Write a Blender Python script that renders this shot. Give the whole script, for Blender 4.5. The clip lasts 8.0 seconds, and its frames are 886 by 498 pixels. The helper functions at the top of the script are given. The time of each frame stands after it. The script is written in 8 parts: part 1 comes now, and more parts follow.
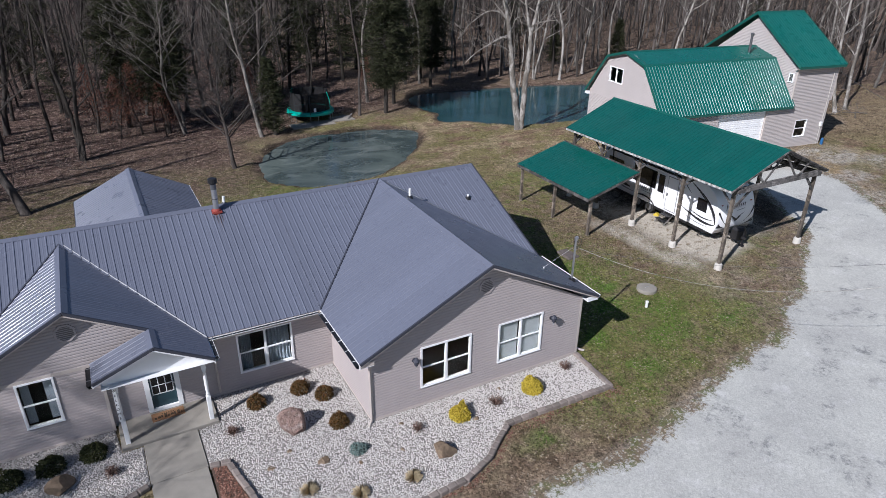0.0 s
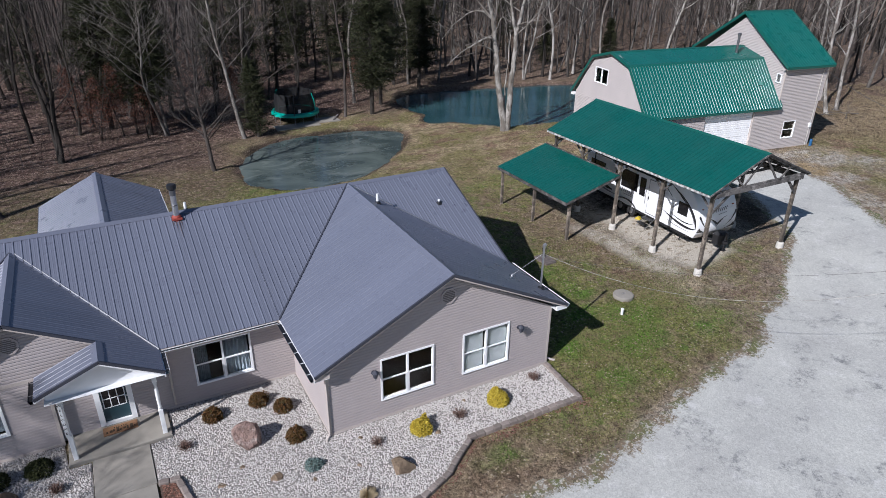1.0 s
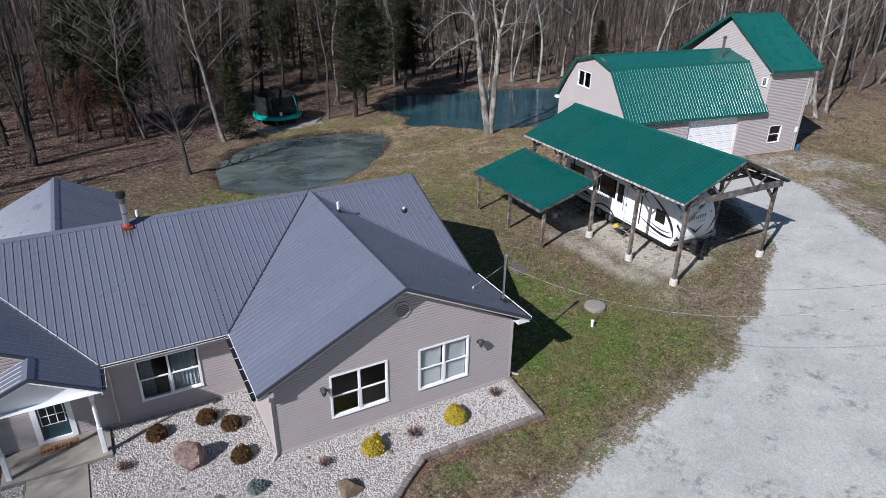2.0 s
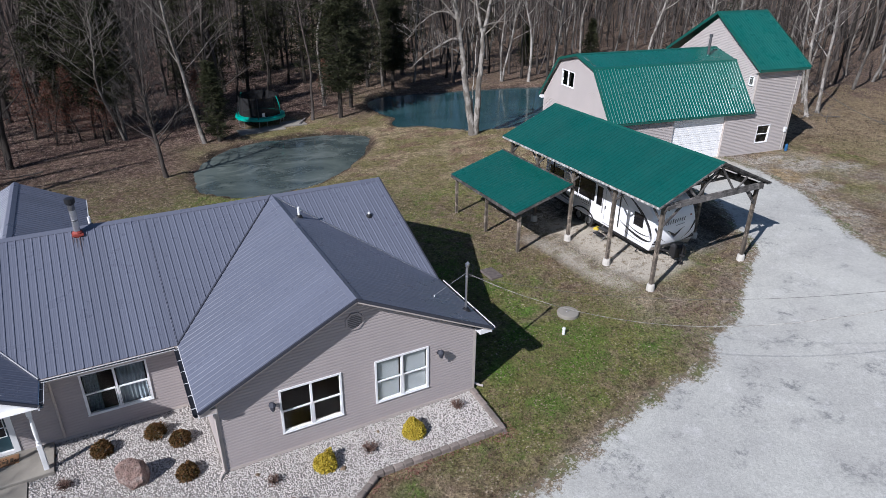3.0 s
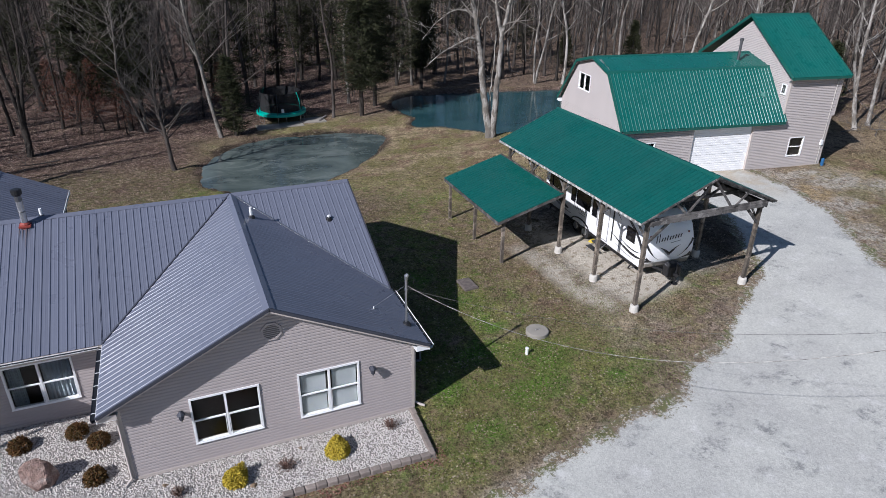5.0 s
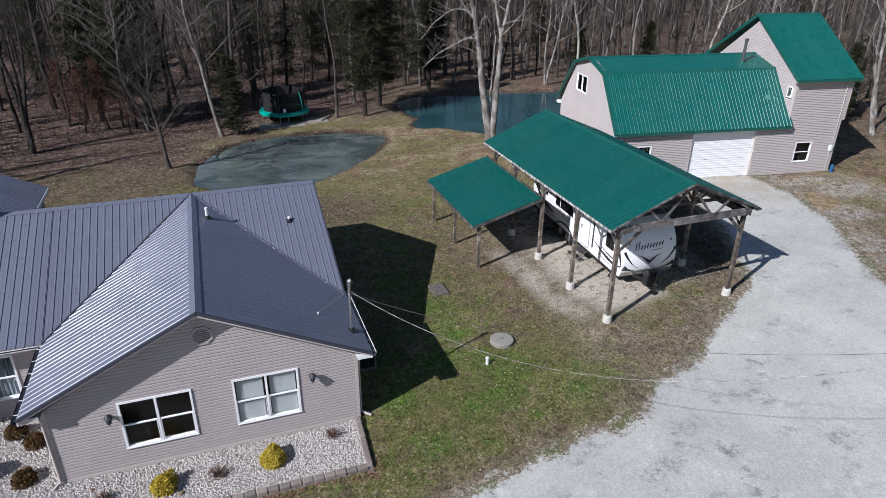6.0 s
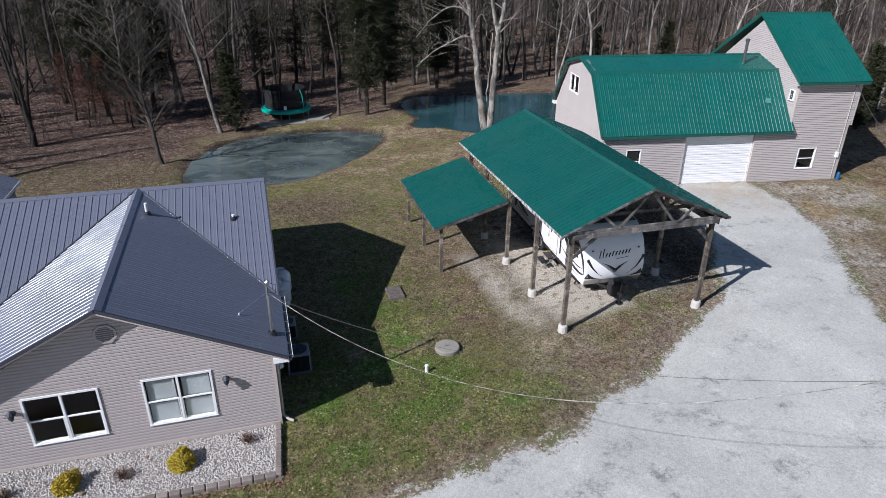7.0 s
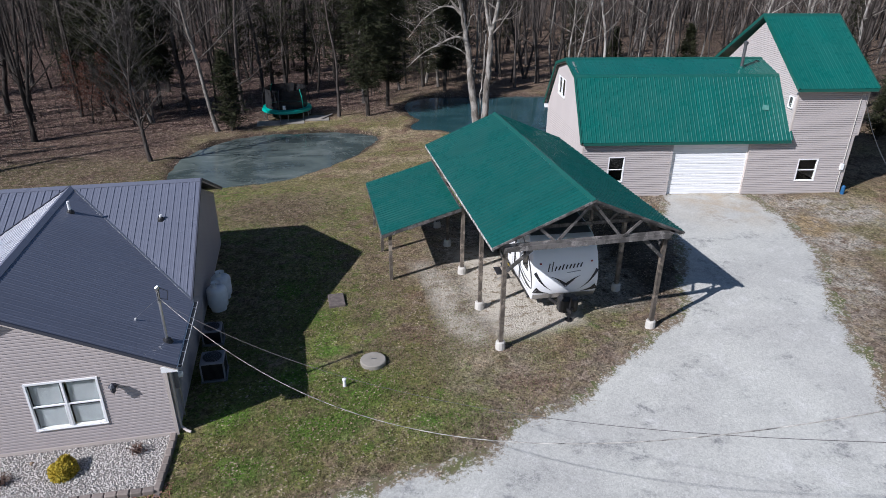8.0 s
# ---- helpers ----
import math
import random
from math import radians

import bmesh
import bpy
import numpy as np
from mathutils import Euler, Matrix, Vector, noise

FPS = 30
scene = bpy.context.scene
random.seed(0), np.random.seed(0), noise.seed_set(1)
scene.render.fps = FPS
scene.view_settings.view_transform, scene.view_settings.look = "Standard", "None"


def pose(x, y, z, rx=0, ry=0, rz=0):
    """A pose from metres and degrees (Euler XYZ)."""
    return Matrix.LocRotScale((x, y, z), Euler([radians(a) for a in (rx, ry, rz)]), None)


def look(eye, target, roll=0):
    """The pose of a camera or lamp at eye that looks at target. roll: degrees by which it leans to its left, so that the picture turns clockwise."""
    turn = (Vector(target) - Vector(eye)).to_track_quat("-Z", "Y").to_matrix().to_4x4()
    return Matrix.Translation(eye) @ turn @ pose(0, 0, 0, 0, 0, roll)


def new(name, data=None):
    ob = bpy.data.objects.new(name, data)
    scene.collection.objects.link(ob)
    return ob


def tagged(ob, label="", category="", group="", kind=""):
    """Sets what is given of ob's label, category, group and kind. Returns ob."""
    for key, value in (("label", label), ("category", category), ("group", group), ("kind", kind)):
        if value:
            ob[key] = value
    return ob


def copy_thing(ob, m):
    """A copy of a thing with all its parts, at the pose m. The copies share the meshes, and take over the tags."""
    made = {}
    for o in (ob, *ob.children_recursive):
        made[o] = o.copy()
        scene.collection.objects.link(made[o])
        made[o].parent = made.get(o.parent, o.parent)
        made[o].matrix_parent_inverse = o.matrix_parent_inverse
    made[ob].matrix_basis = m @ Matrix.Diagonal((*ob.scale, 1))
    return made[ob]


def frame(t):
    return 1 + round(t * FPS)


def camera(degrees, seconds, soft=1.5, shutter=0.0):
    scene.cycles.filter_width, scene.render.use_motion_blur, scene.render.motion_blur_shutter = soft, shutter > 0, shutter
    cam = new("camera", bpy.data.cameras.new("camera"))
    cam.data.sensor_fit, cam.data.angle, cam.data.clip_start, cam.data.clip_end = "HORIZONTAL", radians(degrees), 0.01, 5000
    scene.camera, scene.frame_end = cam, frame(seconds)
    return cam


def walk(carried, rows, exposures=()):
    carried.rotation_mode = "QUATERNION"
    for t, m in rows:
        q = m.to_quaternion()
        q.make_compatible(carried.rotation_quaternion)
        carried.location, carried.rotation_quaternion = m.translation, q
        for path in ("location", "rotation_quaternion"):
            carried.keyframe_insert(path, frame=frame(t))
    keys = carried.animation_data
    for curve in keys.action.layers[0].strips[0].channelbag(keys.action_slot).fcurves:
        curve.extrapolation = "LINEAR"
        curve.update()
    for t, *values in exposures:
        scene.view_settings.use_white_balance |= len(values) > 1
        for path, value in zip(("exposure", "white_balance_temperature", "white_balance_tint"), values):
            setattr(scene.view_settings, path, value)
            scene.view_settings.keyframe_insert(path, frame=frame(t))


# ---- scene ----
cam = camera(68.4, 8.0, soft=0.8)
PATH = [
    (0, (-5.92, -15.116, 13.849), (-5.049, -13.54, 12.979), 0.9),
    (0.5, (-5.279, -15.15, 13.842), (-4.409, -13.573, 12.971), 0.8),
    (1, (-4.508, -15.105, 13.853), (-3.64, -13.529, 12.981), 0.8),
    (1.5, (-3.676, -15.017, 13.846), (-2.808, -13.44, 12.974), 0.8),
    (1.7, (-3.357, -15.019, 13.84), (-2.488, -13.442, 12.971), 1.0),
    (3, (-1.315, -14.965, 13.749), (-0.452, -13.385, 12.877), 0.7),
    (3.5, (-0.517, -15.055, 13.728), (0.333, -13.47, 12.855), 0.8),
    (4, (0.39, -15.159, 13.664), (1.204, -13.555, 12.79), 0.8),
    (4.2, (0.756, -15.182, 13.651), (1.545, -13.565, 12.777), 1.0),
    (5.5, (3.676, -15.464, 13.456), (4.339, -13.791, 12.582), 0.7),
    (6, (5.002, -15.598, 13.379), (5.621, -13.908, 12.507), 0.7),
    (6.5, (6.546, -15.762, 13.258), (7.113, -14.053, 12.387), 0.7),
    (7, (8.304, -15.885, 13.149), (8.815, -14.159, 12.277), 0.6),
    (7.5, (10.258, -15.882, 13.011), (10.709, -14.138, 12.141), 0.6),
    (8, (12.322, -15.727, 12.891), (12.705, -13.965, 12.024), 0.5),
]
walk(cam, [(t, look(eye, target, roll)) for t, eye, target, roll in PATH], [(0, 0.2, 5900, 14), (5.5, 0.2, 5900, 14), (8, 0.26, 5900, 14)])

# ---- light ----
SUN_TO = Vector((-0.915, -0.40, 0.74)).normalized()
sun = new("sun", bpy.data.lights.new("sun", "SUN"))
sun.matrix_world = look((0, 0, 60), Vector((0, 0, 60)) - SUN_TO)
sun.data.energy, sun.data.angle, sun.data.color = 5.0, radians(0.55), (1.0, 0.965, 0.92)
world = bpy.data.worlds.new("sky")
scene.world = world
world.use_nodes = True
sky = world.node_tree.nodes.new("ShaderNodeTexSky")
sky.sky_type, sky.sun_disc = "NISHITA", False
sky.dust_density, sky.ozone_density = 0.3, 2.5
sky.sun_elevation, sky.sun_rotation = math.asin(SUN_TO.z), math.atan2(SUN_TO.x, SUN_TO.y)
world.node_tree.links.new(sky.outputs[0], world.node_tree.nodes["Background"].inputs[0])
world.node_tree.nodes["Background"].inputs[1].default_value = 0.058
scene.view_settings.exposure = 0.0

# ---- materials ----


class Mat:
    """A small node-material builder."""

    def __init__(self, name, color, rough=0.7, metal=0.0, spec=0.5):
        self.m = bpy.data.materials.new(name)
        self.m.use_nodes = True
        self.t = self.m.node_tree
        self.b = self.t.nodes["Principled BSDF"]
        self.b.inputs["Base Color"].default_value = (*color, 1)
        self.b.inputs["Roughness"].default_value = rough
        self.b.inputs["Metallic"].default_value = metal
        self.b.inputs["Specular IOR Level"].default_value = spec
        self.col = None
        self.height = None
        self.color = color

    def node(self, kind, **k):
        n = self.t.nodes.new(kind)
        for a, v in k.items():
            n.inputs[a].default_value = v
        return n

    def link(self, a, b):
        self.t.links.new(a, b)

    def coords(self, scale=(1, 1, 1), obj=False):
        if obj:
            src = self.t.nodes.new("ShaderNodeTexCoord").outputs["Object"]
        else:
            src = self.t.nodes.new("ShaderNodeNewGeometry").outputs["Position"]
        mp = self.node("ShaderNodeMapping", Scale=scale)
        self.link(src, mp.inputs[0])
        return mp.outputs[0]

    def noise(self, scale, detail=4, rough=0.6, stretch=(1, 1, 1), lo=0.35, hi=0.65, obj=False, distort=0.0):
        n = self.node("ShaderNodeTexNoise", Scale=scale, Detail=detail, Roughness=rough, Distortion=distort)
        self.link(self.coords(stretch, obj), n.inputs["Vector"])
        r = self.node("ShaderNodeMapRange")
        r.inputs["From Min"].default_value, r.inputs["From Max"].default_value = lo, hi
        self.link(n.outputs[0], r.inputs["Value"])
        return r.outputs[0]

    def cells(self, scale, stretch=(1, 1, 1), feature="F1", out="Distance"):
        n = self.node("ShaderNodeTexVoronoi", Scale=scale)
        n.feature = feature
        self.link(self.coords(stretch), n.inputs["Vector"])
        return n.outputs[out]

    def attr(self, name):
        n = self.t.nodes.new("ShaderNodeAttribute")
        n.attribute_name = name
        return n.outputs["Fac"]

    def math(self, op, a, b=0.0):
        n = self.t.nodes.new("ShaderNodeMath")
        n.operation = op
        n.use_clamp = op in ("ADD", "SUBTRACT", "MULTIPLY")
        for i, v in enumerate((a, b)):
            if isinstance(v, (int, float)):
                n.inputs[i].default_value = v
            else:
                self.link(v, n.inputs[i])
        return n.outputs[0]

    def range(self, v, lo, hi, a=0.0, b=1.0):
        r = self.node("ShaderNodeMapRange")
        for k, x in zip(("From Min", "From Max", "To Min", "To Max"), (lo, hi, a, b)):
            r.inputs[k].default_value = x
        self.link(v, r.inputs["Value"])
        return r.outputs[0]

    def mix(self, fac, color, blend="MIX"):
        """Mix a colour (or socket) over what is there, by fac."""
        n = self.t.nodes.new("ShaderNodeMix")
        n.data_type, n.blend_type = "RGBA", blend
        if self.col is None:
            n.inputs[6].default_value = (*self.color, 1)
        else:
            self.link(self.col, n.inputs[6])
        if isinstance(color, tuple):
            n.inputs[7].default_value = (*color, 1)
        else:
            self.link(color, n.inputs[7])
        if isinstance(fac, (int, float)):
            n.inputs[0].default_value = fac
        else:
            self.link(fac, n.inputs[0])
        self.col = n.outputs[2]
        self.link(self.col, self.b.inputs["Base Color"])
        return self

    def per_object(self, amount=0.15):
        src = self.t.nodes.new("ShaderNodeObjectInfo").outputs["Random"]
        return self.shade(src, amount)

    def per_island(self, amount=0.15):
        src = self.t.nodes.new("ShaderNodeNewGeometry").outputs["Random Per Island"]
        return self.shade(src, amount)

    def shade(self, src, amount):
        h = self.node("ShaderNodeHueSaturation")
        v = self.range(src, 0, 1, 1 - amount, 1 + amount)
        self.link(v, h.inputs["Value"])
        if self.col is None:
            h.inputs["Color"].default_value = (*self.color, 1)
        else:
            self.link(self.col, h.inputs["Color"])
        self.col = h.outputs[0]
        self.link(self.col, self.b.inputs["Base Color"])
        return self

    def bump(self, height, strength=0.3, dist=0.01):
        n = self.node("ShaderNodeBump", Strength=strength, Distance=dist)
        self.link(height, n.inputs["Height"])
        if self.height is not None:
            self.link(self.height, n.inputs["Normal"])
        self.height = n.outputs[0]
        self.link(self.height, self.b.inputs["Normal"])
        return self

    def rough(self, v):
        self.link(v, self.b.inputs["Roughness"])
        return self


def plain(name, color, rough=0.6, metal=0.0, dark=0.6, scale=3.0, amount=0.5, grain=120, spec=0.5):
    """A surface with stains at a large scale and grain at a fine one."""
    m = Mat(name, color, rough, metal, spec)
    m.mix(m.math("MULTIPLY", m.noise(scale, 5), amount), tuple(c * dark for c in color))
    m.bump(m.noise(grain, 2), 0.15, 0.003)
    return m


def siding_mat(name, color):
    m = Mat(name, color, 0.55)
    m.mix(m.math("MULTIPLY", m.noise(0.9, 5, stretch=(1, 1, 0.35)), 0.35), tuple(c * 0.82 for c in color))
    m.mix(m.math("MULTIPLY", m.noise(30, 3, stretch=(0.15, 0.15, 3)), 0.25), tuple(min(1, c * 1.1) for c in color))
    m.bump(m.noise(60, 3, stretch=(0.2, 0.2, 4)), 0.12, 0.003)
    return m.m


def metal_paint(name, color, rough=0.38, fade=0.25, spec=0.5, rib_shade=0.35):
    m = Mat(name, color, rough, 0.0, spec)
    m.mix(m.math("MULTIPLY", m.noise(0.5, 5), fade), tuple(c * 0.8 + 0.02 for c in color))
    m.mix(m.math("MULTIPLY", m.noise(6, 5, lo=0.5, hi=0.8), 0.22), tuple(c * 1.25 + 0.01 for c in color))
    # shade in the creases beside the ribs, painted as patchy dark lines
    m.mix(m.math("MULTIPLY", m.math("MULTIPLY", m.attr("rib_shade"), rib_shade), m.noise(5, 5, lo=0.3, hi=0.6)), tuple(c * 0.35 for c in color))
    m.per_object(0.05)
    m.rough(m.range(m.noise(1.5, 5), 0, 1, rough - 0.06, rough + 0.1))
    m.bump(m.noise(1.6, 3), 0.04, 0.02)
    return m.m


SIDING = siding_mat("tan_vinyl_siding", (0.395, 0.348, 0.335))
SIDING_BARN = siding_mat("barn_vinyl_siding", (0.45, 0.405, 0.385))
ROOF_GREY = metal_paint("charcoal_steel", (0.136, 0.146, 0.188), 0.31, rib_shade=0.2)
ROOF_GREEN = metal_paint("green_steel", (0.004, 0.08, 0.066), 0.29, rib_shade=0.5)
ROOF_BARN = metal_paint("barn_green_steel", (0.005, 0.105, 0.085), 0.29, rib_shade=0.6)
TRIM_DARK = metal_paint("dark_trim", (0.036, 0.039, 0.054), 0.55)
TRIM_GREEN = metal_paint("green_trim", (0.006, 0.09, 0.07), 0.4)
WHITE = plain("white_paint", (0.78, 0.78, 0.77), 0.5, dark=0.85).m
WHITE_VINYL = plain("white_vinyl", (0.82, 0.82, 0.82), 0.4, dark=0.9, amount=0.3).m
TRIM_TAN = plain("tan_trim", (0.50, 0.44, 0.40), 0.55, dark=0.85).m
CONCRETE = plain("concrete", (0.30, 0.275, 0.235), 0.85, dark=0.7, scale=1.2, amount=0.8, grain=90).m
FOOTING = plain("pale_concrete", (0.55, 0.52, 0.47), 0.85, dark=0.7, scale=4).m
STEEL = plain("galvanised_steel", (0.55, 0.55, 0.56), 0.35, 0.9, dark=0.7, scale=8).m
BLACK = plain("black_plastic", (0.015, 0.015, 0.017), 0.45, dark=0.5).m
RUBBER = plain("rubber", (0.02, 0.02, 0.02), 0.85).m
RED_RUBBER = plain("red_silicone", (0.30, 0.05, 0.035), 0.6, dark=0.5, scale=12).m
RV_WHITE = plain("white_fibreglass", (0.86, 0.86, 0.87), 0.22, dark=0.92, amount=0.4).m
RV_ROOF = plain("grey_rubber_roof", (0.14, 0.14, 0.15), 0.7).m
DECAL = plain("black_decal", (0.02, 0.02, 0.025), 0.35).m
DECAL_GREY = plain("grey_decal", (0.25, 0.25, 0.27), 0.35).m
NET = plain("black_net", (0.012, 0.012, 0.013), 0.9).m
MESH_NET = plain("see_through_net", (0.012, 0.012, 0.013), 0.9)
MESH_NET.b.inputs["Alpha"].default_value = 0.9
MESH_NET = MESH_NET.m
TEAL = plain("teal_vinyl", (0.0, 0.36, 0.28), 0.45, dark=0.8).m
BLUE = plain("blue_plastic", (0.015, 0.10, 0.24), 0.5).m
TANK = plain("white_enamel", (0.82, 0.83, 0.83), 0.4, dark=0.8, scale=5).m
# near black, the dimness of unlit rooms put into the colour
UNLIT_IN = plain("unlit_interior", (0.045, 0.043, 0.042), 0.9).m
CURTAIN = plain("curtain_cloth", (0.20, 0.225, 0.26), 0.9, dark=0.75, scale=10).m
BLIND = plain("pale_shade", (0.29, 0.30, 0.31), 0.85, dark=0.9).m
# dark teal, greyed to include the reflection of an unbuilt storm pane
DOOR = plain("teal_door", (0.03, 0.068, 0.085), 0.35).m
MULCH = plain("brown_mulch", (0.12, 0.075, 0.055), 0.95, dark=0.5, scale=40, amount=0.9).m


def wood_mat(name, color, dark=0.45):
    m = Mat(name, color, 0.85)
    m.mix(m.math("MULTIPLY", m.noise(3.2, 6, lo=0.44, hi=0.56), 0.85), tuple(c * dark for c in color))
    m.mix(m.math("MULTIPLY", m.noise(2.3, 7, rough=0.72, lo=0.54, hi=0.6), 0.75), tuple(c * 2.4 for c in color))
    m.mix(m.math("MULTIPLY", m.noise(45, 3, stretch=(1, 1, 0.08)), 0.5), tuple(c * 0.6 for c in color))
    m.per_object(0.35)
    m.bump(m.noise(60, 3, stretch=(1, 1, 0.1)), 0.4, 0.004)
    return m.m


WOOD = wood_mat("weathered_timber", (0.125, 0.115, 0.108), 0.25)
WOOD_POST = wood_mat("treated_post", (0.16, 0.132, 0.105), 0.35)
PEELING = plain("peeling_white_paint", (0.62, 0.61, 0.58), 0.8, dark=0.12, scale=5.0, amount=1.0).m
DARK_STEEL = plain("dark_steel", (0.22, 0.22, 0.23), 0.4, 0.8, dark=0.4, scale=6).m
RUST_RUN = plain("rust_run", (0.095, 0.07, 0.07), 0.7, dark=0.7, scale=14).m
MAT_COIR = plain("coir_mat", (0.30, 0.16, 0.08), 0.95, dark=0.6, scale=25).m


def glass_mat():
    m = Mat("window_glass", (0.9, 0.95, 0.95), 0.02)
    m.b.inputs["Transmission Weight"].default_value = 1.0
    m.b.inputs["IOR"].default_value = 1.33
    return m.m


GLASS = glass_mat()
DARK_GLASS = Mat("tinted_glass", (0.008, 0.008, 0.01), 0.06).m


def bark_mat(name, color, pale, patch=0.5, lo=0.45, hi=0.6):
    m = Mat(name, color, 0.9, 0.0, 0.12)
    m.mix(m.math("MULTIPLY", m.noise(2.2, 5, stretch=(1.5, 1.5, 0.6), lo=lo, hi=hi), patch), pale)
    m.mix(m.math("MULTIPLY", m.noise(26, 3, stretch=(1, 1, 0.2)), 0.5), tuple(c * 0.5 for c in color))
    m.per_object(0.25)
    m.bump(m.noise(24, 4, stretch=(1, 1, 0.25)), 0.6, 0.03)
    return m.m


BARK = bark_mat("grey_bark", (0.075, 0.063, 0.056), (0.165, 0.148, 0.133))
BARK_DARK = bark_mat("dark_bark", (0.042, 0.036, 0.031), (0.085, 0.075, 0.067))
BARK_PALE = bark_mat("pale_sycamore_bark", (0.20, 0.178, 0.152), (0.48, 0.45, 0.41), 0.85, 0.45, 0.56)
BARK_MID = bark_mat("mottled_grey_bark", (0.13, 0.115, 0.10), (0.30, 0.28, 0.25), 0.8, 0.45, 0.58)
TWIG = bark_mat("twig_bark", (0.10, 0.083, 0.074), (0.18, 0.158, 0.144))
TWIG_PALE = bark_mat("pale_twig_bark", (0.22, 0.195, 0.17), (0.32, 0.295, 0.265))
TWIG_GREY = bark_mat("grey_twig_bark", (0.12, 0.105, 0.095), (0.19, 0.172, 0.158))


def leaf_mat(name, color, other):
    m = Mat(name, color, 0.75, 0.0, 0.12)
    src = m.t.nodes.new("ShaderNodeNewGeometry").outputs["Random Per Island"]
    m.mix(src, other)
    return m.m


CEDAR = leaf_mat("cedar_foliage", (0.018, 0.024, 0.011), (0.052, 0.052, 0.027))
RUSSET = leaf_mat("dry_russet_leaves", (0.085, 0.035, 0.024), (0.16, 0.075, 0.05))
YELLOW = leaf_mat("golden_foliage", (0.34, 0.25, 0.025), (0.52, 0.41, 0.06))
SHRUB = leaf_mat("bronze_evergreen", (0.06, 0.046, 0.016), (0.15, 0.072, 0.03))
SHRUB_GREEN = leaf_mat("dark_evergreen", (0.035, 0.042, 0.016), (0.06, 0.06, 0.025))
BLUE_SHRUB = leaf_mat("blue_green_foliage", (0.10, 0.15, 0.14), (0.18, 0.23, 0.21))
RED_TWIG = leaf_mat("red_brown_twigs", (0.10, 0.05, 0.04), (0.21, 0.15, 0.12))
STRAW = leaf_mat("dry_straw", (0.36, 0.28, 0.17), (0.50, 0.41, 0.27))
LEAVES = leaf_mat("fallen_leaves", (0.14, 0.09, 0.055), (0.36, 0.285, 0.2))
RUST = leaf_mat("rusty_leaves", (0.15, 0.06, 0.042), (0.32, 0.19, 0.14))
GRASS = leaf_mat("grass_blades", (0.095, 0.14, 0.03), (0.2, 0.2, 0.07))
GRASS_DRY = leaf_mat("dry_grass_blades", (0.20, 0.155, 0.085), (0.33, 0.27, 0.16))


def stone_mat(name, color, other, amount=0.3):
    m = Mat(name, color, 0.85)
    src = m.t.nodes.new("ShaderNodeNewGeometry").outputs["Random Per Island"]
    m.mix(src, other)
    m.shade(src, amount)
    m.mix(m.math("MULTIPLY", m.noise(25, 4), 0.4), tuple(c * 0.6 for c in color))
    m.bump(m.noise(50, 3), 0.4, 0.01)
    return m.m


RIVER_ROCK = stone_mat("white_river_rock", (0.60, 0.565, 0.53), (0.40, 0.365, 0.335), 0.16)
BLOCK = plain("grey_edging_block", (0.235, 0.195, 0.17), 0.9, dark=0.6, scale=6)
BLOCK.per_object(0.22)
BLOCK = BLOCK.m
BOULDER_PINK = plain("pink_granite", (0.31, 0.205, 0.17), 0.85, dark=0.45, scale=5, amount=0.9)
BOULDER_PINK.mix(BOULDER_PINK.noise(2.2, 6, lo=0.5, hi=0.6), (0.36, 0.29, 0.255))
BOULDER_PINK.bump(BOULDER_PINK.noise(7, 5), 0.8, 0.05)
BOULDER_PINK = BOULDER_PINK.m
BOULDER_TAN = plain("brown_sandstone", (0.22, 0.155, 0.10), 0.85, dark=0.5, scale=5, amount=0.8).m


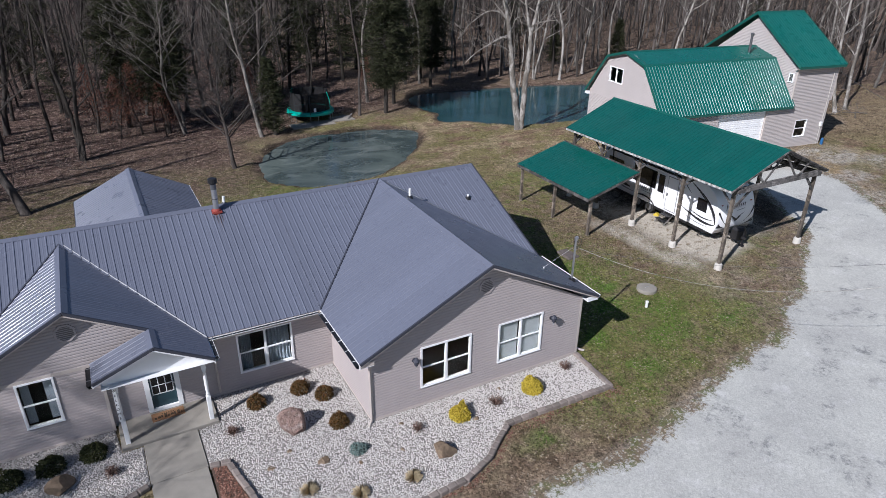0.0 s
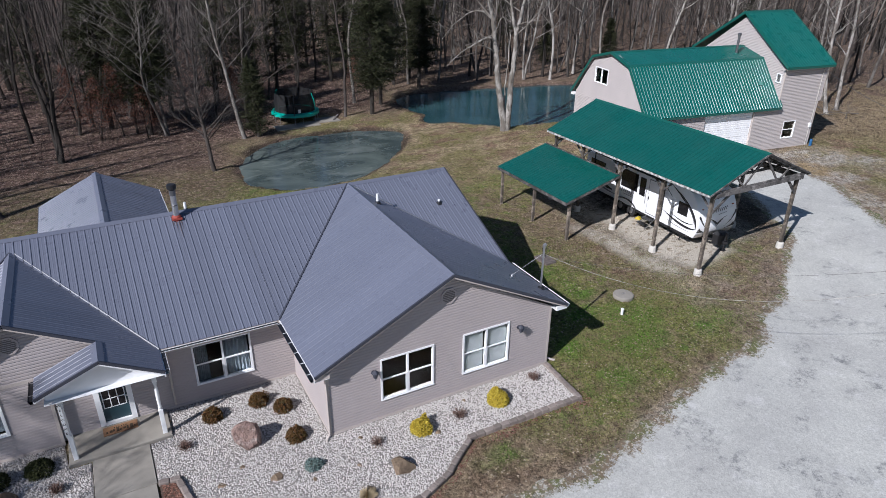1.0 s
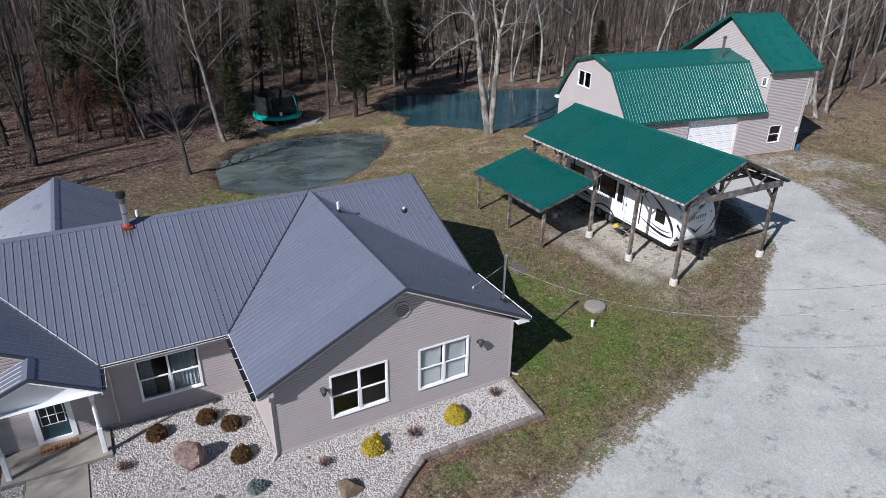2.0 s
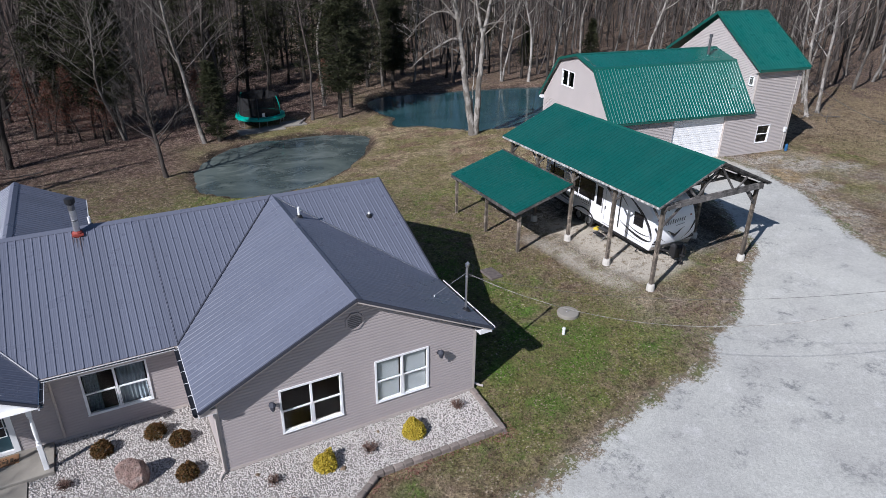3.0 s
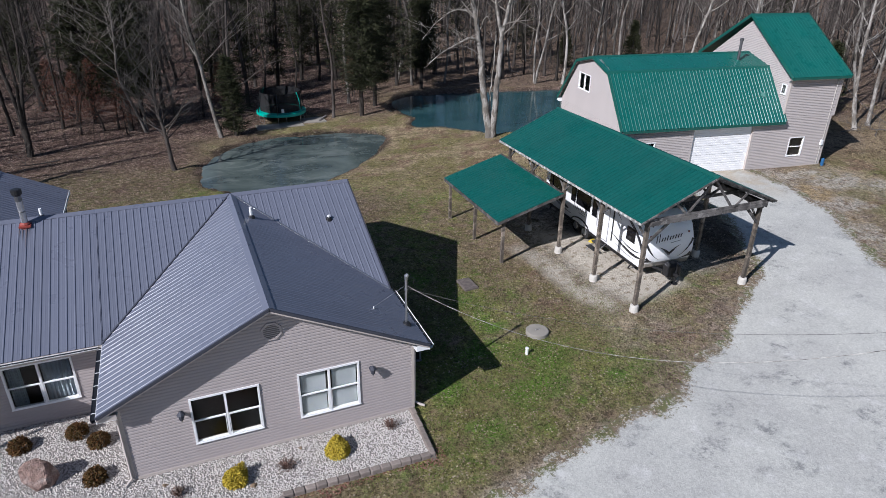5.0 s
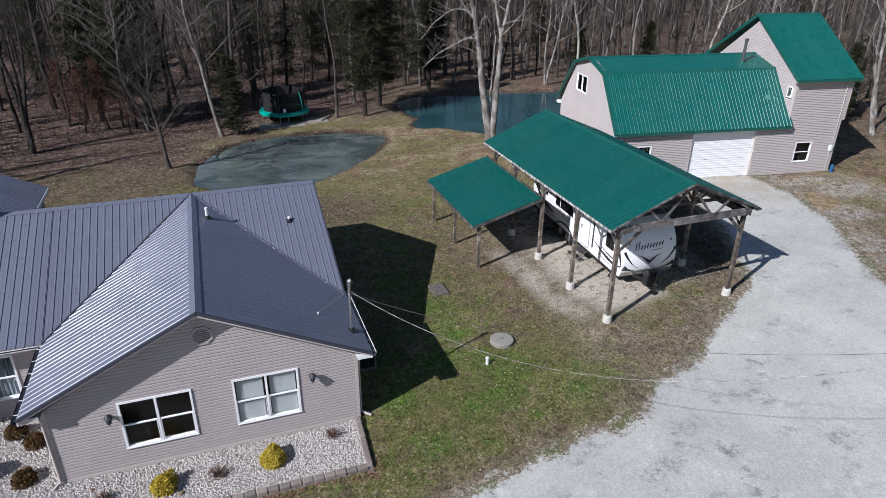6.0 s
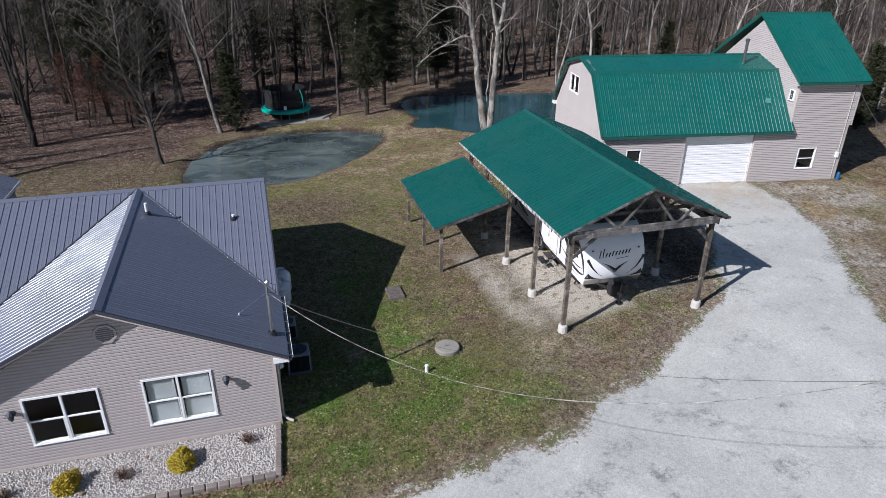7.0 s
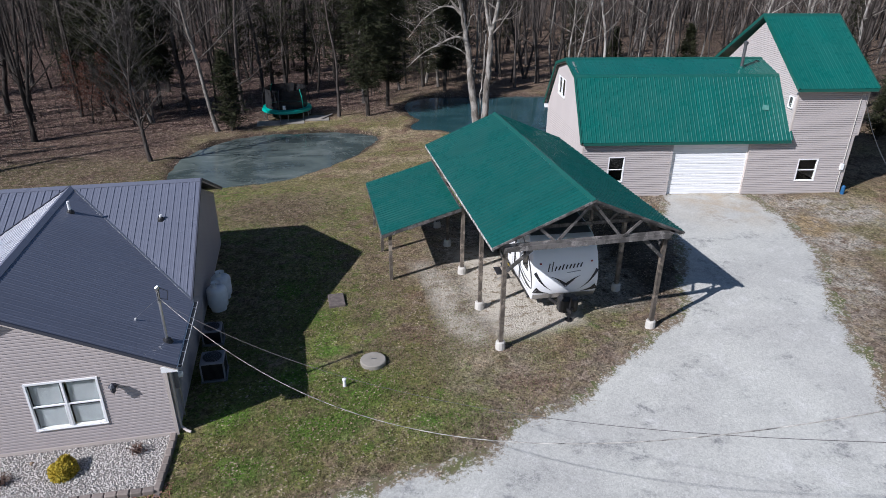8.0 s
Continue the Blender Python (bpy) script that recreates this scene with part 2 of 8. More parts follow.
def ground_mat():
    m = Mat("ground_cover", (0.29, 0.218, 0.145), 0.95, 0.0, 0.1)
    m.mix(m.noise(0.35, 6, lo=0.4, hi=0.6), (0.195, 0.138, 0.09))
    m.mix(m.math("MULTIPLY", m.noise(1.1, 7, lo=0.5, hi=0.6), 0.7), (0.32, 0.255, 0.165))
    m.mix(m.math("MULTIPLY", m.noise(1.9, 6, lo=0.53, hi=0.62), 0.8), (0.085, 0.06, 0.04))
    # grass comes up in clumps of three greens
    g = m.math("MULTIPLY", m.attr("green"), m.noise(0.9, 7, rough=0.68, lo=0.36, hi=0.52))
    m.mix(g, (0.175, 0.18, 0.055))
    g2 = m.math("MULTIPLY", m.attr("green"), m.noise(1.7, 7, rough=0.7, lo=0.5, hi=0.6))
    m.mix(g2, (0.118, 0.175, 0.036))
    g3 = m.math("MULTIPLY", m.attr("green"), m.noise(1.3, 6, lo=0.57, hi=0.66, stretch=(1, 1.3, 1)))
    m.mix(g3, (0.25, 0.235, 0.085))
    m.mix(m.math("MULTIPLY", m.attr("lush"), m.noise(2.6, 6, rough=0.7, lo=0.36, hi=0.5)), (0.095, 0.19, 0.025))
    m.mix(m.math("MULTIPLY", m.attr("dry"), m.noise(0.8, 7, rough=0.7, lo=0.4, hi=0.55)), (0.39, 0.30, 0.19))
    m.mix(m.math("MULTIPLY", m.attr("dry"), m.noise(0.34, 7, rough=0.7, lo=0.46, hi=0.53)), (0.175, 0.158, 0.06))
    m.mix(m.math("MULTIPLY", m.attr("dry"), m.noise(0.45, 7, rough=0.7, lo=0.51, hi=0.58, stretch=(1, 1.5, 1))), (0.2, 0.122, 0.088))
    m.mix(m.math("MULTIPLY", m.attr("mud"), m.noise(1.4, 7, rough=0.68, lo=0.42, hi=0.55)), (0.18, 0.122, 0.09))
    m.mix(m.math("MULTIPLY", m.attr("mud"), m.noise(2.8, 7, rough=0.7, lo=0.55, hi=0.63)), (0.33, 0.26, 0.2))
    m.mix(m.attr("soil"), (0.05, 0.036, 0.028))
    li = m.math("MULTIPLY", m.attr("litter"), m.noise(1.1, 6, lo=0.2, hi=0.45))
    m.mix(li, (0.105, 0.066, 0.055))
    m.mix(m.math("MULTIPLY", m.attr("litter"), m.noise(2.4, 7, rough=0.72, lo=0.5, hi=0.6)), (0.28, 0.195, 0.16))
    m.mix(m.math("MULTIPLY", m.attr("litter"), m.noise(4, 5, lo=0.5, hi=0.68)), (0.04, 0.025, 0.02))
    m.mix(m.math("MULTIPLY", m.attr("litter"), m.range(m.cells(5.5), 0.14, 0.24, 0.9, 0.0)), (0.44, 0.34, 0.29))
    m.mix(m.math("MULTIPLY", m.math("MULTIPLY", m.attr("litter"), m.noise(0.7, 6, rough=0.7, lo=0.42, hi=0.58)), m.range(m.cells(2.7), 0.14, 0.26, 0.85, 0.0)), (0.42, 0.33, 0.25))
    gr = m.math("MULTIPLY", m.attr("gravel"), m.noise(1.9, 8, rough=0.75, lo=0.38, hi=0.53))
    m.mix(gr, (0.47, 0.425, 0.36))
    m.mix(m.math("MULTIPLY", m.attr("ochre"), m.noise(1.5, 7, rough=0.7, lo=0.34, hi=0.5)), (0.36, 0.26, 0.14))
    # leaf-sized flecks, light and dark
    m.mix(m.math("MULTIPLY", m.range(m.cells(8.0), 0.2, 0.3, 1.0, 0.0), m.noise(0.9, 6, rough=0.7, lo=0.44, hi=0.58)), (0.42, 0.345, 0.255))
    m.mix(m.math("MULTIPLY", m.noise(10, 5, rough=0.7, lo=0.54, hi=0.62), 0.7), (0.06, 0.047, 0.028))
    for sc, k in ((5, 0.3), (14, 0.5)):
        fine = m.cells(sc, out="Color")
        bw = m.t.nodes.new("ShaderNodeRGBToBW")
        m.link(fine, bw.inputs[0])
        m.shade(bw.outputs[0], k)
    m.mix(m.math("MULTIPLY", m.attr("bare"), m.noise(0.9, 6, lo=0.25, hi=0.42)), (0.60, 0.54, 0.45))
    m.mix(m.math("MULTIPLY", m.attr("bare"), m.noise(3.2, 6, rough=0.7, lo=0.52, hi=0.62)), (0.30, 0.24, 0.165))
    m.bump(m.noise(14, 5), 0.8, 0.05)
    m.bump(m.noise(60, 3), 0.6, 0.02)
    return m.m


def gravel_mat():
    m = Mat("crushed_limestone", (0.468, 0.462, 0.422), 0.95)
    m.mix(m.noise(0.3, 7, rough=0.66, lo=0.42, hi=0.6), (0.408, 0.40, 0.37))
    m.mix(m.math("MULTIPLY", m.noise(0.55, 6, lo=0.52, hi=0.62, stretch=(1, 1.4, 1)), m.noise(3.2, 8, rough=0.85, lo=0.47, hi=0.6)), (0.21, 0.21, 0.205))
    m.mix(m.math("MULTIPLY", m.noise(0.9, 7, rough=0.75, lo=0.55, hi=0.66), 0.55), (0.56, 0.55, 0.525))
    m.mix(m.math("MULTIPLY", m.attr("tan"), m.noise(0.8, 6, lo=0.35, hi=0.6)), (0.40, 0.34, 0.26))
    for sc, k in ((11, 0.06), (24, 0.17)):
        fine = m.cells(sc, out="Color")
        bw = m.t.nodes.new("ShaderNodeRGBToBW")
        m.link(fine, bw.inputs[0])
        m.shade(bw.outputs[0], k)
    # soil and grass come through where the gravel thins out at its border
    e = m.t.nodes.new("ShaderNodeMath")
    e.operation = "ADD"
    m.link(m.attr("edge"), e.inputs[0])
    m.link(m.range(m.noise(5.5, 8, rough=0.85, lo=0.25, hi=0.75), 0, 1, -0.5, 0.5), e.inputs[1])
    thin = m.range(e.outputs[0], 0.5, 0.66)
    m.mix(thin, (0.165, 0.122, 0.08))
    m.mix(m.math("MULTIPLY", thin, m.noise(1.1, 6, rough=0.7, lo=0.45, hi=0.6)), (0.105, 0.115, 0.038))
    m.mix(m.math("MULTIPLY", thin, m.noise(10, 5, rough=0.7, lo=0.52, hi=0.62)), (0.055, 0.042, 0.028))
    m.mix(m.math("MULTIPLY", thin, m.range(m.cells(8.0), 0.2, 0.3, 1.0, 0.0)), (0.42, 0.35, 0.26))
    m.mix(m.math("MULTIPLY", thin, m.noise(5.0, 6, rough=0.8, lo=0.53, hi=0.6)), (0.40, 0.38, 0.33))
    m.bump(m.cells(30), 0.25, 0.015)
    m.bump(m.noise(9, 5), 0.15, 0.02)
    return m.m


def water_mat(name, color, milky, spots):
    m = Mat(name, color, 0.06)
    m.mix(m.noise(0.22, 6, lo=0.42, hi=0.58, stretch=(0.8, 1.3, 1), distort=0.6), milky)
    m.mix(m.math("MULTIPLY", m.noise(0.5, 6, lo=0.54, hi=0.62, stretch=(0.7, 1.4, 1), distort=1.0), 0.35), spots)
    # pale curling film lines on the still surface
    v = m.noise(0.33, 5, lo=0.3, hi=0.7, stretch=(0.6, 1.5, 1), distort=1.4)
    d = m.math("ADD", m.math("SUBTRACT", v, 0.5), m.math("SUBTRACT", 0.5, v))
    m.mix(m.math("MULTIPLY", m.range(d, 0.0, 0.035, 0.75, 0.0), m.noise(0.25, 4, lo=0.45, hi=0.6)), spots)
    m.rough(m.range(m.noise(0.3, 4), 0, 1, 0.05, 0.22))
    m.bump(m.noise(3.0, 3), 0.05, 0.02)
    return m.m


GROUND = ground_mat()
GRAVEL = gravel_mat()
WATER = water_mat("pond_water", (0.052, 0.07, 0.068), (0.115, 0.14, 0.128), (0.22, 0.245, 0.225))
WATER_DEEP = water_mat("deep_pond_water", (0.018, 0.054, 0.062), (0.03, 0.078, 0.085), (0.045, 0.09, 0.095))
ROCKBED = plain("rock_bed_base", (0.34, 0.31, 0.285), 0.95, dark=0.5, scale=20, amount=0.9).m

# ---- building helpers ----


class Geo:
    """Collects vertices and faces of one mesh."""

    def __init__(self, m=None):
        self.v, self.f, self.m = [], [], m

    def add(self, pts, faces):
        n = len(self.v)
        if self.m is not None:
            pts = [self.m @ Vector(p) for p in pts]
        self.v += [tuple(p) for p in pts]
        self.f += [tuple(n + i for i in q) for q in faces]
        return self

    def box(self, x0, x1, y0, y1, z0, z1, bevel=0.0):
        b = bevel
        if b <= 0:
            p = [(x, y, z) for z in (z0, z1) for y in (y0, y1) for x in (x0, x1)]
            return self.add(p, [(0, 2, 3, 1), (4, 5, 7, 6), (0, 1, 5, 4), (2, 6, 7, 3), (0, 4, 6, 2), (1, 3, 7, 5)])
        ring = lambda z, i: [(x0 + i, y0 + i + b, z), (x0 + i + b, y0 + i, z), (x1 - i - b, y0 + i, z), (x1 - i, y0 + i + b, z),
                             (x1 - i, y1 - i - b, z), (x1 - i - b, y1 - i, z), (x0 + i + b, y1 - i, z), (x0 + i, y1 - i - b, z)]
        p = ring(z0, 0) + ring(z1 - b, 0) + ring(z1, b)
        fs = [tuple(range(7, -1, -1)), tuple(range(16, 24))]
        for k in (0, 8):
            fs += [(k + i, k + (i + 1) % 8, k + 8 + (i + 1) % 8, k + 8 + i) for i in range(8)]
        return self.add(p, fs)

    def beam(self, p, q, w, h, up=(0, 0, 1)):
        p, q = Vector(p), Vector(q)
        d = (q - p).normalized()
        s = d.cross(Vector(up))
        if s.length < 1e-4:
            s = d.cross(Vector((1, 0, 0)))
        s.normalize()
        u = s.cross(d).normalized()
        c = [(-w / 2, -h / 2), (w / 2, -h / 2), (w / 2, h / 2), (-w / 2, h / 2)]
        pts = [p + s * a + u * b for a, b in c] + [q + s * a + u * b for a, b in c]
        return self.add(pts, [(3, 2, 1, 0), (4, 5, 6, 7)] + [(i, (i + 1) % 4, 4 + (i + 1) % 4, 4 + i) for i in range(4)])

    def tube(self, pts, radii, n=8, cap=True):
        pts = [Vector(p) for p in pts]
        if not isinstance(radii, (list, tuple)):
            radii = [radii] * len(pts)
        base, rings = [], []
        ref = None
        for i, p in enumerate(pts):
            d = (pts[min(i + 1, len(pts) - 1)] - pts[max(i - 1, 0)])
            d = d.normalized() if d.length > 1e-6 else Vector((0, 0, 1))
            if ref is None:
                ref = Vector((1, 0, 0)) if abs(d.x) < 0.8 else Vector((0, 1, 0))
            s = (ref - d * ref.dot(d)).normalized()
            ref = s
            u = d.cross(s)
            r = radii[i]
            base += [p + (s * math.cos(6.28318 * k / n) + u * math.sin(6.28318 * k / n)) * r for k in range(n)]
        fs = []
        for i in range(len(pts) - 1):
            a = i * n
            fs += [(a + k, a + (k + 1) % n, a + n + (k + 1) % n, a + n + k) for k in range(n)]
        if cap:
            fs += [tuple(range(n - 1, -1, -1)), tuple(range(len(base) - n, len(base)))]
        return self.add(base, fs)

    def prism(self, poly, z0, z1):
        """An upright prism over a counter-clockwise outline of (x, y)."""
        n = len(poly)
        p = [(x, y, z0) for x, y in poly] + [(x, y, z1) for x, y in poly]
        return self.add(p, [tuple(range(n - 1, -1, -1)), tuple(range(n, 2 * n))] + [(i, (i + 1) % n, n + (i + 1) % n, n + i) for i in range(n)])

    def slab(self, poly, t):
        """A plate: a planar 3D outline, thickened by t against its normal."""
        P = [Vector(p) for p in poly]
        nrm = (P[1] - P[0]).cross(P[2] - P[0]).normalized()
        n = len(P)
        return self.add(P + [p - nrm * t for p in P], [tuple(range(n)), tuple(range(2 * n - 1, n - 1, -1))] + [((i + 1) % n, i, n + i, n + (i + 1) % n) for i in range(n)])


def part(name, g, mat, parent=None, label="", smooth=False):
    me = bpy.data.meshes.new(name)
    me.from_pydata(g.v, [], g.f)
    me.materials.append(mat)
    if smooth:
        me.shade_smooth()
    me.update()
    ob = new(name, me)
    if parent is not None:
        ob.parent = parent
    if label:
        ob["label"] = label
    return ob


def thing(name, m, label, category, group="", kind=""):
    ob = new(name)
    ob.empty_display_size = 0.2
    ob.matrix_world = m
    return tagged(ob, label, category, group, kind)


def step(a, b, x):
    k = np.clip((x - a) / (b - a), 0, 1)
    return k * k * (3 - 2 * k)


def inside(poly, x, y):
    """Signed distance to a closed outline, negative within; numpy arrays."""
    x, y = np.asarray(x, float), np.asarray(y, float)
    d = np.full(x.shape, 1e9)
    c = np.zeros(x.shape, bool)
    n = len(poly)
    for i in range(n):
        (ax, ay), (bx, by) = poly[i], poly[(i + 1) % n]
        ex, ey = bx - ax, by - ay
        t = np.clip(((x - ax) * ex + (y - ay) * ey) / (ex * ex + ey * ey), 0, 1)
        d = np.minimum(d, np.hypot(x - ax - t * ex, y - ay - t * ey))
        cr = ((ay > y) != (by > y)) & (x < ex * (y - ay) / (ey if ey else 1e-9) + ax)
        c ^= cr
    return np.where(c, -d, d)


def rounded(poly, times=2):
    for _ in range(times):
        out = []
        for i in range(len(poly)):
            (ax, ay), (bx, by) = poly[i], poly[(i + 1) % len(poly)]
            out += [(ax * 0.75 + bx * 0.25, ay * 0.75 + by * 0.25), (ax * 0.25 + bx * 0.75, ay * 0.25 + by * 0.75)]
        poly = out
    return poly


def wob(x, y, s, seed=0.0):
    """Smooth 2D noise of about -1 to 1."""
    x, y = np.asarray(x, float), np.asarray(y, float)
    r = np.zeros(x.shape)
    for k, (a, b, c, d) in enumerate(((1.0, 0.31, 0.2, 1.0), (-0.43, 0.94, 1.7, 0.9), (0.71, -0.83, 3.1, 0.8), (1.9, 0.7, 0.6, 0.5), (-1.1, 1.8, 2.2, 0.5), (2.7, -2.1, 5.0, 0.35), (3.3, 3.9, 1.2, 0.25))):
        r = r + d * np.sin((a * x + b * y) * s + c + seed * (k + 1))
    return r / 2.4


# ---- ground, ponds, drive ----
POND_A = rounded([(3.4, 27.5), (4.0, 29.8), (5.4, 32.6), (8.0, 34.6), (12.0, 35.0), (16.3, 34.2), (17.9, 32.6), (16.6, 29.8), (14.0, 26.7), (11.4, 24.2), (8.6, 23.2), (5.8, 23.2), (4.0, 25.0)])
POND_B = rounded([(20.8, 39.8), (22.3, 43.2), (26.0, 43.4), (32.0, 42.5), (38.0, 41.6), (44.5, 39.0), (45.0, 34.0), (39.0, 28.5), (31.0, 26.3), (26.8, 27.4), (24.6, 29.3), (22.6, 32.6), (20.0, 33.0), (21.6, 35.8), (20.9, 37.6)])
DRIVE = [(-30, -9), (-6, -8.0), (-1, -6.2), (3.0, -5.1), (5.4, -5.15), (8.0, -4.8), (8.8, -4.4), (11.0, -3.9), (13.2, -3.45), (15.6, -3.15), (16.8, -2.5), (18.2, -1.6), (20.1, -1.1), (21.2, -0.5), (22.3, 0.5), (23.5, 1.25), (25.2, 2.2),
         (26.0, 3.2), (27.3, 5.4), (28.4, 7.6), (29.2, 10.2), (30.8, 13.9), (35.3, 13.3), (35.0, 11.0), (34.7, 8.8), (33.6, 6.2), (32.3, 4.0), (31.1, 1.9), (30.0, -0.3), (29.1, -2.3), (28.4, -3.7), (27.2, -8), (27, -14), (30, -45), (-30, -45)]
# the gravel sheet reaches a little past the drive and thins out there
def swell(poly, k):
    out = []
    n = len(poly)
    for i in range(n):
        (ax, ay), (bx, by), (cx, cy) = poly[i - 1], poly[i], poly[(i + 1) % n]
        d = Vector((cx - ax, cy - ay)).normalized()
        out.append((bx - d.y * k, by + d.x * k))
    return out


DRIVE_OUT = swell(DRIVE, 0.5)
CLEARING = [(-60, -80), (-26, 15), (-13, 24), (-9.5, 33), (-3, 37), (4, 37.5), (8, 36.5), (9, 42.5), (14, 42), (19, 40), (22, 45), (30, 44.5), (37, 43), (44, 41.5), (49, 37), (49, 28), (50, 22.5), (60, 21), (76, 15), (90, -30), (75, -80)]
WATER_A, WATER_B = -1.0, -0.62


def lay(x, y):
    """Height of the ground without the ponds."""
    north = step(22, 36, y)
    return 0.43 * step(18, 32, x) * (1 - north) - 0.8 * step(8, 28, y) * (1 - step(14, 30, x)) - 0.32 * north * step(14, 30, x) * (1 - step(44, 56, x)) + 1.0 * step(46, 130, y) + 0.025 * wob(x, y, 0.9)


def ground_z(x, y):
    x, y = np.asarray(x, float), np.asarray(y, float)
    z = lay(x, y)
    for poly, w in ((POND_A, WATER_A), (POND_B, WATER_B)):
        s = inside(poly, x, y) + 0.16 * wob(x, y, 1.9, 2.0) + 0.09 * wob(x, y, 5.1, 0.7)
        bank = np.where(s > 0, w - 0.02 + (np.maximum(z, w + 0.12) - w + 0.02) * step(-0.1, 0.75, s), w - 0.02 - 0.5 * step(0, 1.6, -s))
        z = np.where(s < 0.8, bank, z)
    flat = inside([(-11.5, -4), (8.2, -4), (8.2, 14), (-11.5, 14)], x, y)
    z = np.where(flat < 0, np.minimum(z, 0.0), z)
    return z


def gz(x, y):
    return float(ground_z(np.array([x]), np.array([y]))[0])


def set_attr(me, name, values):
    a = me.attributes.new(name, "FLOAT", "POINT")
    a.data.foreach_set("value", np.asarray(values, np.float32).ravel())


def build_ground():
    near = np.arange(-16, 52.01, 0.32)
    xs = np.concatenate([[-2500, -900, -400, -220, -140, -100, -80, -65, -52, -42, -34, -28, -24, -21, -18.5], near, [54, 57, 61, 66, 72, 80, 90, 105, 130, 170, 240, 400, 900, 2500]])
    near = np.arange(-9, 56.01, 0.32)
    ys = np.concatenate([[-2500, -800, -300, -150, -90, -60, -45, -34, -26, -20, -16, -13, -11], near, [58, 61, 65, 70, 76, 84, 94, 106, 120, 140, 170, 220, 320, 600, 2500]])
    X, Y = np.meshgrid(xs, ys)
    Z = ground_z(X, Y)
    nx, ny = len(xs), len(ys)
    v = np.stack([X.ravel(), Y.ravel(), Z.ravel()], 1)
    i = np.arange(ny - 1)[:, None] * nx + np.arange(nx - 1)[None, :]
    f = np.stack([i, i + 1, i + nx + 1, i + nx], -1).reshape(-1, 4)
    me = bpy.data.meshes.new("ground")
    me.from_pydata(v.tolist(), [], f.tolist())
    me.materials.append(GROUND)
    me.shade_smooth()
    sd = inside(CLEARING, X, Y) + 1.2 * wob(X, Y, 0.5)
    litter = step(-4.5, 1.0, sd)
    litter = np.maximum(litter, 0.85 * step(26, 32, Y + 0.6 * wob(X, Y, 0.7)) * (1 - step(2.0, 5.5, X)))
    litter = np.maximum(litter, 0.55 * (1 - step(1.0, 4.0, np.hypot((X - 10.5) / 1.3, Y - 17.5))))
    litter = np.maximum(litter, 0.6 * step(19, 25, Y + 0.8 * wob(X, Y, 0.7)) * (1 - step(1.0, 4.5, X)))
    litter = litter * (1 - 0.35 * step(16, 24, X))
    drive = inside(DRIVE, X, Y)
    green = (1 - step(5.0, 9.5, np.hypot((X - 11.5) / 0.9, (Y - 1.5)))) * 1.1
    green = np.maximum(green, 0.7 * (1 - step(2.5, 5.5, np.abs(Y - 18 - 0.25 * X))) * step(-6, -2, X) * (1 - step(8, 16, X)))
    green = np.maximum(green, 0.75 * (1 - step(1.5, 4.5, np.hypot((X - 16) / 3, Y - 37))))
    green = np.maximum(green, 0.95 * (1 - step(1.0, 3.0, np.hypot((X - 21.8) / 1.7, Y - 2.4))))
    green = np.maximum(green, 0.25 * (1 - step(3, 6, np.hypot((X - 40) / 2, (Y - 9)))))
    green = np.maximum(green, 0.28 * step(-5, 0, Y) * (1 - step(26, 34, X)))
    green = np.maximum(green, 1.3 * (1 - step(0.0, 4.0, inside([(-13, 20), (-12, 28), (-6, 29.5), (0.5, 27.5), (3, 23.5), (8, 20), (8, 16), (-4, 18)], X, Y) + 1.2 * wob(X, Y, 0.8))))
    lush = np.zeros(X.shape)
    for cx, cy, cr in ((11.9, -0.6, 0.7), (14.6, 5.0, 0.8), (13.0, 1.2, 0.8), (12.6, 3.4, 0.7), (9.9, -1.9, 0.8), (15.2, -0.9, 0.5), (11.0, 8.0, 0.8), (4.4, -3.3, 0.6), (17.3, 0.2, 0.5), (9.5, 0.4, 0.6), (12.4, 5.6, 0.9), (11.5, 2.1, 0.8), (13.5, 0.8, 1.0), (12.6, -0.4, 0.9), (16.0, -0.6, 0.7)):
        lush = np.maximum(lush, 0.85 * (1 - step(cr * 0.3, cr * 1.3, np.hypot(X - cx, Y - cy) + 0.25 * wob(X, Y, 2.7, cx))))
    green = np.maximum(green, 0.9 * (1 - step(0.0, 3.5, inside([(8.5, 8), (8.5, 15), (3, 20), (9, 21), (17, 20), (21, 17), (14, 13), (13, 7)], X, Y) + 1.0 * wob(X, Y, 0.7, 3.0))))
    green = green * (1 - 0.55 * (1 - step(10.0, 12.5, X)) * step(2.0, 5.0, Y) * (1 - step(12, 15, Y)))
    green = green * (1 - 0.8 * litter) * step(0.0, 1.8, drive + 0.4 * wob(X, Y, 1.9))
    gravel = (1 - step(0.0, 0.8, drive)) * 0.85
    soil = 0.9 * (1 - step(-0.6, 0.7, inside([(22.9, 4.2), (25.5, 4.0), (27.4, 6.4), (29.0, 11.5), (19.0, 13.8), (19.0, 10.0), (22.9, 9.0)], X, Y) + 0.3 * wob(X, Y, 1.5)))
    for pond in (POND_A, POND_B):
        soil = np.maximum(soil, 0.85 * (1 - step(0.1, 0.55, np.abs(inside(pond, X, Y) - 0.1) + 0.22 * wob(X, Y, 2.3))))
    pad = inside([(17.2, 2.4), (24.8, 2.4), (25.5, 14.2), (17.4, 14.2)], X, Y)
    gravel = np.maximum(gravel, np.clip(0.6 + 0.5 * wob(X, Y, 0.9, 2.6), 0.15, 0.9) * (1 - step(-1.0, 0.6, pad)) * step(2.9, 4.2, Y + 0.4 * wob(X, Y, 1.2)))
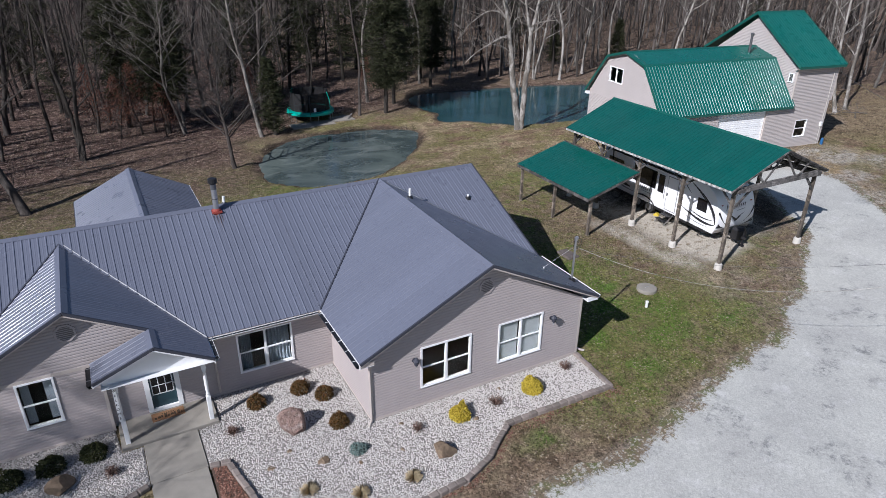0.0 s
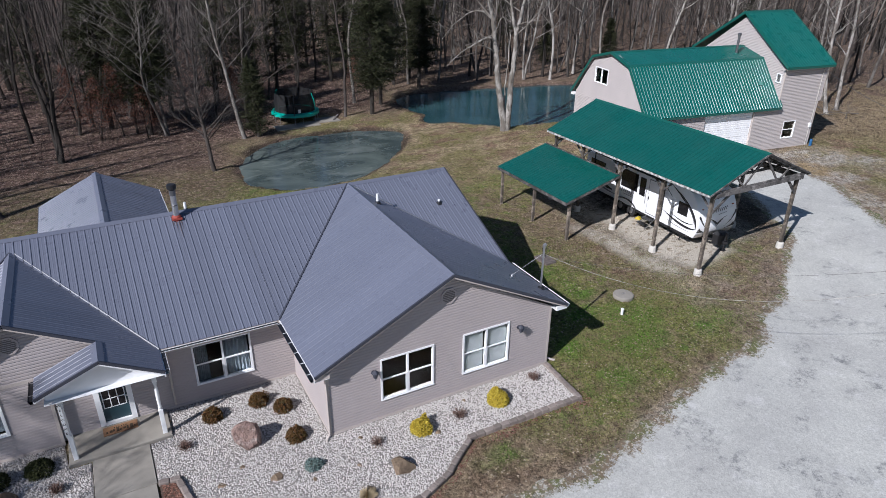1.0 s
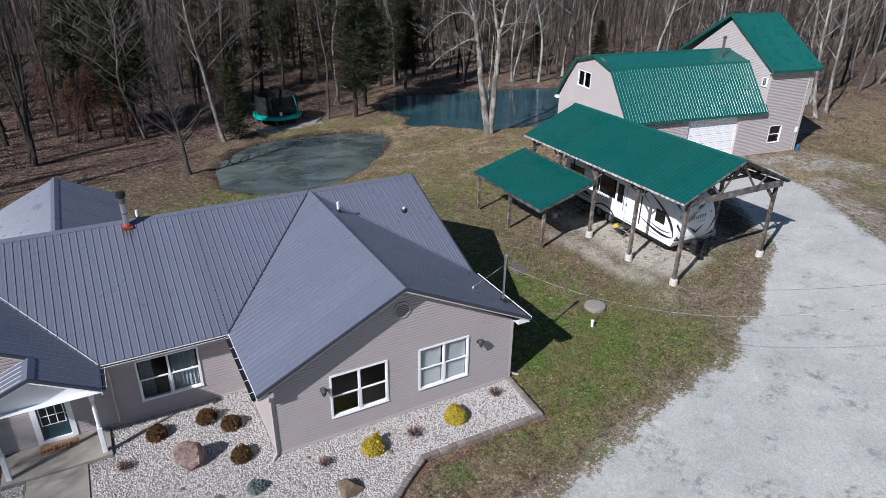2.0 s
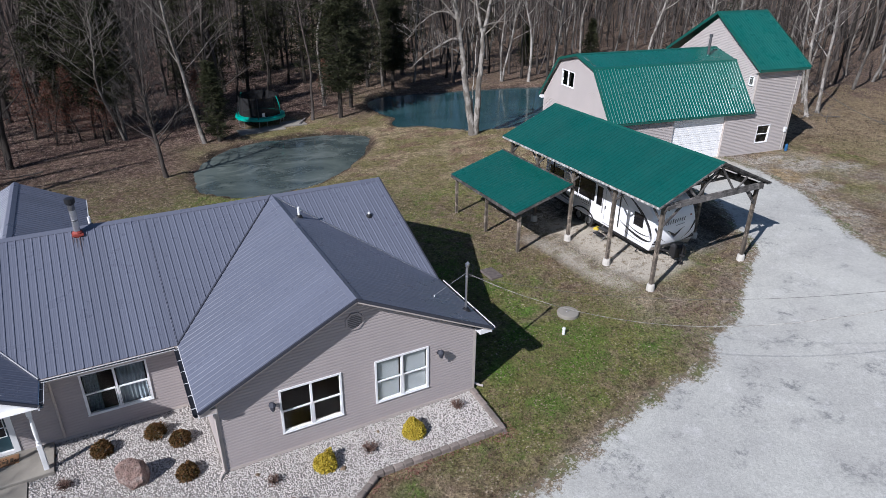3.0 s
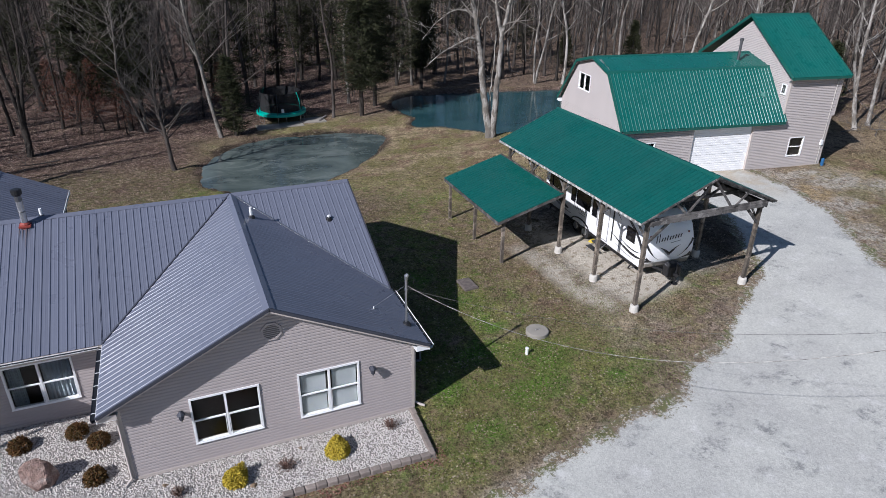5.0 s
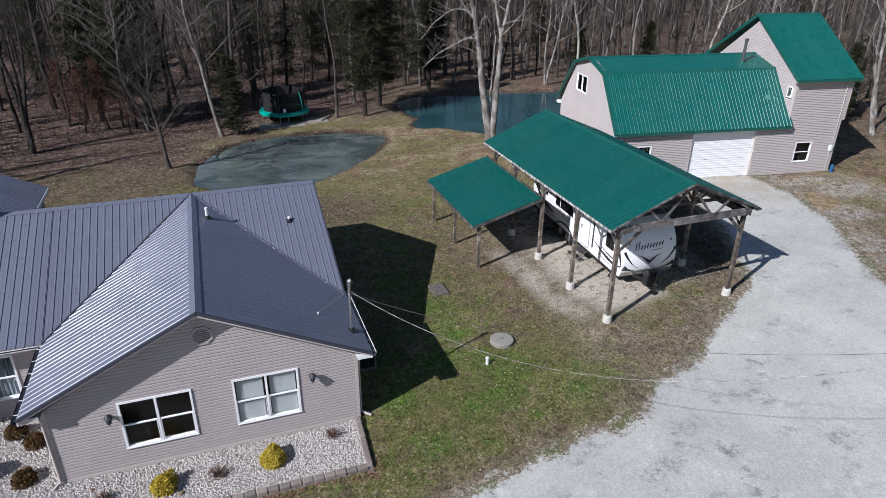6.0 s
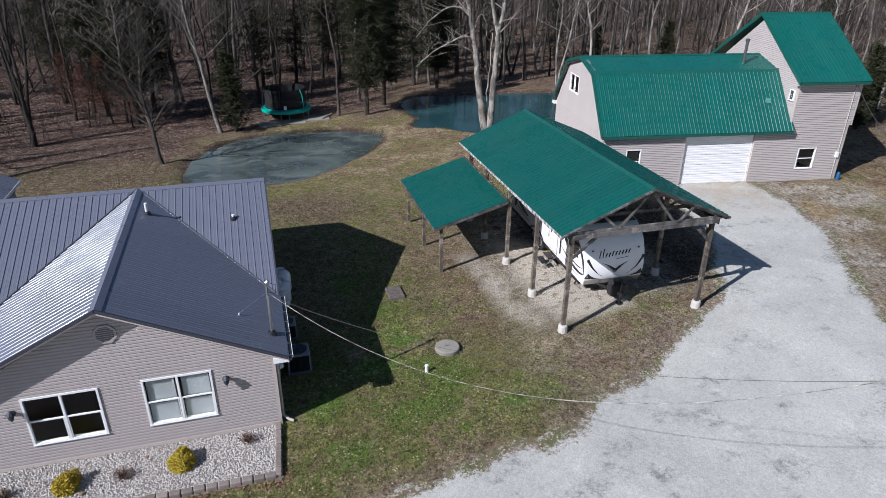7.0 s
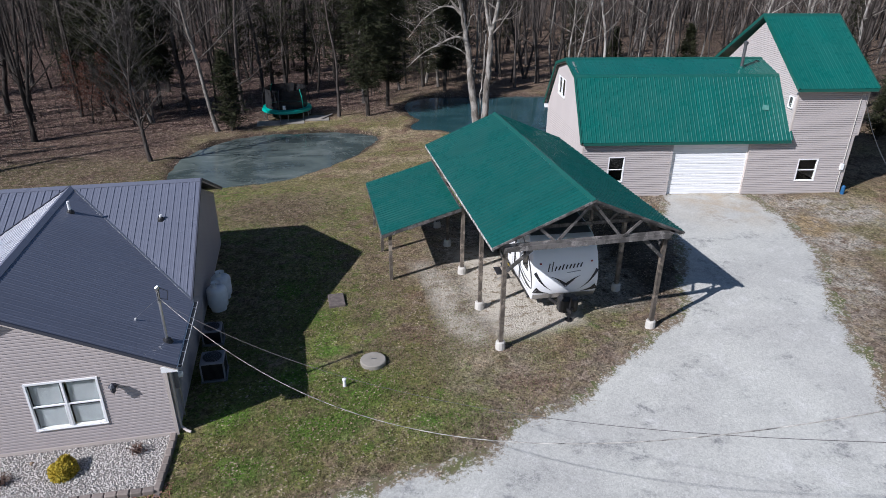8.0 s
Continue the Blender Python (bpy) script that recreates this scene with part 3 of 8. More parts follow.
    track = (1 - step(0.15, 0.75, np.abs(X - 17.7 + 0.167 * (Y - 2.9) - 0.2 * wob(X, Y, 1.0)))) * step(2.2, 3.4, Y) * (1 - step(8, 10, Y))
    gravel = np.maximum(gravel, track)
    gravel = np.maximum(gravel, 0.8 * (1 - step(1.5, 5.0, np.abs(X - 38 + (Y - 8) * 0.3))) * (1 - step(11, 13, Y)) * np.clip(0.55 + 0.6 * wob(X, Y, 0.55, 1.5), 0, 1))
    east = 1 - step(-0.5, 2.5, inside([(30.8, -4), (33, 2.5), (35.6, 8), (36.2, 11.9), (43, 11.2), (47, 5), (41, -6)], X, Y) + 0.8 * wob(X, Y, 0.6, 0.4))
    gravel = np.maximum(gravel, 0.9 * (1 - step(0.3, 3.2, drive + 0.7 * wob(X, Y, 0.8, 2.0))) * step(30, 32, X) * step(-6, -1, Y))
    spot = lambda cx, cy, rx, ry, seed: 1 - step(0.55, 1.15, np.hypot((X - cx) / rx, (Y - cy) / ry) + 0.3 * wob(X, Y, 1.3, seed) + 0.15 * wob(X, Y, 3.7, seed))
    for cx, cy, rx, ry in ((38.2, 9.6, 3.0, 1.1), (37.0, 11.4, 2.2, 0.7), (33.6, 3.4, 0.9, 1.8), (40.8, 8.2, 1.6, 0.8), (36.3, 6.6, 1.2, 0.9)):
        gravel = np.maximum(gravel, 0.95 * spot(cx, cy, rx, ry, cx))
    ochre = np.maximum(0.9 * spot(35.7, 8.7, 1.0, 1.7, 3.0), 0.6 * spot(34.4, 5.2, 0.6, 1.2, 5.0))
    green = np.maximum(green, 0.8 * np.maximum(spot(42.5, 9.6, 2.6, 1.4, 2.0), spot(38.5, 5.5, 2.5, 1.2, 4.0)))
    mould = np.maximum(0.85 * spot(35.0, 2.0, 1.3, 2.4, 1.0), 0.7 * spot(40.5, 6.4, 2.6, 0.9, 6.0))
    mud = np.maximum((1 - step(0.4, 2.4, np.abs(drive - 1.0))) * 0.9 * (0.35 + 0.65 * step(15.5, 18.0, X)), 0.7 * (1 - step(0.3, 2.2, inside([(14.5, 3.5), (17.5, 3.5), (17.5, 14), (14.5, 14)], X, Y))))
    gravel = np.maximum(gravel, 0.25 * (1 - step(-0.5, 1.4, inside([(16.4, 1.2), (19.5, 1.0), (20.0, 3.4), (16.8, 3.4)], X, Y) + 0.8 * wob(X, Y, 1.3))))
    bare = 1 - step(-0.5, 0.35, inside([(18.3, 2.9), (21.9, 3.1), (22.4, 4.6), (21.4, 5.0), (20.6, 10.0), (18.5, 10.0)], X, Y) + 0.3 * wob(X, Y, 1.4))
    bare = np.maximum(bare, track * np.clip(0.62 + 0.5 * wob(X, Y, 2.1, 0.7), 0, 0.95))
    gravel = np.maximum(gravel, 0.25 * (1 - step(0.5, 3.2, drive)) * step(14, 18, X) * (wob(X, Y, 1.1, 2.0) * 0.5 + 0.6))
    mud = np.maximum(mud, mould)
    soil = np.maximum(soil, np.clip(0.25 + 0.5 * wob(X, Y, 1.9, 3.3), 0, 0.5) * np.maximum(spot(22.9, 1.3, 1.0, 1.4, 8.0), spot(20.6, -0.6, 1.4, 0.7, 9.0)))
    green = np.maximum(green, 0.9 * spot(21.6, 3.0, 1.2, 0.6, 3.5))
    mud = np.maximum(mud, (1 - step(0.1, 0.8, inside(POND_A, X, Y))) * 0.8)
    mud = np.maximum(mud, (1 - step(0.1, 0.8, inside(POND_B, X, Y))) * 0.8)
    dry = step(17, 23, Y + 1.2 * wob(X, Y, 0.6)) * step(8, 13, X) * (1 - litter) * 0.8
    dry = np.maximum(dry, 0.7 * east * (1 - mould))
    dry = np.maximum(dry, 0.75 * (1 - step(-0.6, 1.0, inside([(14.6, 6.5), (16.6, 8.0), (17.4, 2.8), (21.0, 2.4), (19.5, -0.5), (16.6, 0.4), (14.9, 2.2)], X, Y) + 0.6 * wob(X, Y, 1.1, 4.0))))
    dry = np.maximum(dry, 0.8 * spot(10.1, -0.8, 0.9, 0.6, 7.0))
    for n, a in (("dry", dry), ("bare", bare), ("ochre", ochre), ("lush", lush), ("green", green), ("litter", litter), ("gravel", gravel), ("mud", mud), ("soil", soil)):
        set_attr(me, n, np.clip(a, 0, 1))
    tagged(new("ground", me), "patchy winter lawn and leaf-strewn woodland soil", "ground", kind="structure")


def build_sheet(name, poly, z_of, cell, mat, label, category, wobble=0.0, attrs=None):
    """A sheet over an outline, on a grid whose border points are drawn to the outline."""
    xs = [p[0] for p in poly]
    ys = [p[1] for p in poly]
    gx = np.arange(min(xs) - cell, max(xs) + 2 * cell, cell)
    gy = np.arange(min(ys) - cell, max(ys) + 2 * cell, cell)
    X, Y = np.meshgrid(gx, gy)
    S = inside(poly, X, Y) + wobble * wob(X, Y, 1.7) + 0.6 * wobble * wob(X, Y, 5.3, 1.0)
    nx = len(gx)
    keep = S < cell * 0.55
    e = 0.02
    dx = (inside(poly, X + e, Y) - inside(poly, X - e, Y)) / (2 * e)
    dy = (inside(poly, X, Y + e) - inside(poly, X, Y - e)) / (2 * e)
    pull = np.where(np.abs(S) < cell * 0.56, S, 0)
    X, Y = X - dx * pull, Y - dy * pull
    Z = z_of(X, Y)
    idx = -np.ones(X.shape, int)
    idx[keep] = np.arange(keep.sum())
    q = np.stack([idx[:-1, :-1], idx[:-1, 1:], idx[1:, 1:], idx[1:, :-1]], -1).reshape(-1, 4)
    q = q[(q >= 0).all(1)]
    me = bpy.data.meshes.new(name)
    me.from_pydata(np.stack([X[keep], Y[keep], Z[keep]], 1).tolist(), [], q.tolist())
    me.materials.append(mat)
    me.shade_smooth()
    for n, fn in (attrs or {}).items():
        set_attr(me, n, fn(X[keep], Y[keep], S[keep]))
    return tagged(new(name, me), label, category, kind="structure")


build_ground()
build_sheet("road", DRIVE_OUT, lambda x, y: lay(x, y) + 0.035 + 0.012 * wob(x, y, 2.2) + 0.04 * step(-8.0, -10.5, y), 0.3, GRAVEL, "pale crushed limestone gravel driveway", "driveway", 0.22,
            {"edge": lambda x, y, s: 1 - np.clip(-s / 1.1, 0, 1), "tan": lambda x, y, s: step(7.5, 12, y) * step(29, 33, x)})
big = lambda poly, k: [(x + k * (x - sum(p[0] for p in poly) / len(poly)) / 10, y + k * (y - sum(p[1] for p in poly) / len(poly)) / 10) for x, y in poly]
for nm, poly, w, mat, lab in (("water_1", POND_A, WATER_A, WATER, "small murky green-grey pond with still surface"), ("water_2", POND_B, WATER_B, WATER_DEEP, "larger deep teal pond with still surface")):
    g = Geo()
    P = big(poly, 0.9)[::-1]
    g.add([(x, y, w) for x, y in P], [tuple(range(len(P)))])
    tagged(part(nm, g, mat), lab, "pond", kind="structure")

# ---- parts of buildings ----
COURSE = 0.1


def wall(parent, m, length, top, openings=(), gable=None, mat=None, base=0.0, thick=0.14, trim=TRIM_TAN, corners=(True, True)):
    """A lap-sided wall in a frame m whose x runs along the wall, -y outwards, z up. gable: (u, z) of its peak over the eave line top; openings: (u0, u1, z0, z1)."""
    mat = mat or SIDING
    brk = 0.55 if mat is SIDING_BARN else 0.6
    zmax = gable[1] if gable else top

    def span(z):
        if z <= top or not gable:
            return 0.0, length
        k = min(1.0, (z - top) / (gable[1] - top))
        return gable[0] * k, length - (length - gable[0]) * k

    def pieces(z0, z1):
        zm = (z0 + z1) / 2
        cuts = sorted((o[0], o[1]) for o in openings if o[2] < zm < o[3])
        (a0, b0), (a1, b1) = span(z0), span(z1)
        left = (a0, a1)
        out = []
        for c, d in cuts:
            out.append((left[0], left[1], c, c))
            left = (d, d)
        out.append((left[0], left[1], b0, b1))
        return [p for p in out if p[2] - p[0] > 0.005]

    body, lap = Geo(m), Geo(m)
    marks = sorted({base, min(top, zmax), zmax} | {z for o in openings for z in o[2:] if base < z < zmax})
    for z0, z1 in zip(marks, marks[1:]):
        for a0, a1, b0, b1 in pieces(z0, z1):
            p = [(a0, 0, z0), (b0, 0, z0), (b1, 0, z1), (a1, 0, z1)]
            body.add(p + [(x, thick, z) for x, y, z in p], [(0, 1, 2, 3), (7, 6, 5, 4), (4, 5, 1, 0), (1, 5, 6, 2), (2, 6, 7, 3), (3, 7, 4, 0)])
    low = 0.06 if base < 0.1 else 0.0
    edges = sorted(set(marks) | {base + low + COURSE * (i + brk) for i in range(int((zmax - base) / COURSE) + 1) if base + low + COURSE * (i + brk) < zmax} | {base + low + COURSE * i for i in range(int((zmax - base) / COURSE) + 1) if base + low + COURSE * i < zmax})
    first = base + low
    for z0, z1 in zip(edges, edges[1:]):
        if z1 <= first + 0.001:
            continue
        k = math.floor((z0 - first) / COURSE + 1e-4)
        t0, t1 = (z0 - first) / COURSE - k, (z1 - first) / COURSE - k
        lip = lambda t: (-0.028 + 0.003 * t / 0.6 if t < 0.6 else -0.025 + 0.022 * (t - 0.6) / 0.4) if brk > 0.58 else -0.003 - (0.042 - 0.006 * t / 0.55 if t < 0.55 else 0.036 * (1 - t) / 0.45)
        d0, d1 = lip(t0), lip(t1 - 1e-6)
        for a0, a1, b0, b1 in pieces(z0, z1):
            p = [(a0, d0, z0), (b0, d0, z0), (b1, d1, z1), (a1, d1, z1)]
            fs = [(0, 1, 2, 3)]
            if t0 < 0.01:
                p += [(a0, -0.003, z0), (b0, -0.003, z0)]
                fs.append((4, 5, 1, 0))
            lap.add(p, fs)
    w = part("wall", body, trim, parent)
    if base < 0.1:
        cuts = sorted((o[0], o[1]) for o in openings if o[2] < 0.15)
        a = 0.0
        for c, d in cuts + [(length, length)]:
            if c - a > 0.05:
                g = Geo(m)
                g.box(a, c, -0.034, -0.001, base, base + 0.11)
                part("base_trim", g, trim, w)
            a = d
    part("siding", lap, mat, w, "horizontal lap vinyl siding")
    for on, u in zip(corners, (0.0, length)):
        if on:
            g = Geo(m)
            g.box(u - 0.045, u + 0.045, -0.03, 0.03, base, top)
            part("corner_trim", g, trim, w)
    return w


def window(parent, m, u0, u1, z0, z1, units=2, inner=None, sash=True, y=0.0):
    """A white vinyl window in a wall frame: casing, mullions, sash rails, panes and what hangs behind them."""
    win = new("window")
    win.parent = parent
    win["label"] = "white vinyl window"
    t = 0.055
    g = Geo(m)
    for a, b, c, d in ((u0, u1, z0, z0 + t), (u0, u1, z1 - t, z1), (u0, u0 + t, z0 + t, z1 - t), (u1 - t, u1, z0 + t, z1 - t)):
        g.box(a, b, y - 0.055, y + 0.04, c, d)
    w = (u1 - u0) / units
    for k in range(1, units):
        g.box(u0 + k * w - 0.03, u0 + k * w + 0.03, y - 0.05, y + 0.04, z0 + t, z1 - t)
    part("window_frame", g, WHITE_VINYL, win)
    g = Geo(m)
    g.box(u0 - 0.01, u1 + 0.01, y - 0.07, y - 0.056, z0 - 0.008, z0 + 0.02)
    part("window_sill", g, WHITE_VINYL, win)
    zm = (z0 + z1) / 2
    for k in range(units):
        a, b = u0 + k * w + (t if k == 0 else 0.04), u0 + (k + 1) * w - (t if k == units - 1 else 0.04)
        if sash:
            g = Geo(m)
            g.box(a, b, y - 0.044, y + 0.0, zm - 0.02, zm + 0.02)
            for c in (a, b - 0.025):
                g.box(c, c + 0.02, y - 0.042, y + 0.0, z0 + t, zm - 0.02)
            part("sash_rail", g, WHITE_VINYL, win)
        for c, d, yy in (((z0 + t, zm - 0.02, -0.034), (zm + 0.02, z1 - t, -0.022)) if sash else ((z0 + t, z1 - t, -0.03),)):
            g = Geo(m)
            g.box(a, b, y + yy, y + yy + 0.006, c, d)
            p = part("pane", g, GLASS, win)
            p.visible_shadow = False
    if inner == "curtain":
        for a, b in ((u0 + 0.08, u0 + 0.46), (u1 - 0.85, u1 - 0.1)):
            g = Geo(m)
            n = 22
            pts = [(a + (b - a) * i / n, y + 0.1 + 0.03 * math.sin(i * 1.9), z) for z in (z0 + 0.02, z1 - 0.03) for i in range(n + 1)]
            g.add(pts, [(i, i + 1, n + 2 + i, n + 1 + i) for i in range(n)])
            part("curtain", g, CURTAIN, win, "grey-blue hanging curtain")
    elif inner == "blind":
        for k in range(units):
            for c, d, e in ((z0 + 0.08, zm - 0.1, 0.0), (zm + 0.0, z1 - 0.08, 0.01)):
                g = Geo(m)
                g.box(u0 + k * w + 0.09, u0 + (k + 1) * w - 0.09, y + 0.03 + e, y + 0.04 + e, c, d)
                part("shade", g, BLIND, win, "pale roller shade")
    elif inner == "dark":
        # a dark plate behind the pane stands for an unlit room
        g = Geo(m)
        g.box(u0 + t, u1 - t, y - 0.02, y - 0.012, z0 + t, z1 - t)
        part("unlit_backing", g, UNLIT_IN, win)
    elif inner == "pale":
        g = Geo(m)
        g.box(u0 + 0.08, u0 + 0.3, y + 0.16, y + 0.18, z0 + 0.05, z1 - 0.05)
        g.box(u1 - 0.3, u1 - 0.08, y + 0.16, y + 0.18, z0 + 0.05, z1 - 0.05)
        part("curtain", g, CURTAIN, win, "grey parted curtain")
    return win


PITCH = 0.2286


def slope(roof, poly, mat, rib=0.017, deck=WOOD, thick=0.06, panel=4, deck_part=True, wide=1.0, soil=1.0):
    """A ribbed steel roof slope over a convex planar outline, laid in panels with ribs running down the slope."""
    P = [Vector(p) for p in poly]
    n = (P[1] - P[0]).cross(P[2] - P[0]).normalized()
    if n.z < 0:
        n = -n
        P.reverse()
    e = Vector((0, 0, 1)).cross(n).normalized()
    d = n.cross(e).normalized()
    uv = [(p.dot(e), p.dot(d)) for p in P]
    o = n * P[0].dot(n)
    umin, umax = min(u for u, _ in uv), max(u for u, _ in uv)

    def rng(u):
        u = min(max(u, umin + 1e-5), umax - 1e-5)
        vs = []
        for i in range(len(uv)):
            (a, b), (c, f) = uv[i], uv[(i + 1) % len(uv)]
            if (a - u) * (c - u) <= 0 and abs(a - c) > 1e-7:
                vs.append(b + (f - b) * (u - a) / (c - a))
        return (min(vs), max(vs)) if vs else (0, 0)

    k0 = math.floor(umin / PITCH) - 1
    prof, rib_feet = {}, set()
    for k in range(k0, int(umax / PITCH) + 2):
        for du, h in ((-0.030 * wide, 0), (-0.013 * wide, rib), (0.013 * wide, rib), (0.030 * wide, 0), (0.030 * wide + 0.022, 0), (-0.030 * wide - 0.022, 0), (0.0973, 0.0), (0.1043, 0.0025), (0.1243, 0.0025), (0.1313, 0.0)):
            u = k * PITCH + du
            if umin < u < umax:
                prof[u] = h
                if abs(abs(du) - 0.030 * wide) < 1e-6:
                    rib_feet.add(u)
    for u, _ in uv:
        if u not in prof:
            prof[u] = 0.0
    us = sorted(prof)
    span = panel * PITCH
    group = {}
    for a, b in zip(us, us[1:]):
        group.setdefault(math.floor(((a + b) / 2 - 0.06) / span), []).append((a, b))
    for segs in group.values():
        g, rib_shade = Geo(), []
        for a, b in segs:
            (a0, a1), (b0, b1) = rng(a), rng(b)
            q = [o + e * a + d * a0 + n * prof[a], o + e * b + d * b0 + n * prof[b], o + e * b + d * b1 + n * prof[b], o + e * a + d * a1 + n * prof[a]]
            rib_shade += [float(a in rib_feet), float(b in rib_feet), float(b in rib_feet), float(a in rib_feet)]
            m2 = (q[1] - q[0]).cross(q[3] - q[0])
            g.add(q, [(0, 1, 2, 3)] if m2.dot(n) >= 0 else [(3, 2, 1, 0)])
        ob = part("roof_panel", g, mat, roof)
        # soil scales the painted shade along the rib feet
        set_attr(ob.data, "rib_shade", np.array(rib_shade) * soil)
    if deck_part:
        g = Geo()
        g.slab([p - n * 0.006 for p in P], thick)
        part("roof_deck", g, deck, roof)
    return n


def cap(roof, p, q, a, b, mat, w=0.17, lift=0.034):
    """A folded ridge cap from p to q, its two wings along a and b."""
    p, q, a, b = (Vector(x) for x in (p, q, a, b))
    up = Vector((0, 0, lift))
    g = Geo()
    pts = []
    for c in (p, q):
        pts += [c + up + a.normalized() * w - Vector((0, 0, 0.012)), c + up, c + up + b.normalized() * w - Vector((0, 0, 0.012))]
    pts += [x - Vector((0, 0, 0.014)) for x in pts]
    g.add(pts, [(0, 1, 4, 3), (1, 2, 5, 4), (9, 10, 7, 6), (10, 11, 8, 7), (0, 3, 9, 6), (2, 8, 11, 5), (0, 6, 7, 1), (1, 7, 8, 2), (3, 4, 10, 9), (4, 5, 11, 10)])
    return part("ridge_cap", g, mat, roof)


def strip(name, parent, p, q, w, h, mat, label=""):
    g = Geo()
    g.beam(p, q, w, h)
    return part(name, g, mat, parent, label)


def gutter(parent, p, q, out, mat=WHITE_VINYL, hang=STEEL, deep=1.0, lip=False):
    """An open eave gutter from p to q, out: the way it faces."""
    p, q, o = Vector(p), Vector(q), Vector(out)
    prof = [(0, 0), (0, -0.11), (0.08, -0.11), (0.12, -0.02), (0.12, 0.0), (0.112, 0.0), (0.112, -0.02), (0.072, -0.1), (0.01, -0.1), (0.01, 0)]
    n = len(prof)
    g = Geo()
    g.add([c + o * a + Vector((0, 0, b * deep)) for c in (p, q) for a, b in prof], [(i, (i + 1) % n, n + (i + 1) % n, n + i) for i in range(n)])
    part("gutter", g, mat, parent)
    g = Geo()
    L = (q - p).length
    for k in range(int(L / 0.6) + 1):
        c = p + (q - p).normalized() * (0.1 + k * 0.6)
        if (c - p).length < L:
            g.beam(c, c + o * 0.11, 0.02, 0.008)
    part("gutter_hanger", g, hang, parent)
    if lip:
        g = Geo()
        g.beam(p + o * 0.118 + Vector((0, 0, 0.006)), q + o * 0.118 + Vector((0, 0, 0.006)), 0.008, 0.006)
        part("gutter_lip", g, WHITE_VINYL, parent)
    # a flat black sheet just below the gutter's rim
    g = Geo()
    g.add([p + o * 0.004 - Vector((0, 0, 0.012)), q + o * 0.004 - Vector((0, 0, 0.012)), q + o * 0.11 - Vector((0, 0, 0.02)), p + o * 0.11 - Vector((0, 0, 0.02))], [(0, 1, 2, 3)])
    part("gutter_infill", g, BLACK, parent)


def frame_m(x, y, z, a):
    """A wall frame at (x, y, z) whose x axis points a degrees from the world's."""
    return pose(x, y, z, 0, 0, a)


# ---- the house ----
house = thing("house", pose(0, 0, 0), "single-storey tan vinyl-sided house with charcoal ribbed steel roof", "house")
RZ, RY, EZ = 4.755, 8.37, 2.55          # ridge height, main ridge line, eave height
WX, EL, ER = 4.0, -0.46, 8.46         # wing ridge, its two eaves
FY, BY = 3.12, 13.48                  # main eaves, front and back
SF = (RZ - EZ) / (RY - FY)
SW = (RZ - EZ) / (ER - WX)
PX, PZ, PF, PR = -7.65, 4.5, 2.98, -4.1   # front gable ridge, its height, front edge, eave
SP = (PZ - EZ) / (PR - PX)

# walls
wall(house, frame_m(0, 0, 0, 0), 8.05, 2.42, [(1.68, 3.52, 0.74, 2.27), (4.57, 6.37, 0.75, 2.29)], (4.02, 4.56))
window(house, frame_m(0, 0, 0, 0), 1.68, 3.52, 0.74, 2.27, 2, None)
window(house, frame_m(0, 0, 0, 0), 4.57, 6.37, 0.75, 2.29, 2, "blind")
wall(house, frame_m(0, 3.5, 0, -90), 3.5, 2.42, corners=(True, False))
wall(house, frame_m(-7.14, 3.5, 0, 0), 7.14, 2.42, [(1.08, 2.02, 0.14, 2.2), (3.93, 5.75, 0.68, 2.17)], corners=(False, False))
window(house, frame_m(-7.14, 3.5, 0, 0), 3.93, 5.75, 0.68, 2.17, 2, "curtain")
wall(house, frame_m(-11.0, 3.29, 0, 0), 3.86, 2.42, [(1.74, 2.7, 0.9, 2.44)], None)
wall(house, frame_m(-11.0, 3.29, 2.42, 0), 6.75, 0.12, (), (3.35, PZ - 2.42 - 0.12), corners=(False, False), base=0.003)
window(house, frame_m(-11.0, 3.29, 0, 0), 1.74, 2.7, 0.9, 2.44, 1, "pale")
wall(house, frame_m(8.05, 0, 0, 90), 3.4, 2.42, corners=(False, False))
wall(house, frame_m(8.05, 3.41, 0, 90), 9.69, 2.46, (), (4.89, 4.56), corners=(False, True))
wall(house, frame_m(8.05, 13.1, 0, 180), 25.0, 2.46, corners=(False, False))
wall(house, frame_m(-11.0, 3.44, 0, 90) @ pose(0, 0, 0, 0, 0, 180) @ pose(-9.6, 0, 0), 9.6, 2.46, corners=(False, False))
# floors and ceilings coloured near black so the rooms look unlit
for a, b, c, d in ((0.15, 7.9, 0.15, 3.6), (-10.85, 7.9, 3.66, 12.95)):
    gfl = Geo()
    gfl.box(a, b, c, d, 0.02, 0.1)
    part("floor_slab", gfl, UNLIT_IN, house)
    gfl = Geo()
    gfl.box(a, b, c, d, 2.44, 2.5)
    part("ceiling_panel", gfl, UNLIT_IN, house)

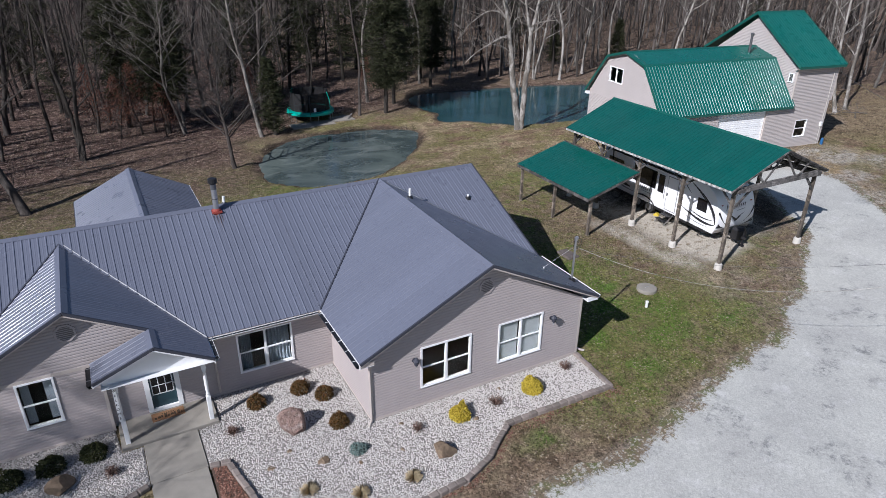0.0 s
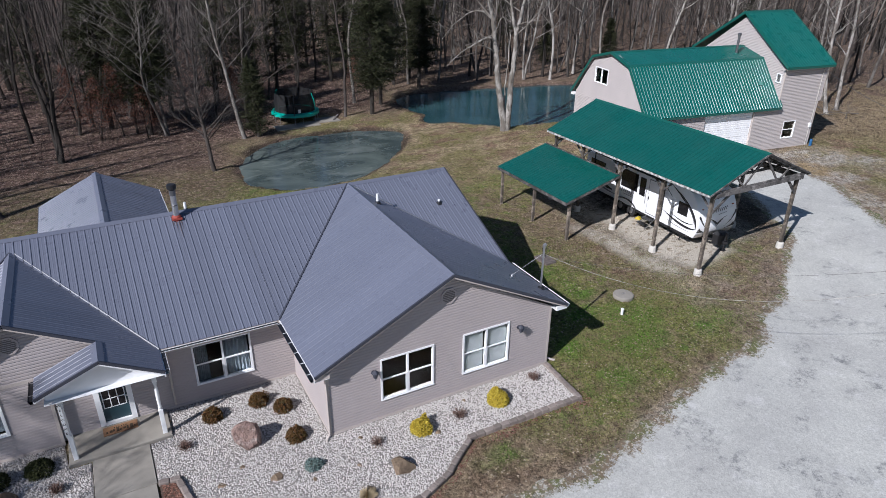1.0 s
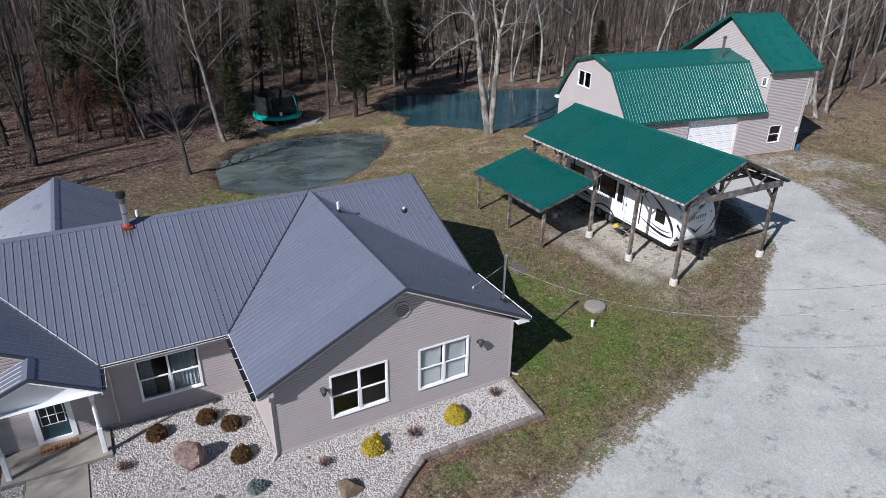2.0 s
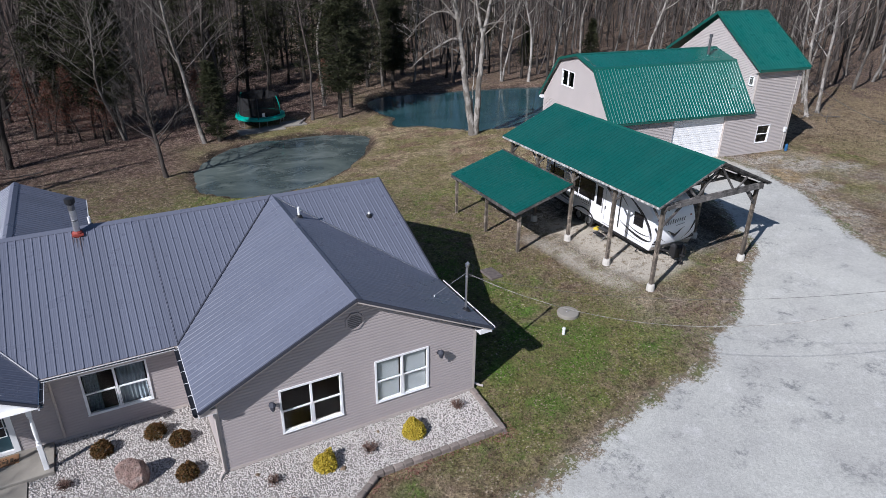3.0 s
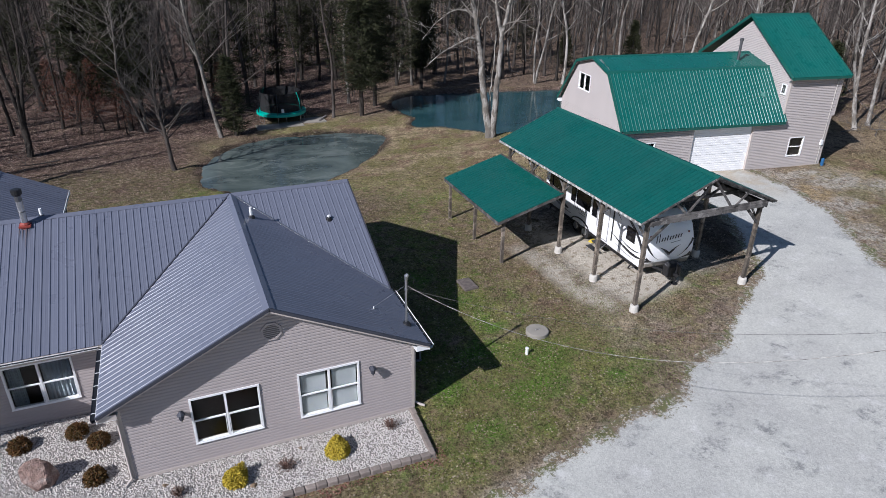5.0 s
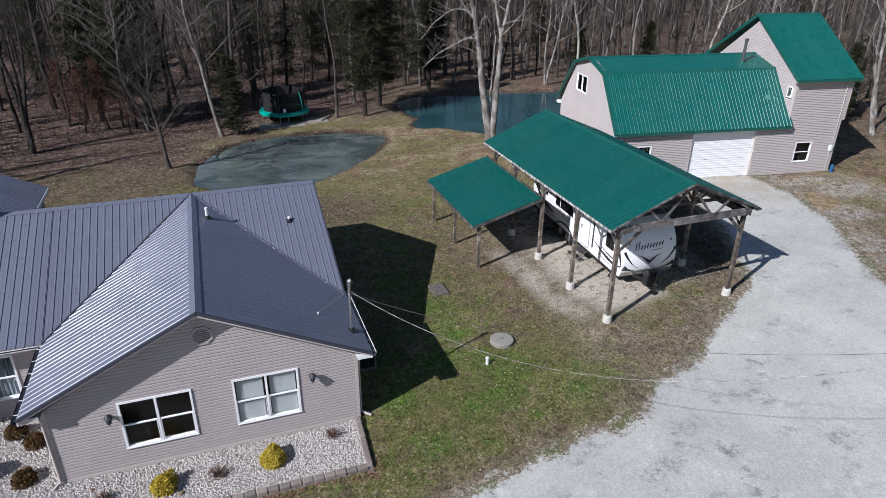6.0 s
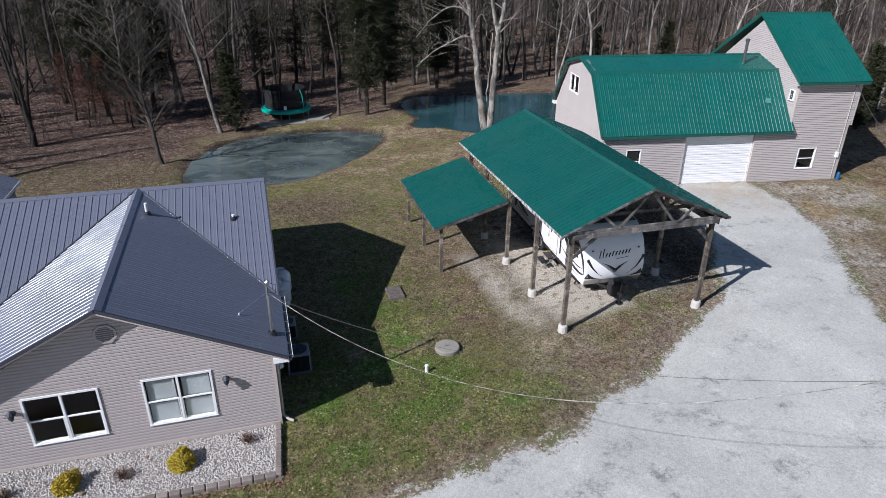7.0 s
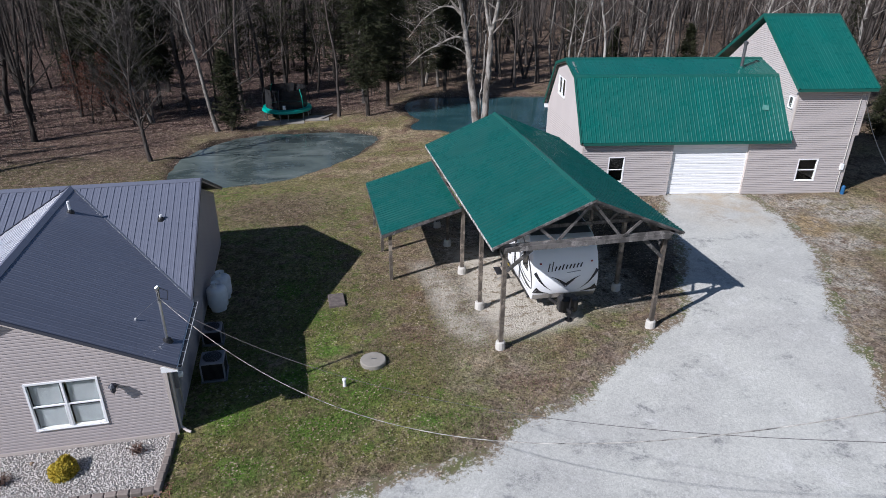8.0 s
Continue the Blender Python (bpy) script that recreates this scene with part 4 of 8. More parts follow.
# gable vents
# siding tone darkened, painting the shade behind the louvre slats
VENT_BACK = plain("shaded_vent_back", (0.17, 0.15, 0.14), 0.9).m
for cx, cz, yy in ((4.02, 3.86, 0.0), (-7.72, 3.72, 3.29)):
    v = new("gable_vent")
    v.parent = house
    v["label"] = "octagonal louvred vent"
    ring = [(math.cos(math.pi / 8 + k * math.pi / 4), math.sin(math.pi / 8 + k * math.pi / 4)) for k in range(8)]
    g = Geo()
    pts = [(cx + r * a, yy - d, cz + r * b) for r, d in ((0.3, 0.0), (0.29, 0.055), (0.23, 0.055), (0.23, 0.0)) for a, b in ring]
    g.add(pts, [(8 * j + i, 8 * j + (i + 1) % 8, 8 * j + 8 + (i + 1) % 8, 8 * j + 8 + i) for j in range(3) for i in range(8)])
    part("vent_frame", g, SIDING, v)
    for k in range(7):
        z = cz - 0.18 + k * 0.06
        hw = min(0.23, 0.31 - abs(z - cz))
        g = Geo()
        g.add([(cx - hw, yy - 0.05, z - 0.015), (cx + hw, yy - 0.05, z - 0.015), (cx + hw, yy - 0.046, z + 0.006), (cx - hw, yy - 0.046, z + 0.006)], [(0, 1, 2, 3)])
        part("slat", g, SIDING, v)
    g = Geo()
    g.add([(cx + 0.235 * a, yy - 0.034, cz + 0.235 * b) for a, b in ring], [tuple(range(8))])
    part("vent_screen", g, VENT_BACK, v)

# roof
roof = new("roof")
roof.parent = house
roof["label"] = "charcoal ribbed steel roof"
yv = RY - (RZ - EZ) / SF
XL = -12.6
KV = (8.4 - WX) / (ER - WX)
S = [
    [(EL, -0.36, EZ), (WX, -0.36, RZ), (WX, RY, RZ), (EL, yv, EZ)],
    [(WX, -0.36, RZ), (ER, -0.36, EZ), (ER, yv, EZ), (WX, RY, RZ)],
    [(PR, FY, EZ), (EL, FY, EZ), (WX, RY, RZ), (XL, RY, RZ), (PX, RY - (RZ - PZ) / SF, PZ)],
    [(XL, FY + 0.0, EZ), (PX - (PR - PX), FY, EZ), (PX, RY - (RZ - PZ) / SF, PZ), (XL, RY, RZ)],
    [(8.4, RY - (RY - FY) * KV, RZ - (RZ - EZ) * KV), (8.4, RY, RZ), (WX, RY, RZ)],
    [(8.4, BY, EZ), (XL, BY, EZ), (XL, RY, RZ), (8.4, RY, RZ)],
    [(PX, PF, PZ), (-5.65, PF, PZ - SP * (PX + 5.65) * -1), (-5.65, RY - (RZ - (PZ - SP * (-5.65 - PX))) / SF, PZ - SP * (-5.65 - PX)), (PX, RY - (RZ - PZ) / SF, PZ)],
    [(-5.65, 1.9, PZ - SP * (-5.65 - PX)), (PR, 1.9, EZ), (PR, FY, EZ), (-5.65, RY - (RZ - (PZ - SP * (-5.65 - PX))) / SF, PZ - SP * (-5.65 - PX))],
    [(PX, PF, PZ), (PX, RY - (RZ - PZ) / SF, PZ), (2 * PX - PR, FY, EZ), (2 * PX - PR, PF, EZ)],
]
PRZ = PZ - SP * (-5.65 - PX)
S.append([(-5.65, 1.9, PRZ), (-5.65, 3.0, PRZ), (-7.32, 3.0, 2.72), (-7.32, 1.9, 2.72)])
for k, poly in enumerate(S):
    slope(roof, poly, ROOF_GREY, rib=(0.0115, 0.006, 0.019, 0.019, 0.015, 0.015, 0.006, 0.006, 0.0105, 0.0115)[k], wide=0.65 if k in (0, 8, 9) else 1.0, deck=TRIM_DARK, soil=0.0 if k in (0, 1, 6, 7) else 1.3 if k in (2, 3) else 1.0)
# back wing
bx, bz0, bz1, by = -4.85, 3.97, 2.75, 16.8
slope(roof, [(bx, by, bz0), (bx, 9.9, bz0), (-2.38, 12.2, bz1), (-2.38, by, bz1)], ROOF_GREY, deck=TRIM_DARK)
slope(roof, [(bx, by, bz0), (-7.32, by, bz1), (-7.32, 12.2, bz1), (bx, 9.9, bz0)], ROOF_GREY, deck=TRIM_DARK)
cap(roof, (bx, by, bz0), (bx, 9.9, bz0), (1, 0, -0.49), (-1, 0, -0.49), ROOF_GREY)
wall(house, frame_m(-7.05, 13.1, -0.4, 90) @ pose(0, 0, 0, 0, 0, 180) @ pose(-3.4, 0, 0), 3.4, 3.0, base=0.0, corners=(False, False))
wall(house, frame_m(-2.65, 13.1, -0.4, 90), 3.4, 3.0, corners=(False, False))
wall(house, frame_m(-2.65, 16.5, -0.4, 180), 4.4, 3.1, (), (2.2, 4.2), corners=(True, True))
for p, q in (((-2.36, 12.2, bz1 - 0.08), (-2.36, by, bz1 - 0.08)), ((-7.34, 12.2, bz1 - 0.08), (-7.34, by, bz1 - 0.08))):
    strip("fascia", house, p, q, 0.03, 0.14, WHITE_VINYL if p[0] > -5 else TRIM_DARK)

# ridge and valley metal
cap(roof, (WX, -0.37, RZ), (WX, RY, RZ), (1, 0, -SW), (-1, 0, -SW), ROOF_GREY)
cap(roof, (XL, RY, RZ), (8.41, RY, RZ), (0, 1, -SF), (0, -1, -SF), ROOF_GREY)
cap(roof, (PX, PF - 0.01, PZ), (PX, RY - (RZ - PZ) / SF, PZ), (1, 0, -SP), (-1, 0, -SP), ROOF_GREY)
cap(roof, (-5.65, 1.89, PRZ), (-5.65, 2.98, PRZ), (1, 0, -SP), (-1, 0, -0.42), ROOF_GREY)
VALLEY = plain("bright_valley_flashing", (0.5, 0.5, 0.51), 0.4, dark=0.8).m
for p, q, mt in (((WX, RY, RZ), (EL, yv, EZ), TRIM_DARK), ((WX + 0.1, RY - 0.1, RZ - 0.06), (ER, yv, EZ - 0.02), STEEL), ((PX + 0.1, RY - (RZ - PZ) / SF, PZ - 0.03), (PR, FY, EZ), VALLEY), ((PX, RY - (RZ - PZ) / SF, PZ), (2 * PX - PR, FY, EZ), TRIM_DARK)):
    g = Geo()
    g.beam(Vector(p) + Vector((0, 0, 0.026)), Vector(q) + Vector((0, 0, 0.026)), 0.022 if mt is VALLEY else 0.05, 0.03)
    part("valley_flashing", g, mt, roof)
# rake trim (dark metal over a pale board) and fascia
def rake(p, q, off=(0, -1, 0), mat=TRIM_DARK, board=TRIM_TAN):
    p, q, o = Vector(p), Vector(q), Vector(off)
    strip("rake_trim", roof, p + o * 0.02 - Vector((0, 0, 0.015)), q + o * 0.02 - Vector((0, 0, 0.015)), 0.05, 0.085, mat)
    strip("rake_board", roof, p + o * 0.012 - Vector((0, 0, 0.085)), q + o * 0.012 - Vector((0, 0, 0.085)), 0.03, 0.055, board)


rake((WX, -0.36, RZ), (EL, -0.36, EZ))
rake((WX, -0.36, RZ), (ER, -0.36, EZ))
rake((PX, PF, PZ), (-5.65, PF, PRZ))
rake((PX, PF, PZ), (2 * PX - PR, PF, EZ))
rake((-5.65, 1.9, PRZ), (PR, 1.9, EZ), board=WHITE_VINYL)
rake((-5.65, 1.9, PRZ), (-7.32, 1.9, 2.72), board=WHITE_VINYL)
rake((8.4, RY, RZ), (8.4, FY, EZ), (1, 0, 0))
rake((8.4, RY, RZ), (8.4, BY, EZ), (1, 0, 0))
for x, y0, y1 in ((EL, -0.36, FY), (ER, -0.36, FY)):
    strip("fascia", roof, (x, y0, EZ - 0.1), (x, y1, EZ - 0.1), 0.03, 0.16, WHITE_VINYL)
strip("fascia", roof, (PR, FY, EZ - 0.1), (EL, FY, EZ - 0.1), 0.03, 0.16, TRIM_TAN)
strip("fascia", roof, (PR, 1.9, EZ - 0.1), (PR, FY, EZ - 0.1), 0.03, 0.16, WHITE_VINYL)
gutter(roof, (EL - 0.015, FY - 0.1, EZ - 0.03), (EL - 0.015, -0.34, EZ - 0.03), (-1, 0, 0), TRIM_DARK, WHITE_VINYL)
gutter(roof, (ER + 0.015, -0.34, EZ - 0.03), (ER + 0.015, FY, EZ - 0.03), (1, 0, 0), lip=True)
gutter(roof, (PR + 0.05, FY - 0.015, EZ - 0.03), (EL - 0.1, FY - 0.015, EZ - 0.03), (0, -1, 0), deep=0.5)
gutter(roof, (PR + 0.015, 1.95, EZ - 0.03), (PR + 0.015, FY - 0.14, EZ - 0.03), (1, 0, 0))
gutter(roof, (-7.33, 2.9, 2.68), (-7.33, 1.95, 2.68), (-1, 0, 0), BLACK)
# soffits
for poly in ([(EL, -0.34, EZ - 0.17), (0.0, -0.34, EZ - 0.17), (0.0, FY, EZ - 0.17), (EL, FY, EZ - 0.17)], [(8.05, -0.34, EZ - 0.17), (ER, -0.34, EZ - 0.17), (ER, FY, EZ - 0.17), (8.05, FY, EZ - 0.17)],
             [(PR, FY, EZ - 0.17), (EL, FY, EZ - 0.17), (EL, 3.5, EZ - 0.17), (PR, 3.5, EZ - 0.17)], [(-7.14, 2.0, EZ - 0.17), (PR, 2.0, EZ - 0.17), (PR, 3.5, EZ - 0.17), (-7.14, 3.5, EZ - 0.17)]):
    g = Geo()
    g.slab(poly, 0.012)
    part("soffit", g, WHITE_VINYL, house)
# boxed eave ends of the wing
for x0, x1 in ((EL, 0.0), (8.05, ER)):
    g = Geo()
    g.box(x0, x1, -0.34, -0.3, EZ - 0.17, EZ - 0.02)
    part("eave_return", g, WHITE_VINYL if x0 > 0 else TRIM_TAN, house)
# white porch pediment
g = Geo()
g.add([(-7.1, 2.22, 2.38), (PR - 0.05, 2.22, 2.38), (PR - 0.05, 2.22, 2.45), (-5.65, 2.22, PRZ - 0.1), (-7.1, 2.22, 2.72), (-7.1, 2.29, 2.38), (PR - 0.05, 2.29, 2.38), (PR - 0.05, 2.29, 2.45), (-5.65, 2.29, PRZ - 0.1), (-7.1, 2.29, 2.72)],
      [(0, 1, 2, 3, 4), (9, 8, 7, 6, 5), (0, 5, 6, 1), (1, 6, 7, 2), (4, 3, 8, 9), (3, 2, 7, 8), (0, 4, 9, 5)])
part("pediment", g, WHITE_VINYL, house, "white porch gable panel")
strip("porch_beam", house, (-7.1, 2.37, 2.36), (PR - 0.05, 2.37, 2.36), 0.14, 0.16, WHITE_VINYL)

# porch slab, posts, door
porch = new("porch")
porch.parent = house
g = Geo()
g.box(-7.02, -4.24, 2.15, 3.49, -0.1, 0.12, 0.012)
part("porch_slab", g, CONCRETE, porch)
for px, py in ((-6.82, 2.36), (-4.42, 2.36)):
    g = Geo()
    g.box(px - 0.065, px + 0.065, py - 0.065, py + 0.065, 0.121, 1.0, 0.01)
    g.box(px - 0.065, px + 0.065, py - 0.065, py + 0.065, 2.0, 2.28, 0.01)
    prof = [(0.061, 1.0), (0.045, 1.03), (0.062, 1.08), (0.045, 1.14), (0.056, 1.4), (0.05, 1.75), (0.04, 1.88), (0.06, 1.93), (0.045, 1.97), (0.061, 2.0)]
    g.tube([(px, py, z) for _, z in prof], [r for r, _ in prof], 12, False)
    part("porch_post", g, WHITE, porch, "turned white porch post")
door = new("door")
door.parent = house
door["label"] = "dark teal door with nine-pane window"
D0, D1, DY = -6.06, -5.12, 3.5
g = Geo()
g.box(D0 + 0.07, D1 - 0.07, DY + 0.03, DY + 0.07, 0.16, 2.13)
part("door_leaf", g, DOOR, door)
g = Geo()
for a, b, c, d in ((D0 - 0.05, D0 + 0.1, 0.14, 2.2), (D1 - 0.1, D1 + 0.05, 0.14, 2.2), (D0 + 0.1, D1 - 0.1, 2.1, 2.2), (D0 + 0.1, D1 - 0.1, 0.125, 0.23)):
    g.box(a, b, DY - 0.05, DY + 0.1, c, d)
part("door_frame", g, WHITE_VINYL, door)
for i in range(3):
    for j in range(3):
        a, c = D0 + 0.17 + i * 0.205, 0.74 + j * 0.32
        g = Geo()
        g.box(a, a + 0.18, DY + 0.018, DY + 0.029, c, c + 0.29)
        part("pane", g, DARK_GLASS, door)
g = Geo()
for i in range(4):
    a = D0 + 0.145 + i * 0.205
    g.box(a, a + 0.025, DY + 0.012, DY + 0.029, 0.71, 1.7)
for j in range(4):
    c = 0.71 + j * 0.32
    g.box(D0 + 0.17, D1 - 0.18, DY + 0.013, DY + 0.029, c, c + 0.028)
part("muntin", g, WHITE_VINYL, door)
g = Geo()
g.tube([(D1 - 0.13, DY + 0.03, 1.02), (D1 - 0.13, DY - 0.03, 1.02)], [0.02, 0.03], 8)
part("door_handle", g, STEEL, door)
# downspouts and corner details
g = Geo()
g.tube([(-0.3, -0.25, 2.4), (-0.06, -0.06, 2.2), (-0.05, -0.06, 0.15), (-0.22, -0.25, 0.06)], 0.035, 6)
part("downspout", g, TRIM_TAN, house)
g = Geo()
g.tube([(PR + 0.1, FY - 0.3, 2.45), (PR + 0.16, 3.42, 2.2), (PR + 0.16, 3.42, 0.2)], 0.035, 6)
part("downspout", g, TRIM_TAN, house)
g = Geo()
g.tube([(8.44, 0.1, 2.4), (8.14, 0.1, 2.2), (8.14, 0.1, 0.2), (8.3, 0.0, 0.1), (8.42, -0.06, 0.07)], 0.042, 8)
part("downspout", g, TRIM_TAN, house)


def sconce(x, y, z):
    s = thing("wall_light", pose(x, y, z), "small dark bronze wall lantern with glass shade", "wall lamp", "wall lights")
    g = Geo()
    g.tube([(0, 0.0, 0.02), (0, -0.03, 0.02)], 0.075, 12)
    g.tube([(0, -0.03, 0.02), (0.0, -0.12, 0.02), (0.0, -0.17, -0.03)], 0.02, 6)
    part("bracket", g, TRIM_DARK, s)
    g = Geo()
    g.tube([(0, -0.17, 0.2), (0, -0.17, 0.16), (0, -0.17, 0.1)], [0.02, 0.07, 0.11], 8)
    part("hood", g, TRIM_DARK, s)
    g = Geo()
    g.tube([(0, -0.17, 0.1), (0, -0.17, 0.05), (0, -0.17, -0.06), (0, -0.17, -0.1)], [0.085, 0.085, 0.06, 0.03], 8)
    part("shade", g, TRIM_DARK, s)
    g = Geo()
    g.tube([(0, -0.17, -0.1), (0, -0.17, -0.17)], [0.03, 0.012], 8)
    part("finial", g, STEEL, s)


sconce(1.45, -0.022, 1.86)
sconce(6.74, -0.022, 1.92)

# roof fittings
def stack(x, y, z0, h, r, mat, name, label, boot=BLACK):
    t = thing(name, pose(x, y, z0), label, "roof vent")
    g = Geo()
    g.tube([(0, 0, -0.1), (0, 0, h)], r, 12)
    part("pipe", g, mat, t)
    g = Geo()
    g.tube([(0, 0, -0.12), (0, 0, 0.02), (0, 0, 0.07)], [r + 0.09, r + 0.06, r + 0.005], 12)
    part("boot", g, boot, t)
    return t


zr = lambda x: RZ - SW * abs(x - WX)
stack(4.47, 6.43, zr(4.47) + 0.02, 0.36, 0.05, WHITE, "vent_pipe", "white plastic vent pipe on the steel roof")
stack(7.2, 6.55, RZ - SF * (RY - 6.55) + 0.02, 0.14, 0.05, WHITE, "vent_pipe", "short capped white vent pipe on the steel roof")
stack(-2.15, 8.72, RZ - SF * 0.35 + 0.02, 0.3, 0.05, WHITE, "vent_pipe", "short white plastic vent pipe behind the roof ridge")
ch = stack(-2.55, 8.08, RZ - SF * (RY - 8.08) + 0.05, 1.15, 0.1, STEEL, "chimney_pipe", "stainless stove pipe with red flashing and black cap", RED_RUBBER)
# the collar below the cap is darker than the pipe
g = Geo()
g.tube([(0, 0, 0.8), (0, 0, 0.82), (0, 0, 1.02), (0, 0, 1.04)], [0.1, 0.106, 0.106, 0.1], 14)
part("sooted_collar", g, DARK_STEEL, ch)
g = Geo()
g.tube([(0, 0, 0.42), (0, 0, 0.43), (0, 0, 0.46), (0, 0, 0.47)], [0.1, 0.108, 0.108, 0.1], 14)
part("clamp_band", g, DARK_STEEL, ch)
g = Geo()
g.tube([(0, 0, 1.0), (0, 0, 1.06), (0, 0, 1.2), (0, 0, 1.22)], [0.11, 0.16, 0.16, 0.12], 14)
part("cap", g, BLACK, ch)
g = Geo()
g.box(-0.17, 0.17, -0.2, 0.16, -0.07, -0.01)
part("flashing", g, RED_RUBBER, ch)
for dx, ln, w in ((-0.07, 0.55, 0.015), (0.03, 0.9, 0.02), (0.11, 0.45, 0.014), (-0.16, 0.3, 0.012)):
    up_ = Vector((0, 1, SF)).normalized()
    nn_ = Vector((0, -SF, 1)).normalized() * 0.023
    a_ = Vector((dx, -0.2, -0.2 * SF - 0.05)) + nn_
    g = Geo()
    g.add([a_ - Vector((w, 0, 0)), a_ - up_ * ln, a_ + Vector((w, 0, 0))], [(0, 1, 2)])
    part("rust_run", g, RUST_RUN, ch, "thin rusty run on the steel")
mast = thing("service_mast", pose(8.1, 0.68, zr(8.1)), "grey steel electric service mast with weatherhead", "electric mast")
g = Geo()
g.tube([(0, 0, -0.1), (0, 0.0, 1.58)], 0.037, 10)
g.tube([(0, 0, 1.2), (0, 0, 1.25)], 0.05, 10)
part("mast_pipe", g, STEEL, mast)
g = Geo()
g.tube([(0, 0, -0.06), (0, 0, 0.06), (0, 0, 0.1)], [0.16, 0.11, 0.04], 12)
part("boot", g, BLACK, mast)
g = Geo()
g.tube([(0, 0, 1.56), (0.01, 0, 1.67), (0.06, 0, 1.72)], [0.05, 0.07, 0.045], 10)
part("weatherhead", g, STEEL, mast)
g = Geo()
for k in range(3):
    a = 2.1 * k
    g.tube([(0.06, 0, 1.66), (0.16 * math.cos(a) + 0.1, 0.12 * math.sin(a), 1.55), (0.14 * math.cos(a) + 0.08, 0.12 * math.sin(a), 1.28), (0.05, 0.0, 1.34)], 0.009, 5)
part("loop_wire", g, BLACK, mast)
an = thing("roof_bracket", pose(7.25, 1.25, zr(7.25)), "small white bracket with a stay wire to the mast", "bracket")
g = Geo()
g.tube([(0, 0, -0.02), (0, 0, 0.06)], 0.025, 8)
part("bracket_post", g, WHITE, an)
g = Geo()
g.tube([(0, 0, 0.05), (0.83, -0.55, 0.92)], 0.005, 5)
part("stay_wire", g, STEEL, an)

# service wires and the pole that they run to
POLE = Vector((20.04, -12.4, 9.7))
pole = thing("utility_pole", pose(POLE.x, POLE.y, 0), "brown wooden utility pole beside the gravel drive", "utility pole")
g = Geo()
g.tube([(0, 0, -0.3), (0, 0, 10.4)], [0.15, 0.1], 10)
part("pole_shaft", g, WOOD_POST, pole)


def wire(a, b, sag, r, mat, label):
    g = Geo()
    n = 40
    a, b = Vector(a), Vector(b)
    g.tube([a + (b - a) * (i / n) - Vector((0, 0, 4 * sag * (i / n) * (1 - i / n))) for i in range(n + 1)], r, 5)
    tagged(part("overhead_wire", g, mat, None, ""), label, "cable")


WIRE = plain("weathered_wire", (0.46, 0.44, 0.40), 0.6, dark=0.08, scale=3.5, amount=1.0).m
wire((8.13, 0.68, 4.06), POLE, 2.78, 0.0085, WIRE, "twisted overhead service wire strung from the roof mast")
wire((8.13, 0.68, 3.98), POLE + Vector((0, 0, -1.2)), 1.3, 0.005, plain("thin_dark_wire", (0.10, 0.095, 0.09), 0.6).m, "thin overhead telephone wire strung from the roof mast")

# ---- the barn (local x runs to its east end, y to the back) ----
BM = pose(40.32, 12.44, 0.43, 0, 0, -8.03)
barn = thing("barn", BM, "gambrel-roofed tan vinyl-sided barn with green steel roof and tower", "barn")
BL, BT, BD = -14.25, -3.42, 8.38       # west wall, tower wall, depth
BR_, BH, BB, BV, BE = 4.19, 6.49, 5.94, 2.07, 3.05


def bwall(x, y, a, *args, z=0.0, **k):
    return wall(barn, frame_m(x, y, z, a), *args, mat=SIDING_BARN, **k)


bwall(BL, 0, 0, 14.37, 3.2, [(14.25 - 12.87, 14.25 - 12.0, 0.82, 2.2), (14.25 - 9.5, 14.25 - 5.41, 0.0, 2.87), (14.25 - 2.58, 14.25 - 1.47, 0.72, 1.95)], corners=(True, True))
window(barn, frame_m(BL, 0, 0, 0), 14.25 - 12.87, 14.25 - 12.0, 0.82, 2.2, 1, None)
window(barn, frame_m(BL, 0, 0, 0), 14.25 - 2.58, 14.25 - 1.47, 0.72, 1.95, 1, None)
# gambrel west wall: lower trapezoid and upper triangle
bw = bwall(BL, BD, -90, BD, 3.02, corners=(False, False))
gw = Geo(frame_m(BL, BD, 0, -90))
zz = 3.02
while zz < BH - 0.12:
    z1 = min(zz + COURSE, BH - 0.1)

    def half(z):
        return (BR_ - BV * (z - BE) / (BB - BE)) if z < BB else max(0.02, (BR_ - BV) * (BH - z) / (BH - BB))
    wins = [(BD - 6.1, BD - 4.5)] if 4.2 < (zz + z1) / 2 < 5.25 else []
    a0, a1, b0, b1 = BR_ - half(zz), BR_ - half(z1), BR_ + half(zz), BR_ + half(z1)
    segs = [(a0, a1, wins[0][0], wins[0][0]), (wins[0][1], wins[0][1], b0, b1)] if wins else [(a0, a1, b0, b1)]
    for p0, p1, q0, q1 in segs:
        gw.add([(p0, -0.038, zz), (q0, -0.038, zz), (q1, -0.004, z1), (p1, -0.004, z1), (p0, -0.003, zz), (q0, -0.003, zz), (p0, 0.12, zz), (q0, 0.12, zz), (q1, 0.12, z1), (p1, 0.12, z1)], [(0, 1, 2, 3), (4, 5, 1, 0), (9, 8, 7, 6), (0, 3, 9, 6), (1, 7, 8, 2)])
    zz = z1
part("siding", gw, SIDING_BARN, bw, "horizontal lap vinyl siding")
window(barn, frame_m(BL, BD, 0, -90), BD - 6.1, BD - 4.5, 4.2, 5.25, 2, None, sash=False)
bwall(0.12, BD, 180, 14.37, 3.2, corners=(False, False))
